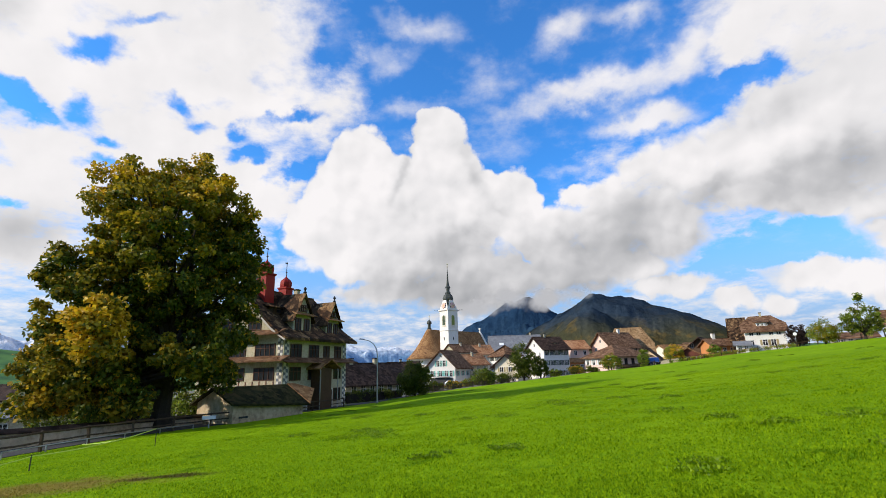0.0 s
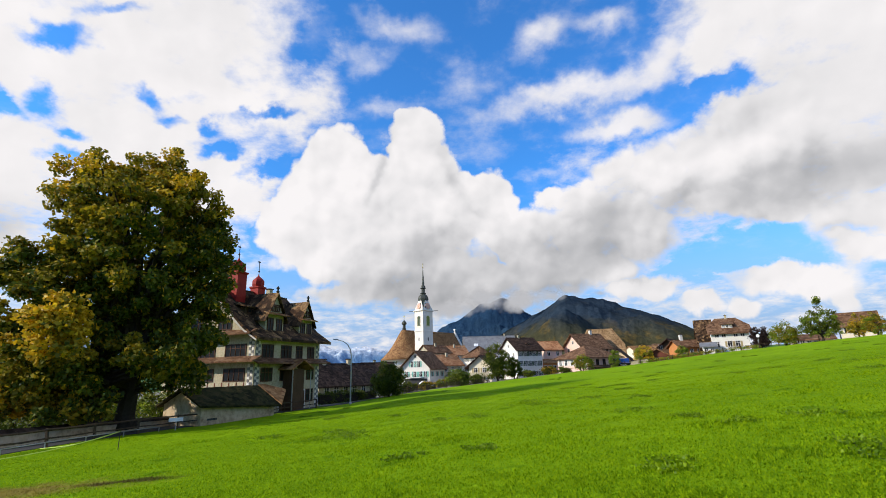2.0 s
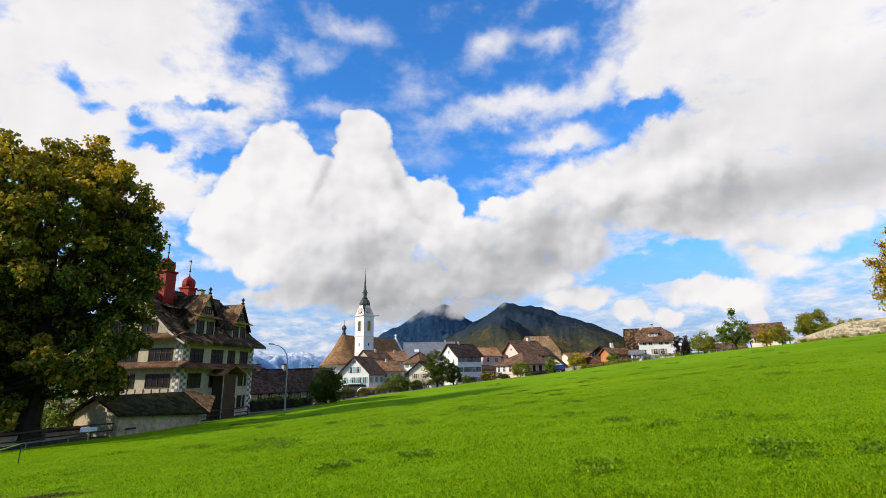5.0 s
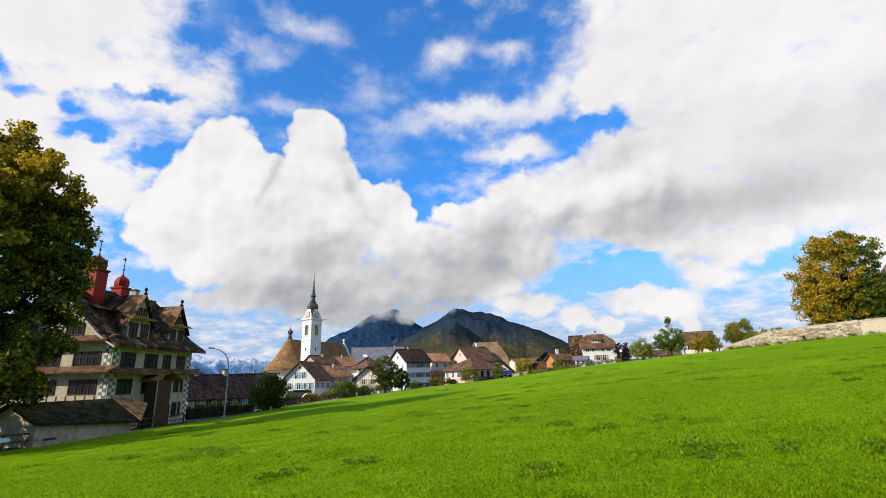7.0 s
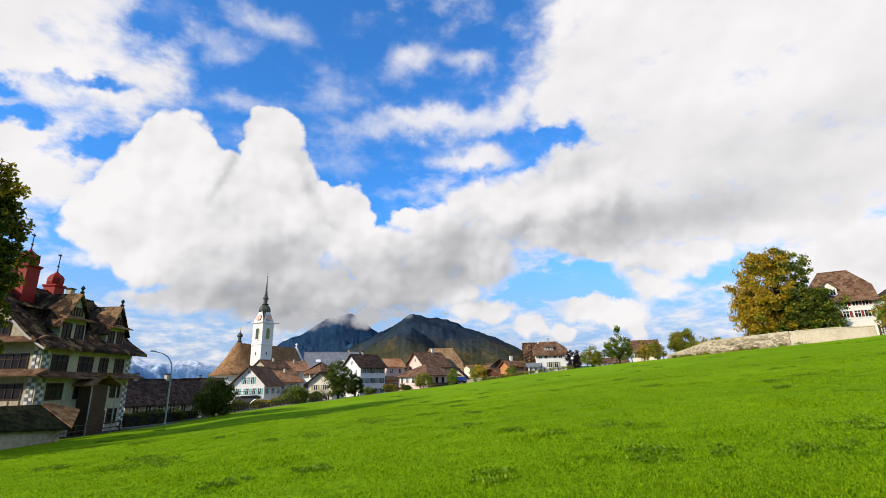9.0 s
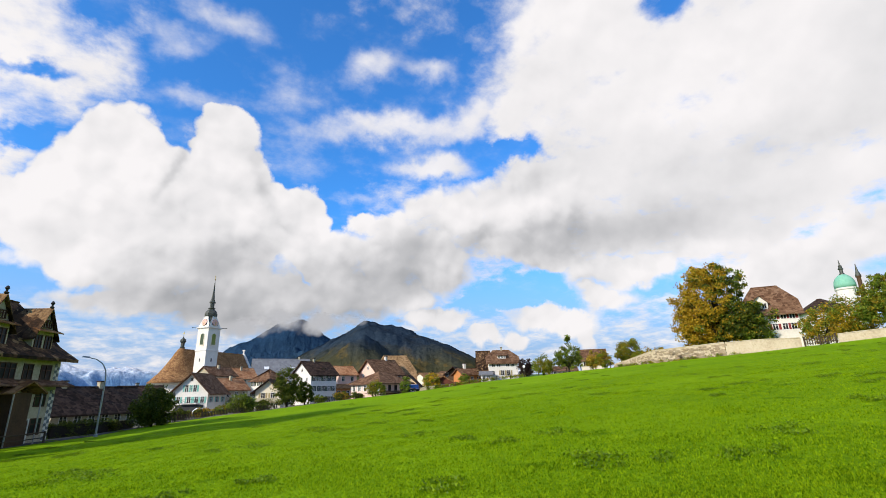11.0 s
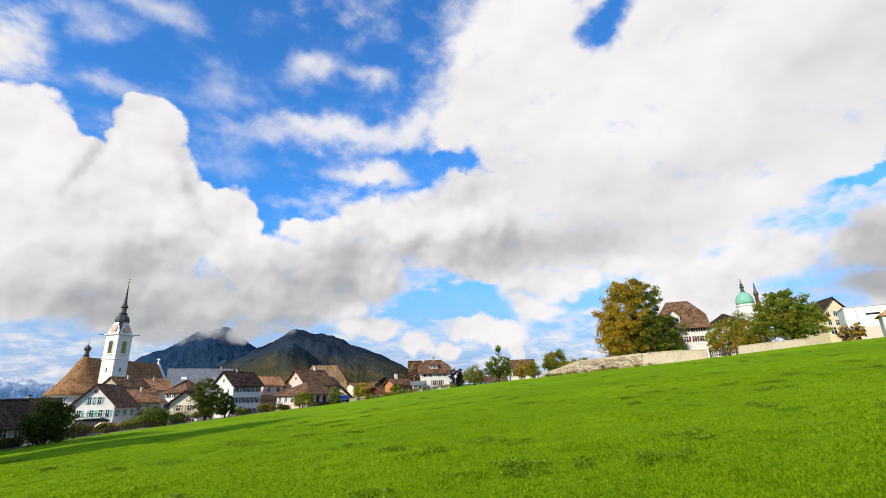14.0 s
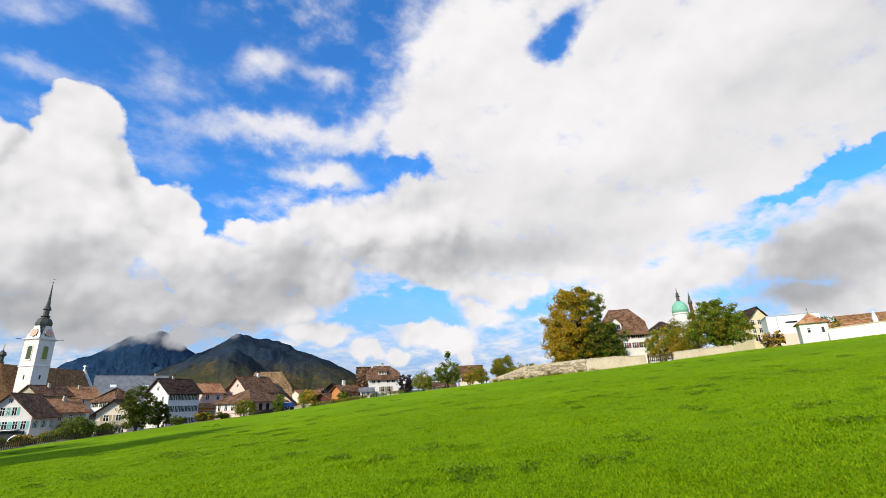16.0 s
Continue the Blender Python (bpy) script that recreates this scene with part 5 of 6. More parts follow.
    H.rows("front", (6.5, 3.5), 2, 0.9, 1.1)
    H = House("yellow_gable_house", "small timber house with a yellow ground floor", *at(23.6, 138), 60, 8, 5.2, 3.6, 6.0, "yellow", "tile_dark", over=0.9)
    H.rows("left", (2.2,), 2, 0.8, 1.0)
    # chalets
    H = House("chalet", "brown timber chalet with white window frames", *at(27.9, 132), 58, 8, 6.2, 3.6, 5.5, "wood_red", "tile_red", over=0.9)
    H.rows("left", (2.7,), 3, 0.8, 1.1)
    H = House("chalet", "dark timber chalet under a broad low gable", *at(29.3, 146), 52, 9, 8, 5.3, 8.5, "wood", "tile_dark", over=1.1)
    H.rows("left", (4.3, 6.4), 2, 0.8, 1.0)
    H = House("orange_house", "orange timber house with a brown roof and chimney", *at(28.9, 134), -2, 5.6, 6, 6.0, 7.5, "orange_wall", "tile_brown")
    H.rows("front", (4.7,), 3, 0.7, 1.0)
    H.chimney(2.0, 3.0, 8.9, 0.7, "white")
    for az, d, th, L, W, e, r, wall, roof in ((24.6, 190, 10, 12, 9, 6.5, 8.6, "cream", "tile_red"), (26.8, 205, -5, 9, 9, 7.8, 9.6, "white", "tile_brown"), (13.6, 215, 12, 12, 10, 9.5, 12.2, "cream", "tile_red")):
        H = House("town_house", "far town house with a reddish roof", *at(az, d), th, L, W, e, r, wall, roof)
        H.rows("front", (e - 1.5,), 4, 0.9, 1.2)
    # white farmhouse with its barn
    H = House("farmhouse", "white farmhouse with a brown half-hipped roof and dormer", *at(31.95, 130), -28, 7.7, 9.5, 8.75, 12.0, "white", "tile_brown", ends="half", over=0.7)
    for u in (1.2, 2.6, 5.0, 6.4):
        H.window("front", u, 8.0, 0.75, 0.95, "frame", None)
    for u in (3.6, 5.2):
        H.window("front", u, 5.9, 0.85, 1.25, "frame", "ochre_paint")
    H.window("front", 1.1, 5.9, 0.7, 1.1)
    d = H.dormer(3.7, 2.2, 1.2, 9.6, 0.95, 0.7, 2.6, "white", "tile_brown", "frame", 3, flat=True)
    H.chimney(4.0, 4.75, 12.9, 0.45)
    xx, yy = at(30.75, 131.5)
    H = House("farm_barn", "brown shingled barn joined to the farmhouse", xx, yy, -28, 3.1, 8.5, 6.9, 12.0, "tile_old", "tile_old", over=0.5, category="barn")
    House("lean_to", "small white lean-to by the barn", *at(31.05, 127), -28, 2.4, 3, 5.6, 6.2, "white", "slate").rows("front", (4.8,), 2, 0.6, 0.7)
    # long white roofs behind the fruit trees
    H = House("low_white_house", "long low white house with a grey roof", *at(38.7, 135), -35, 7.5, 6, 6.3, 7.3, "white", "tile_brown")
    H.rows("front", (5.5,), 6, 0.7, 0.8)
    H = House("cream_farmhouse", "cream house with a brown roof behind fruit trees", *at(42.5, 122), -42, 5.6, 7, 8.2, 10.6, "cream", "tile_brown")
    H.rows("front", (7.2,), 3, 0.8, 1.1)
    # house behind the stone wall
    H = House("walled_house", "white house with red shutters and a steep brown roof", *at(59.8, 104), -52, 7.2, 9, 14.4, 19.4, "white", "tile_brown", ends="half", over=0.8, kick=0)
    for z in (13.3, 11.4):
        for u in (3.4, 4.9, 6.2):
            H.window("front", u, z, 0.75, 1.05, "frame", "red_paint" if u != 4.9 else None)
    H.dormer(1.8, 2.4, 0.3, 14.6, 1.5, 1.3, 4.0, "white", "tile_brown", "frame", 2)
    H = House("hall_roof", "broad dark roof behind the trees", *at(64.3, 165), -45, 12, 12, 20.5, 24.5, "white", "tile_dark", ends="hip")
    # college church with a green dome
    x, y = at(67.65, 180)
    root = thing("domed_church", "white drum with a green copper dome and lantern", "church", pose(x, y, 10))
    part("drum", Mesh().lathe([(2.5, 0), (2.5, 17.2), (2.75, 17.4), (2.75, 17.8), (2.4, 18.0)], 12), M["white"], root)
    part("dome", Mesh().lathe([(2.6, 17.9), (2.62, 18.9), (2.4, 20.0), (1.9, 21.0), (1.2, 21.7), (0.7, 21.95)], 16), M["copper"], root, "green copper dome", smooth=True)
    part("lantern", Mesh().lathe([(0.75, 21.8), (0.7, 22.2), (0.5, 22.4), (0.5, 23.4), (0.75, 23.6), (0.45, 24.1), (0.5, 24.5), (0.2, 25.0), (0.06, 26.6)], 8), M["dark_copper"], root)
    x, y = at(68.75, 182)
    root = thing("stair_turret", "slim dark turret with a pointed roof", "turret", pose(x, y, 10))
    part("shaft", Mesh().lathe([(0.55, 0), (0.55, 20.8), (0.75, 21.0), (0.75, 21.3)], 8), M["wood"], root)
    part("pointed_roof", Mesh().lathe([(0.8, 21.3), (0.4, 22.6), (0.08, 25.0)], 8), M["dark_copper"], root)
    # yellow college wing
    H = House("college_wing", "yellow college building with arched ground floor", *at(73.7, 138), -44, 4.6, 14, 18.6, 21.2, "yellow", "tile_dark", along="y", over=0.7)
    for z in (17.6, 15.6):
        H.rows("front", (z,), 3, 0.7, 1.15)
    H.rows("front", (13.8,), 2, 1.1, 1.5, "frame")
    part("eaves_band", Mesh().box(-0.15, -0.18, 0, 4.75, -0.005, 0.3), M["cream"], H.root, m=H.spot("front", 0, 16.4 - H.z0))
    # pale modern block
    x, y = at(75.15, 128)
    z0 = ground_z(x, y) - 1
    root = thing("modern_block", "pale flat-roofed block with a slit window", "building", pose(x, y, z0, 0, 0, -66))
    part("wall", Mesh().box(0, 0, 0, 9.8, 7.0, 17.2 - z0), M["concrete"], root)
    part("roof_edge", Mesh().box(-0.1, -0.1, 17.2 - z0, 9.9, 7.1, 17.4 - z0), M["metal"], root)
    part("slit_window", Mesh().box(3.4, -0.05, 15.5 - z0, 5.6, 0.03, 15.85 - z0), M["pane"], root)
    part("base_wall", Mesh().box(-0.3, -0.25, 0, 9.8, 0.0, 13.2 - z0), M["pink"], root)
    part("panel_joint", Mesh().box(1.9, -0.02, 13.3 - z0, 1.95, 0.02, 17.1 - z0), M["dark_metal"], root)
    # chapel at the corner of the white wall
    x, y = at(77.65, 83.5)
    z0 = ground_z(x, y) - 0.3
    root = thing("wayside_chapel", "small white chapel with a flared tiled roof", "chapel", pose(x, y, z0, 0, 0, -70))
    L, W, e = 3.2, 3.2, 10.45 - z0
    part("wall", Mesh().box(0, 0, 0, L, W, e), M["white"], root)
    part("roof", Mesh().sheet([(-0.35, -0.35, e - 0.05), (L + 0.35, -0.35, e - 0.05), (L + 0.35, W + 0.35, e - 0.05), (-0.35, W + 0.35, e - 0.05), (0.55, 0.6, e + 0.55), (L - 0.55, 0.6, e + 0.55), (L - 0.55, W - 0.6, e + 0.55), (0.55, W - 0.6, e + 0.55), (L / 2, W / 2, e + 1.5)],
                               [(0, 1, 5, 4), (1, 2, 6, 5), (2, 3, 7, 6), (3, 0, 4, 7), (4, 5, 8), (5, 6, 8), (6, 7, 8), (7, 4, 8)], 0.1), M["tile_orange"], root)
    part("roof_cross", Mesh().tube([(L / 2, W / 2, e + 1.4), (L / 2, W / 2, e + 2.2)], 0.03, 5).box(L / 2 - 0.18, W / 2 - 0.02, e + 1.9, L / 2 + 0.18, W / 2 + 0.02, e + 1.95), M["dark_metal"], root)
    fr, pane = window_meshes(0.32, 0.6, "frame", 1)
    w = part("window", fr, None, root, m=pose(L * 0.3, 0, e - 1.1))
    part("pane", pane, None, w)
    part("niche", Mesh().box(L * 0.8 - 0.16, -0.03, e - 1.5, L * 0.8 + 0.16, 0.02, e - 0.75), M["dark_metal"], root)
    # roofs on the upper edge
    H = House("upper_house", "house with a flat orange-tiled roof", *at(80.1, 112), -70, 5.6, 7, 11.6, 13.0, "white", "tile_orange")
    H = House("upper_house", "long building under a dull red roof", *at(80.9, 150), -72, 11, 8, 16.2, 18.4, "cream", "tile_red")


make_town()


# ---- walls on the upper rim ----
def wall_run(name, label, spots, height, thick, mats, stones=0):
    """A wall along bearings and distances; stones adds rough pieces to its face."""
    v, f = [], []
    pts = []
    for (a0, d0, h0), (a1, d1, h1) in zip(spots, spots[1:]):
        k = max(2, int(abs(a1 - a0)))
        pts += [(a0 + (a1 - a0) * i / k, d0 + (d1 - d0) * i / k, h0 + (h1 - h0) * i / k) for i in range(k)]
    pts.append(spots[-1])
    tops = []
    for a, d, hh in pts:
        x, y = bearing(a, d)
        u = Vector((x, y, 0)).normalized() * thick
        z = ground_z(*bearing(a, d - 0.5))
        v += [(x, y, z - 1), (x, y, z + hh), (x + u.x, y + u.y, z + hh), (x + u.x, y + u.y, z - 1)]
        tops.append((Vector((x, y, z)), hh))
    n = len(pts)
    f = [(4 * i + k, 4 * i + (k + 1) % 4, 4 * i + 4 + (k + 1) % 4, 4 * i + 4 + k) for i in range(n - 1) for k in range(4)] + [(0, 3, 2, 1), tuple(4 * n - 4 + k for k in range(4))]
    w = tagged(part(name, Mesh().add(v, f), M[mats]), label, "wall", kind="structure")
    cap = Mesh()
    for i in range(n - 1):
        a, b = [Vector(v[4 * i + 1]), Vector(v[4 * i + 5])]
        u = a.copy()
        u.z = 0
        u.normalize()
        q = [a - u * 0.07, b - u * 0.07, b + u * (thick + 0.07), a + u * (thick + 0.07)]
        cap.sheet([(p.x, p.y, p.z + 0.12) for p in q], [(3, 2, 1, 0)], 0.115)
    part("coping", cap, M["wall_plaster"], w)
    if stones:
        rock = []
        for s in range(6):
            rng = random.Random(s)
            vv = [(sx * (0.5 + rng.uniform(-0.12, 0.12)), sy, sz * (0.5 + rng.uniform(-0.12, 0.12))) for sy, g in ((0, 1), (-1, 0.7)) for sx, sz in ((-g, -g), (g, -g), (g, g), (-g, g))]
            rock.append(Mesh().add(vv, [(4, 5, 6, 7), (0, 1, 5, 4), (1, 2, 6, 5), (2, 3, 7, 6), (3, 0, 4, 7)]).data("stone", M["rubble"]))
        for k in range(stones):
            i = random.randrange(n - 1)
            s = random.random()
            p = tops[i][0].lerp(tops[i + 1][0], s)
            hh = tops[i][1] * (1 - s) + tops[i + 1][1] * s
            d = tops[i + 1][0] - tops[i][0]
            sz = random.uniform(0.16, 0.46)
            m = Matrix.Translation((p.x, p.y, p.z + random.uniform(0.05, hh - 0.2))) @ Matrix.Rotation(math.atan2(d.y, d.x), 4, "Z") @ Matrix.Diagonal((sz * 1.5, 0.06, sz * 0.8, 1))
            part("stone", rock[k % 6], None, w, m=m)
    return w


wall_run("stone_wall", "old rubble wall with flaking render along the meadow", [(46.0, 96, 0.5), (48, 91, 1.2), (50, 86.5, 1.95), (57, 85, 1.95)], 2, 0.5, "wall_plaster", 297)
wall_run("rendered_wall", "rendered garden wall before the white house", [(57.05, 85, 1.9), (60, 84.8, 1.75), (63.4, 85, 1.25)], 2, 0.5, "wall_plaster", 0)
wall_run("rendered_wall_upper", "low rendered wall beside the gate", [(66.2, 86, 1.15), (69, 86.5, 1.1), (71.8, 87, 0.95)], 2, 0.45, "wall_plaster", 0)
wall_run("white_wall", "bright white wall running from the chapel", [(79.7, 82.5, 1.5), (84, 82.3, 1.55), (92, 80, 1.6), (100, 78, 1.6)], 2, 0.4, "white", 0)
wall_run("lower_wall", "pale low wall beside the road", [(23.8, 119, 0.6), (25.6, 119.5, 0.7)], 1, 0.3, "wall_plaster", 0)


def make_gate():
    root = thing("field_gate", "weathered timber gate between two wall ends", "gate", pose(0, 0, 0))
    a, b = Vector((*bearing(63.55, 85.2), 0)), Vector((*bearing(66.1, 86), 0))
    for i in range(13):
        p = a.lerp(b, (i + 0.5) / 13)
        z = ground_z(p.x, p.y)
        if i in (0, 6, 12):
            part("post", Mesh().bevelled(-0.09, -0.09, -0.4, 0.09, 0.09, 1.35, 0.04), M["grey_wood"], root, m=pose(p.x, p.y, z))
        else:
            part("slat", Mesh().box(-0.06, -0.02, 0.1, 0.06, 0.02, 1.05 + 0.1 * random.random()), M["grey_wood"], root, m=pose(p.x, p.y, z, 0, 0, -64))
    for hgt in (0.35, 0.95):
        za, zb = ground_z(a.x, a.y) + hgt, ground_z(b.x, b.y) + hgt
        part("bar", Mesh().tube([(a.x, a.y, za), (b.x, b.y, zb)], 0.05, 5), M["grey_wood"], root)


make_gate()


def make_truck():
    x, y = bearing(23.0, 121)
    z = ground_z(x, y)
    root = thing("blue_truck", "small truck with a blue tarpaulin cover parked by the road", "truck", pose(x, y, z, 0, 0, -15))
    part("cover", Mesh().bevelled(-0.6, -0.8, 0.75, 1.3, 0.8, 1.75, 0.18), M["blue_cover"], root)
    part("cab", Mesh().add([(-1.7, -0.85, 0.5), (-0.65, -0.85, 0.5), (-0.65, 0.85, 0.5), (-1.7, 0.85, 0.5), (-1.75, -0.85, 1.15), (-0.65, -0.85, 1.15), (-0.65, 0.85, 1.15), (-1.75, 0.85, 1.15), (-1.3, -0.75, 1.85), (-0.65, -0.75, 1.9), (-0.65, 0.75, 1.9), (-1.3, 0.75, 1.85)],
                            [(3, 2, 1, 0), (0, 1, 5, 4), (1, 2, 6, 5), (2, 3, 7, 6), (3, 0, 4, 7), (4, 5, 9, 8), (5, 6, 10, 9), (6, 7, 11, 10), (7, 4, 8, 11), (8, 9, 10, 11)]), M["blue_cover"], root)
    part("chassis", Mesh().box(-1.6, -0.7, 0.4, 1.75, 0.7, 0.72), M["dark_metal"], root)
    for wx in (-1.1, 1.1):
        for wy in (-0.75, 0.75):
            part("wheel", Mesh().lathe([(0.2, -0.1), (0.36, -0.08), (0.36, 0.08), (0.2, 0.1)], 14), M["rubber"], root, m=pose(wx, wy, 0.36, 90, 0, 0))


make_truck()


def make_parasol():
    x, y = bearing(83.2, 92)
    z = ground_z(x, y)
    root = thing("parasol", "folded white parasol behind the wall", "parasol", pose(x, y, z))
    part("pole", Mesh().tube([(0, 0, -0.2), (0, 0, 3.6)], 0.035, 6), M["dark_metal"], root)
    part("canopy", Mesh().lathe([(0.14, 1.4), (0.3, 1.7), (0.32, 2.4), (0.2, 3.1), (0.05, 3.55)], 10), M["cloth"], root)
    x, y = bearing(36.0, 117)
    z = ground_z(x, y)
    root = thing("round_sign", "round white sign on a thin post", "sign", pose(x, y, z))
    part("post", Mesh().tube([(0, 0, -0.2), (0, 0, 2.4)], 0.04, 6), M["metal"], root)
    part("plate", Mesh().lathe([(0.32, -0.03), (0.32, 0.03)], 18), M["sign"], root, m=pose(0, -0.06, 2.5, 90, 0, -36))
    x, y = bearing(-25.6, 40.2)
    root = thing("notice_board", "small white notice board on the lane", "sign", pose(x, y, ground_z(x, y)))
    part("board", Mesh().box(-0.45, -0.03, 0.6, 0.45, 0.03, 0.85), M["sign"], root, m=pose(0, 0, 0, 0, 0, 28))
    part("post", Mesh().tube([(0, 0.05, -0.2), (0, 0.05, 0.8)], 0.04, 6), M["metal"], root)


make_parasol()


# ---- trees and shrubs ----
def leaf_mesh(name, clumps, per, size, mats, rng, spread=0.75, droop=0.25):
    """Leaves gathered in clumps; a clump is (x, y, z, radius, slot)."""
    c = np.array([k[:4] for k in clumps], float)
    slot = np.array([k[4] for k in clumps], int)
    n = len(c) * per
    idx = np.repeat(np.arange(len(c)), per)
    off = rng.normal(size=(n, 3))
    off *= (rng.random((n, 1)) ** 0.45) / np.linalg.norm(off, axis=1, keepdims=True)
    off[:, 2] *= spread
    pos = c[idx, :3] + off * c[idx, 3:4]
    s = size * rng.uniform(0.6, 1.35, (n, 1))
    along = off * 0.7 + rng.normal(size=(n, 3)) * 0.7
    along[:, 2] -= droop
    along /= np.linalg.norm(along, axis=1, keepdims=True) + 1e-9
    nor = rng.normal(size=(n, 3)) * 0.7 + off * 0.6
    nor[:, 2] += 0.6
    side = np.cross(along, nor)
    side /= np.linalg.norm(side, axis=1, keepdims=True) + 1e-9
    up = np.cross(side, along)
    v = np.empty((n, 4, 3))
    v[:, 0] = pos - along * s * 0.5
    v[:, 1] = pos + side * s * 0.36 + up * s * 0.1
    v[:, 2] = pos + along * s * 0.5 - up * s * 0.06
    v[:, 3] = pos - side * s * 0.36 + up * s * 0.1
    me = bpy.data.meshes.new(name)
    me.vertices.add(4 * n)
    me.vertices.foreach_set("co", v.ravel())
    me.loops.add(4 * n)
    me.loops.foreach_set("vertex_index", np.arange(4 * n, dtype=np.int32))
    me.polygons.add(n)
    me.polygons.foreach_set("loop_start", np.arange(0, 4 * n, 4, dtype=np.int32))
    for m in mats:
        me.materials.append(M[m])
    flip = rng.random(n)
    k = np.where(flip < 0.82, slot[idx], rng.integers(0, len(mats), n))
    me.polygons.foreach_set("material_index", k.astype(np.int32))
    me.update(calc_edges=True)
    me.validate()
    return me


def tree(name, label, x, y, turn, lobes, clumps, per, leaf, mats, trunk_r, fork, seed, choose=None, stems=1, clump_r=0.9, z=None, shell=0.5, category="tree", limbs=30, ragged=0.32):
    """Lobes: (x, y, z, rx, ry, rz, share) of the crown above the tree's foot."""
    rng = np.random.default_rng(seed)
    z = ground_z(x, y) - 0.15 if z is None else z
    root = thing(name, label, category, pose(x, y, z, 0, 0, turn), "trees and shrubs")
    rows = []
    share = np.array([b[6] for b in lobes], float)
    share /= share.sum()
    for i in rng.choice(len(lobes), clumps, p=share):
        lx, ly, lz, rx, ry, rz, _ = lobes[i]
        d = rng.normal(size=3)
        d /= np.linalg.norm(d)
        r = shell + (1 - shell) * rng.random() ** 0.6
        r *= 0.90 + ragged * noise.noise((d[0] * 2.1 + seed, d[1] * 2.1, d[2] * 2.1 + i))
        p = (lx + d[0] * rx * r, ly + d[1] * ry * r, max(0.25, lz + d[2] * rz * r))
        cr = clump_r * rng.uniform(0.55, 1.25)
        s = choose(p, rng, i) if choose else int(rng.integers(0, len(mats)))
        rows.append((*p, cr, s))
    part("crown", leaf_mesh("crown", rows, per, leaf, mats, rng), None, root)
    wood = Mesh()
    for k in range(stems):
        ox = (k - (stems - 1) / 2) * trunk_r * 3.4
        lean = 0.25 * ox
        wood.tube([(ox, 0, -0.4), (ox * 0.95, 0, 0.5), (ox + lean * 0.4, 0.05, fork * 0.6), (ox + lean, 0, fork), (ox + lean * 1.4, 0.1, fork * 1.9)], [trunk_r * 1.5, trunk_r * 1.05, trunk_r * 0.9, trunk_r * 0.8, trunk_r * 0.35], 9)
    for j in rng.choice(len(rows), min(limbs, len(rows)), replace=False):
        px, py, pz = rows[j][:3]
        k = int(rng.integers(0, stems))
        ox = (k - (stems - 1) / 2) * trunk_r * 3.4
        s0 = fork * rng.uniform(0.75, 1.7)
        if pz < s0 + 0.3:
            s0 = max(0.4, min(fork * 0.8, pz * 0.7))
        bend = (ox + (px - ox) * 0.45, py * 0.4, s0 + (pz - s0) * 0.6)
        wood.tube([(ox * 1.1, 0, s0), bend, (px, py, pz)], [trunk_r * 0.42, trunk_r * 0.24, trunk_r * 0.06], 5)
    part("trunk", wood, M["bark"], root)
    return root


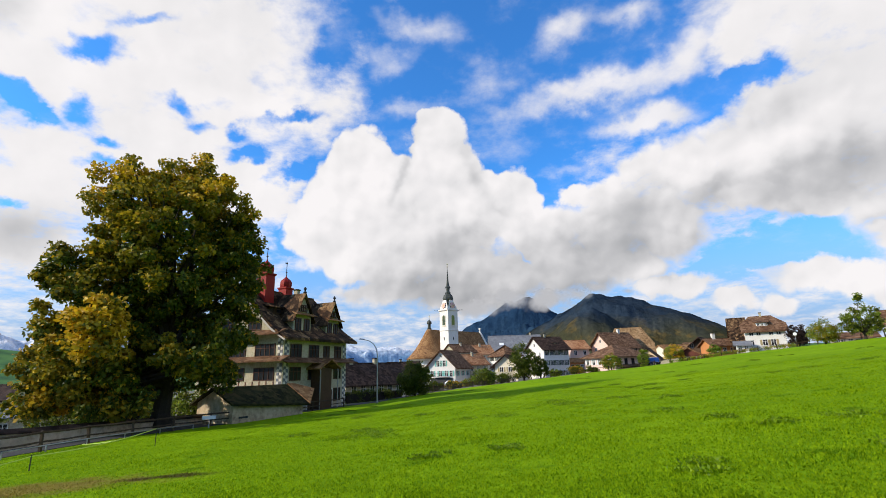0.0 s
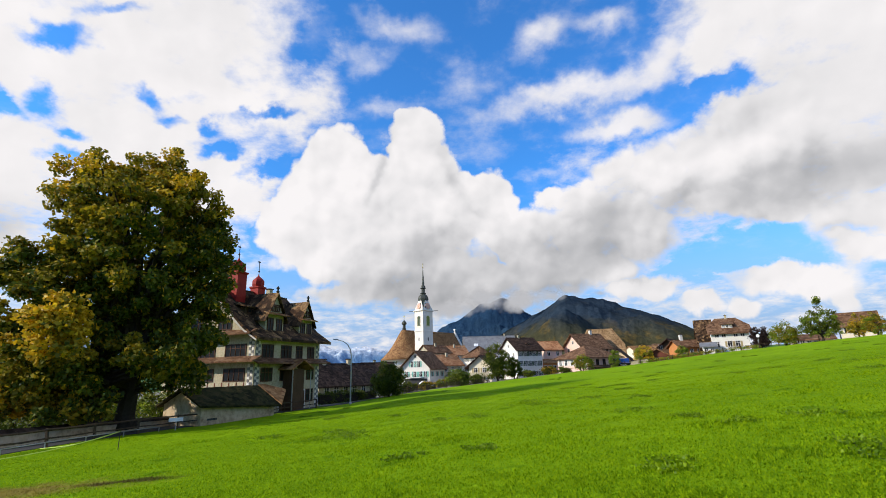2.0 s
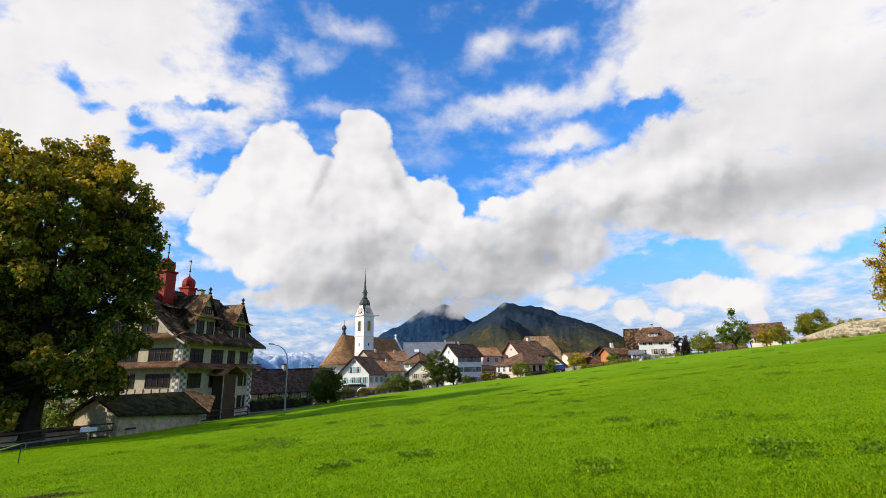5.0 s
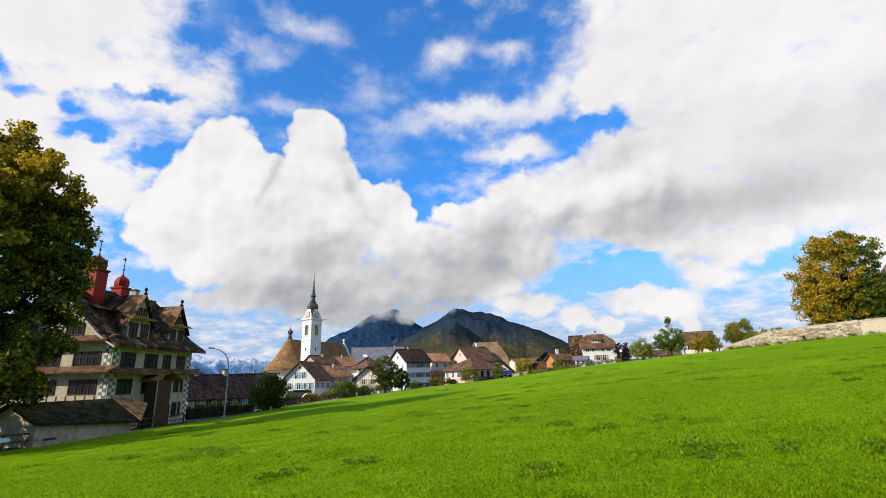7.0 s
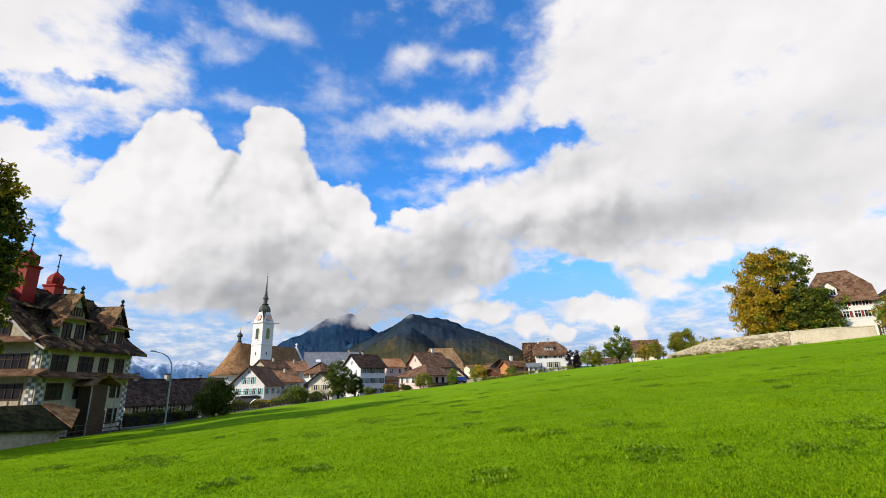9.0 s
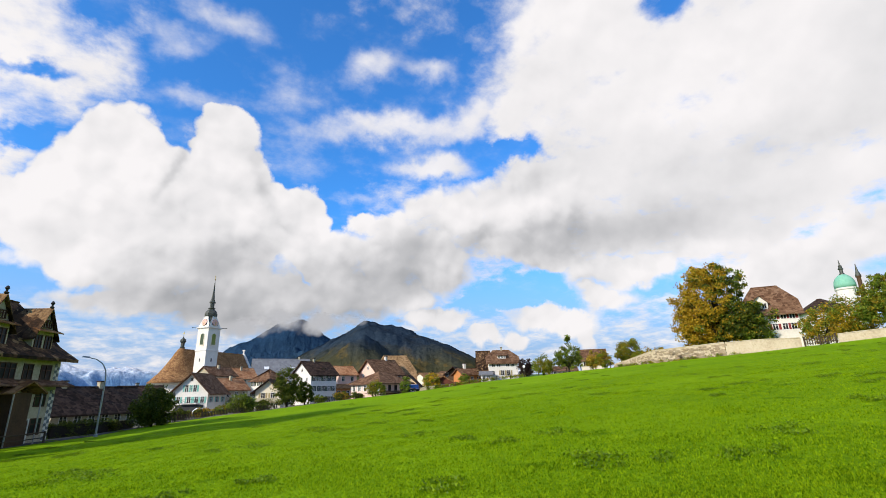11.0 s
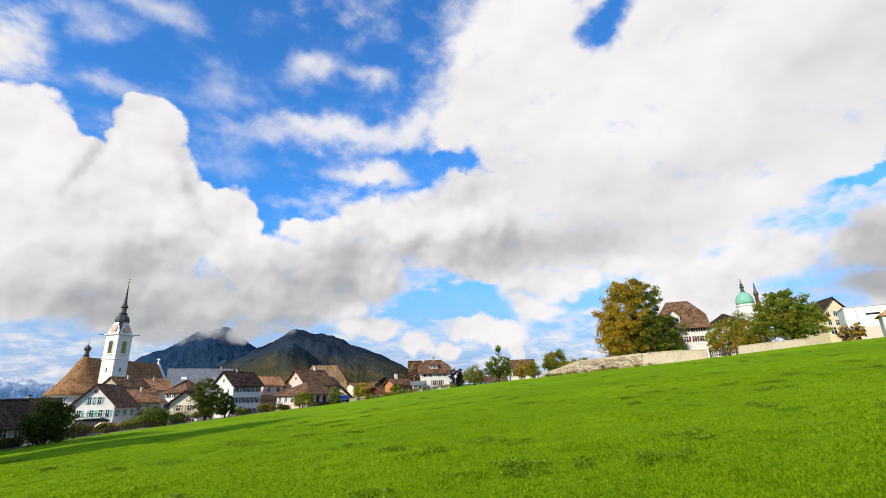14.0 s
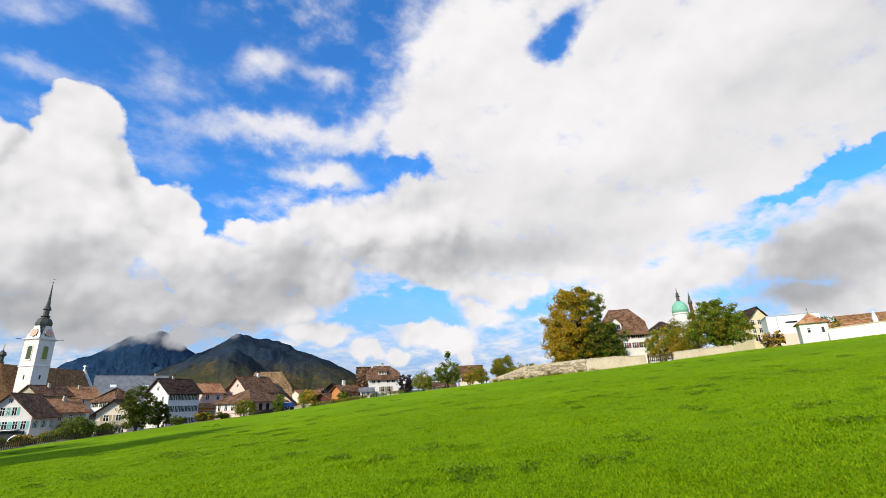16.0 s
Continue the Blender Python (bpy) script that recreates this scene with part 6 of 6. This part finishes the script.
def make_trees():
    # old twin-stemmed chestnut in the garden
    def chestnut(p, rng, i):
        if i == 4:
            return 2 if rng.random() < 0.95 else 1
        # sunlight put into the leaf colour: lighter olive towards top and left
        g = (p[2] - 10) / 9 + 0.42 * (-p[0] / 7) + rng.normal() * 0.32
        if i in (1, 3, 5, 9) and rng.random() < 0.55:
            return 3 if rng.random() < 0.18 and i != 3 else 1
        # yellow autumn tips up top, which also stand in for sunlight there
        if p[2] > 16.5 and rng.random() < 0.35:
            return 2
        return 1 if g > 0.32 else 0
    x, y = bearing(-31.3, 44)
    tree("chestnut_tree", "huge old chestnut turning yellow and rust in autumn, lighter leaves on its sunlit top and left", x, y, 31.3,
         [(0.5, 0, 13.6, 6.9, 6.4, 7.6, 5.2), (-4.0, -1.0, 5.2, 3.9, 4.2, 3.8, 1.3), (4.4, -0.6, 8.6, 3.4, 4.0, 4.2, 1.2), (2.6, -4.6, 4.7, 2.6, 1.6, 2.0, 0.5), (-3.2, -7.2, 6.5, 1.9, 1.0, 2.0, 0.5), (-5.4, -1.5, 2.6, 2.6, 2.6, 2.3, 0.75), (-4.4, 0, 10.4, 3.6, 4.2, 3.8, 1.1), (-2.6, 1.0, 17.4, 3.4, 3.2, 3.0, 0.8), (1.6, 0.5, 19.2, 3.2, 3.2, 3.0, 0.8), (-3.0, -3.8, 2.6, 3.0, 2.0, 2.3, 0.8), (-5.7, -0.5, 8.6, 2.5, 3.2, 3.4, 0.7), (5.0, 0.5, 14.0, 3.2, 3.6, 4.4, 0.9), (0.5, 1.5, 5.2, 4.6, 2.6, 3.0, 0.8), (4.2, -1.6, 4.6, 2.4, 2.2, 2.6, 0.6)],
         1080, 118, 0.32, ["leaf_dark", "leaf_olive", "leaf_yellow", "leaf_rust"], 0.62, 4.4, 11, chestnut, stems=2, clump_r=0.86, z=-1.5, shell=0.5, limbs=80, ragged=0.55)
    # bushes and trees before the town
    def spread(az, d, w, h, **k):
        x, y = bearing(az, d)
        return x, y, [(0, 0, h * 0.55, w / 2, w / 2, h * 0.5, 2), (w * 0.16, 0, h * 0.4, w * 0.36, w * 0.36, h * 0.36, 1), (-w * 0.18, 0, h * 0.42, w * 0.34, w * 0.34, h * 0.38, 1)]
    rows = [  # name, label, bearing, distance, width, height, foot, clumps, per, leaf, leaves, trunk, stand
        ("round_bush", "dense dark green bush at the end of the lane", -3.7, 68, 5.0, 4.6, 90, 60, 0.22, ["leaf_dark"], 0.14, 0.9),
        ("garden_bush", "dark shrub before the balcony house", -1.3, 86, 3.0, 2.0, 30, 45, 0.22, ["leaf_dark"], 0.08, 0.4),
        ("garden_bush", "low dark shrub before the balcony house", 0.8, 92, 3.4, 1.6, 30, 45, 0.22, ["leaf_dark", "leaf_rust"], 0.08, 0.4),
        ("garden_bush", "dark shrub by the cream house", 6.6, 103, 3.6, 2.2, 34, 45, 0.24, ["leaf_dark"], 0.08, 0.5),
        ("garden_bush", "low dark shrub before the white house", 12.6, 115, 3.0, 1.8, 30, 45, 0.24, ["leaf_dark", "leaf_green"], 0.08, 0.4),
        ("garden_bush", "low dark shrub before the inn", 16.6, 116, 3.2, 1.6, 30, 45, 0.24, ["leaf_dark"], 0.08, 0.4),
        ("garden_bush", "loose green shrub in a garden", 4.4, 96, 5.2, 3.4, 60, 45, 0.26, ["leaf_dark", "leaf_dark", "leaf_green"], 0.1, 0.7),
        ("garden_bush", "low hedge-like shrub by the houses", 2.5, 100, 3.0, 1.8, 30, 45, 0.22, ["leaf_green", "leaf_olive"], 0.08, 0.4),
        ("dark_tree", "dark overhanging tree before the white house", 9.0, 104, 5.4, 8.0, 85, 55, 0.28, ["leaf_dark"], 0.22, 2.0),
        ("dark_tree", "low spreading dark tree beside the white house", 10.9, 106, 3.6, 5.0, 45, 50, 0.28, ["leaf_dark"], 0.16, 1.5),
        ("fruit_tree", "small light green fruit tree by the inn", 18.7, 113, 4.4, 3.6, 50, 45, 0.24, ["leaf_green", "leaf_olive"], 0.12, 1.0),
        ("fruit_tree", "small round green tree by the road", 22.1, 119, 2.6, 4.0, 36, 45, 0.24, ["leaf_green"], 0.1, 1.0),
        ("garden_bush", "dark shrubs before the pink house", 14.9, 118, 3.6, 2.2, 40, 45, 0.24, ["leaf_dark", "leaf_rust"], 0.08, 0.5),
        ("yellow_tree", "small yellowing tree by the chalets", 25.2, 132, 5.0, 4.6, 55, 45, 0.28, ["leaf_olive", "leaf_yellow", "leaf_green"], 0.12, 1.0),
        ("garden_bush", "green shrub beside the chalets", 29.0, 127, 2.8, 3.0, 30, 45, 0.24, ["leaf_green"], 0.08, 0.5),
        ("copper_beech", "dark copper-leaved tree beside the farmhouse", 36.2, 122, 4.2, 4.6, 60, 50, 0.26, ["leaf_copper"], 0.14, 1.0),
        ("apple_tree", "spreading apple tree on the meadow's edge", 38.2, 106, 4.6, 4.4, 60, 50, 0.22, ["leaf_green", "leaf_olive"], 0.14, 1.1),
        ("pear_tree", "small fruit tree beyond the cream house", 45.0, 99, 3.4, 3.6, 40, 45, 0.22, ["leaf_olive", "leaf_rust", "leaf_green"], 0.12, 0.9),
        ("pear_tree", "thin fruit tree with rusty leaves", 43.7, 101, 2.8, 3.6, 30, 40, 0.22, ["leaf_olive", "leaf_rust"], 0.1, 0.9),
        ("yellow_green_tree", "round yellow-green tree behind the wall's end", 47.6, 97, 5.0, 5.4, 80, 55, 0.24, ["leaf_olive", "leaf_green", "leaf_olive"], 0.14, 0.8),
        ("hedge_shrub", "olive hedge shrub behind the stone wall", 50.4, 90, 4.6, 2.7, 36, 45, 0.22, ["leaf_olive", "leaf_rust"], 0.08, 0.4),
        ("hedge_shrub", "olive hedge shrub behind the stone wall", 48.9, 93, 4.0, 2.4, 36, 45, 0.22, ["leaf_olive", "leaf_green"], 0.08, 0.4),
        ("rusty_tree", "bushy tree with rust-tinged leaves", 65.4, 98, 6.4, 6.6, 90, 55, 0.26, ["leaf_rust", "leaf_green", "leaf_olive"], 0.16, 0.9),
        ("rusty_tree", "bushy tree with rust-tinged leaves", 67.6, 101, 6.6, 7.4, 90, 55, 0.26, ["leaf_olive", "leaf_green", "leaf_rust"], 0.16, 0.9),
        ("copper_shrub", "small weeping tree with copper leaves", 74.9, 98, 2.0, 2.8, 24, 40, 0.2, ["leaf_copper", "leaf_rust"], 0.08, 0.9),
        ("copper_shrub", "small weeping tree with copper leaves", 75.8, 99, 1.9, 2.9, 24, 40, 0.2, ["leaf_copper", "leaf_rust"], 0.08, 0.9),
        ("garden_bush", "light green shrub behind the white wall", 80.4, 90, 2.2, 2.6, 30, 40, 0.2, ["leaf_green", "leaf_olive"], 0.08, 0.5),
        ("garden_bush", "yellowish shrub behind the white wall", 82.4, 90, 2.4, 2.0, 30, 40, 0.2, ["leaf_olive", "leaf_green"], 0.08, 0.5),
        ("garden_bush", "yellowish shrub behind the white wall", 84.2, 90, 2.6, 2.4, 30, 40, 0.2, ["leaf_olive", "leaf_yellow"], 0.08, 0.5),
        ("far_tree", "far dark green tree behind the chapel", 80.0, 150, 5.5, 7.0, 60, 45, 0.34, ["leaf_dark", "leaf_green"], 0.2, 1.5),
    ]
    for k, (name, label, az, d, w, h, cl, per, leaf, mats, tr, fk) in enumerate(rows):
        x, y, lobes = spread(az, d, w, h)
        tree(name, label, x, y, -az, lobes, int(cl * 1.7), per, leaf, mats, tr, fk, 40 + k, clump_r=max(0.45, w * 0.15), category="bush" if "bush" in name or "shrub" in name else "tree", limbs=14)
    # undergrowth in the garden behind the old wall
    for k, (az, d, w, h) in enumerate(((-34, 52, 7, 3.6), (-29.5, 54, 6, 3.2), (-26.5, 50, 4.5, 3.4), (-38, 50, 6, 3.0), (-31.5, 60, 9, 5.0))):
        x, y, lobes = spread(az, d, w, h)
        tree("garden_bush", "dark undergrowth behind the old garden wall", x, y, -az, lobes, 45, 45, 0.26, ["leaf_dark", "leaf_green"], 0.1, 0.6, 140 + k, clump_r=0.9, z=-2.6, category="bush", limbs=8)
    # tall loose tree with a bare leader
    x, y = bearing(41.1, 103)
    tree("loose_tree", "loose grey-green tree with a thin bare leader", x, y, -41, [(0, 0, 3.3, 2.9, 2.5, 2.5, 3), (0.2, 0, 6.5, 0.5, 0.5, 1.2, 0.25), (-1.5, 0, 2.4, 1.7, 1.6, 1.5, 1), (1.5, 0, 2.4, 1.7, 1.5, 1.5, 1)], 230, 48, 0.2, ["leaf_dark", "leaf_green"], 0.2, 1.0, 91, clump_r=0.55, limbs=26)
    # great beech, half green and half rust
    def beech(p, rng, i):
        g = -p[0] / 5.0 + rng.normal() * 0.45 + (p[2] - 7) * 0.04
        return 1 if g > 0.02 else (2 if rng.random() < 0.12 else 0)
    x, y = bearing(56.9, 95)
    tree("great_beech", "great broad tree, rust-coloured on one side and green on the other", x, y, -56.9, [(-0.6, 0, 8.6, 6.6, 5.8, 7.5, 5), (3.2, 0, 5.2, 4.8, 4.6, 4.6, 2.4), (-3.6, 0, 5.4, 4.0, 4.2, 4.6, 2), (-0.5, 0, 14.0, 3.4, 3.2, 2.9, 1), (5.2, -0.5, 3.2, 2.6, 2.6, 2.6, 0.7)], 700, 85, 0.32, ["leaf_dark", "leaf_rust", "leaf_green"], 0.55, 2.2, 21, beech, clump_r=1.0, limbs=40)
    x, y = bearing(70.9, 97)
    tree("broad_maple", "broad green maple with light olive undersides", x, y, -70.9, [(0, 0, 5.4, 4.8, 4.2, 4.2, 4), (2.6, 0, 4.2, 3.0, 3.0, 2.6, 1.4), (-2.4, 0, 4.4, 2.9, 3.0, 2.8, 1.4), (-0.6, 0, 8.2, 2.4, 2.2, 1.8, 0.8)], 330, 75, 0.28, ["leaf_green", "leaf_green", "leaf_olive"], 0.32, 1.5, 33, clump_r=0.8, limbs=30)


make_trees()


def make_hedge():
    rng = np.random.default_rng(5)
    a, b = Vector((*bearing(-11.6, 66), 0)), Vector((*bearing(-5.4, 73), 0))
    rows = []
    for i in range(150):
        p = a.lerp(b, rng.random())
        rows.append((p.x + rng.normal() * 0.35, p.y + rng.normal() * 0.35, -2.6 + 1.9 * rng.random(), 0.42, 0))
    root = thing("hedge", "clipped dark green hedge along the lane", "hedge", pose(0, 0, 0))
    part("leaves", leaf_mesh("leaves", rows, 55, 0.17, ["leaf_dark"], rng), None, root)
    core = Mesh()
    nrm = Vector((-(b - a).y, (b - a).x, 0)).normalized() * 0.35
    q = [a - nrm, b - nrm, b + nrm, a + nrm]
    core.sheet([(p.x, p.y, -0.95) for p in q], [(0, 1, 2, 3)], 2.2)
    part("core", core, M["bark"], root)


make_hedge()


def make_road_hedge():
    """Low unclipped growth and a plain fence along the far rim of the meadow."""
    rng = np.random.default_rng(15)
    root = thing("roadside_growth", "low ragged hedge along the far rim of the meadow", "hedge", pose(0, 0, 0))
    rows = []
    for i in range(150):
        a = rng.uniform(24.5, 36.0)
        x, y = bearing(a, rim(a)[0] + rng.uniform(0.8, 2.0))
        rows.append((x, y, ground_z(x, y) + rng.uniform(0.1, 0.65), 0.45, int(rng.integers(0, 2))))
    part("leaves", leaf_mesh("leaves", rows, 30, 0.2, ["leaf_olive", "leaf_green"], rng), None, root)
    weeds = thing("wall_weeds", "weeds and brambles at the foot of the stone wall", "weeds", pose(0, 0, 0))
    rows = []
    for i in range(70):
        a = 46.5 + 12 * rng.random() ** 1.6
        x, y = bearing(a, float(np.interp(a, (46, 48, 50, 57, 63), (96, 91, 86.5, 85, 85))) - 0.5)
        rows.append((x, y, ground_z(x, y) + rng.uniform(0.05, 0.3), 0.35, int(rng.integers(0, 2))))
    part("leaves", leaf_mesh("leaves", rows, 26, 0.16, ["leaf_olive", "leaf_green"], rng), None, weeds)
    fence = thing("rim_fence", "thin post-and-rail fence at the meadow's far rim", "fence", pose(0, 0, 0))
    pts = []
    for a in np.arange(12.0, 47.0, 1.6):
        x, y = bearing(a, rim(a)[0] + 0.3)
        pts.append((x, y, ground_z(x, y)))
    post = Mesh().bevelled(-0.06, -0.06, -0.4, 0.06, 0.06, 1.0, 0.03).data("post", M["grey_wood"])
    for x, y, z in pts:
        part("post", post, None, fence, m=pose(x, y, z, random.uniform(-4, 4), random.uniform(-4, 4), 0))
    for p, q in zip(pts, pts[1:]):
        part("rail", Mesh().tube([(p[0], p[1], p[2] + 0.8), (q[0], q[1], q[2] + 0.8)], 0.035, 5), M["grey_wood"], fence)


make_road_hedge()


def make_garden_edge():
    """A slat fence and a parked car between the meadow and the first gardens of the town."""
    root = thing("garden_fence", "dark weathered slat fence before the town gardens", "fence", pose(0, 0, 0))
    slat = Mesh().box(-0.05, -0.015, 0.05, 0.05, 0.015, 0.85).data("slat", M["grey_wood"])
    post = Mesh().bevelled(-0.06, -0.06, -0.4, 0.06, 0.06, 1.1, 0.03).data("post", M["grey_wood"])
    tops = []
    for i, a in enumerate(np.arange(-2.6, 8.0, 0.14)):
        x, y = bearing(a, rim(a)[0] + 4.0)
        z = ground_z(x, y)
        part("post" if i % 8 == 0 else "slat", post if i % 8 == 0 else slat, None, root, m=pose(x, y, z, random.uniform(-2, 2), random.uniform(-3, 3), -a + 20))
        if i % 8 == 0:
            tops.append((x, y, z))
    for p, q in zip(tops, tops[1:]):
        for hgt in (0.3, 0.8):
            part("rail", Mesh().tube([(p[0], p[1] + 0.04, p[2] + hgt), (q[0], q[1] + 0.04, q[2] + hgt)], 0.03, 5), M["grey_wood"], root)
    x, y = bearing(0.9, 106)
    root = thing("parked_car", "small white car parked before the balcony house", "car", pose(x, y, ground_z(x, y), 0, 0, 12))
    side = [(-2.0, 0.35), (2.0, 0.35), (2.05, 0.8), (1.25, 0.95), (0.6, 1.42), (-1.35, 1.45), (-1.95, 0.95)]
    n = len(side)
    part("body", Mesh().add([(u, w, h) for w in (-0.82, 0.82) for u, h in side], [tuple(range(n)), tuple(range(2 * n - 1, n - 1, -1))] + [((i + 1) % n, i, n + i, n + (i + 1) % n) for i in range(n)]), M["sign"], root)
    glass = [(-1.25, 0.98), (1.05, 0.98), (0.55, 1.34), (-1.15, 1.36)]
    for w, name in ((-0.826, "side_window"), (0.826, "side_window")):
        part(name, Mesh().add([(u, w + d, h) for d in (-0.01, 0.01) for u, h in glass], [(0, 1, 2, 3), (7, 6, 5, 4), (0, 4, 5, 1), (1, 5, 6, 2), (2, 6, 7, 3), (3, 7, 4, 0)]), M["pane"], root)
    for u in (-1.25, 1.25):
        for w in (-0.74, 0.74):
            wheel = part("wheel", Mesh().lathe([(0.18, -0.1), (0.31, -0.09), (0.31, 0.09), (0.18, 0.1)], 14), M["rubber"], root, m=pose(u, w, 0.31, 90, 0, 0))
            part("rim", Mesh().lathe([(0.17, -0.11), (0.17, 0.11)], 10), M["metal"], wheel)


make_garden_edge()


def make_tufts():
    """Taller dark tufts that the cattle left."""
    rng = np.random.default_rng(77)
    spots = [(25.8, 8.3, 0.5), (33.0, 12.2, 0.45), (38.1, 12.8, 0.5), (7.1, 11.4, 0.4), (12.1, 26.0, 0.5), (-2.2, 11.4, 0.35), (23.9, 21.9, 0.5), (28.8, 13.8, 0.4), (46.1, 8.5, 0.5), (77.1, 14.3, 0.6),
             (60.0, 11.3, 0.5), (44.0, 25.6, 0.6), (78.8, 11.6, 0.5), (54.9, 22.4, 0.5), (67.3, 15.8, 0.5), (41.6, 9.2, 0.6), (57.0, 9.0, 0.45)]
    for i in range(110):
        spots.append((rng.uniform(-20, 90), rng.uniform(17, 75), rng.uniform(0.3, 0.8)))
    clumps = []
    for a, d, size in spots:
        for k in range(7):
            x, y = bearing(a, d)
            x, y = x + rng.normal() * size * 0.55, y + rng.normal() * size * 0.55
            clumps.append((x, y, ground_z(x, y) + 0.05, size * 0.42, 0))
    me = leaf_mesh("grass_tufts", clumps, 42, 0.055, ["tuft"], rng, spread=0.25, droop=-0.5)
    tagged(new("grass_tufts", me), "taller dark green tufts scattered over the meadow", "grass", kind="stuff")


make_tufts()


# ---- grass blades on the near meadow ----
def make_grass():
    rng = np.random.default_rng(8)
    n = 400000
    az = np.radians(rng.uniform(-50, 96, n))
    r = 5.6 + 44 * rng.random(n) ** 1.7
    x, y = r * np.sin(az), r * np.cos(az)
    z = np.array([ground_z(a, b) for a, b in zip(x, y)])
    lump = np.array([noise.noise((a * 0.62, b * 0.62, 7.7)) for a, b in zip(x, y)])
    tall = (1 - 0.5 * np.clip((r - 15) / 35, 0, 1)) * np.clip(0.75 + 1.5 * np.clip(lump - 0.18, 0, 1), 0.5, 1.6)
    h = rng.uniform(0.028, 0.062, n) * tall
    w = rng.uniform(0.006, 0.013, n) * (0.6 + r / 17)
    turn = rng.uniform(0, 2 * math.pi, n)
    lean = rng.uniform(0.2, 1.0, n) * h
    v = np.empty((n, 4, 3))
    cx, sx = np.cos(turn), np.sin(turn)
    base = np.stack([x, y, z - 0.01], 1)
    side = np.stack([cx, sx, 0 * cx], 1) * w[:, None]
    fwd = np.stack([-sx, cx, 0 * cx], 1) * lean[:, None]
    up = np.stack([0 * h, 0 * h, h], 1)
    v[:, 0] = base - side
    v[:, 1] = base + side
    v[:, 2] = base + side * 0.7 + fwd * 0.45 + up * 0.75
    v[:, 3] = base - side * 0.2 + fwd + up
    me = bpy.data.meshes.new("grass")
    me.vertices.add(4 * n)
    me.vertices.foreach_set("co", v.ravel())
    me.loops.add(4 * n)
    me.loops.foreach_set("vertex_index", np.arange(4 * n, dtype=np.int32))
    me.polygons.add(n)
    me.polygons.foreach_set("loop_start", np.arange(0, 4 * n, 4, dtype=np.int32))
    me.materials.append(M["blades"])
    me.update(calc_edges=True)
    me.validate()
    tagged(new("grass", me), "short bright green grass and clover of the meadow", "grass", kind="stuff")


make_grass()
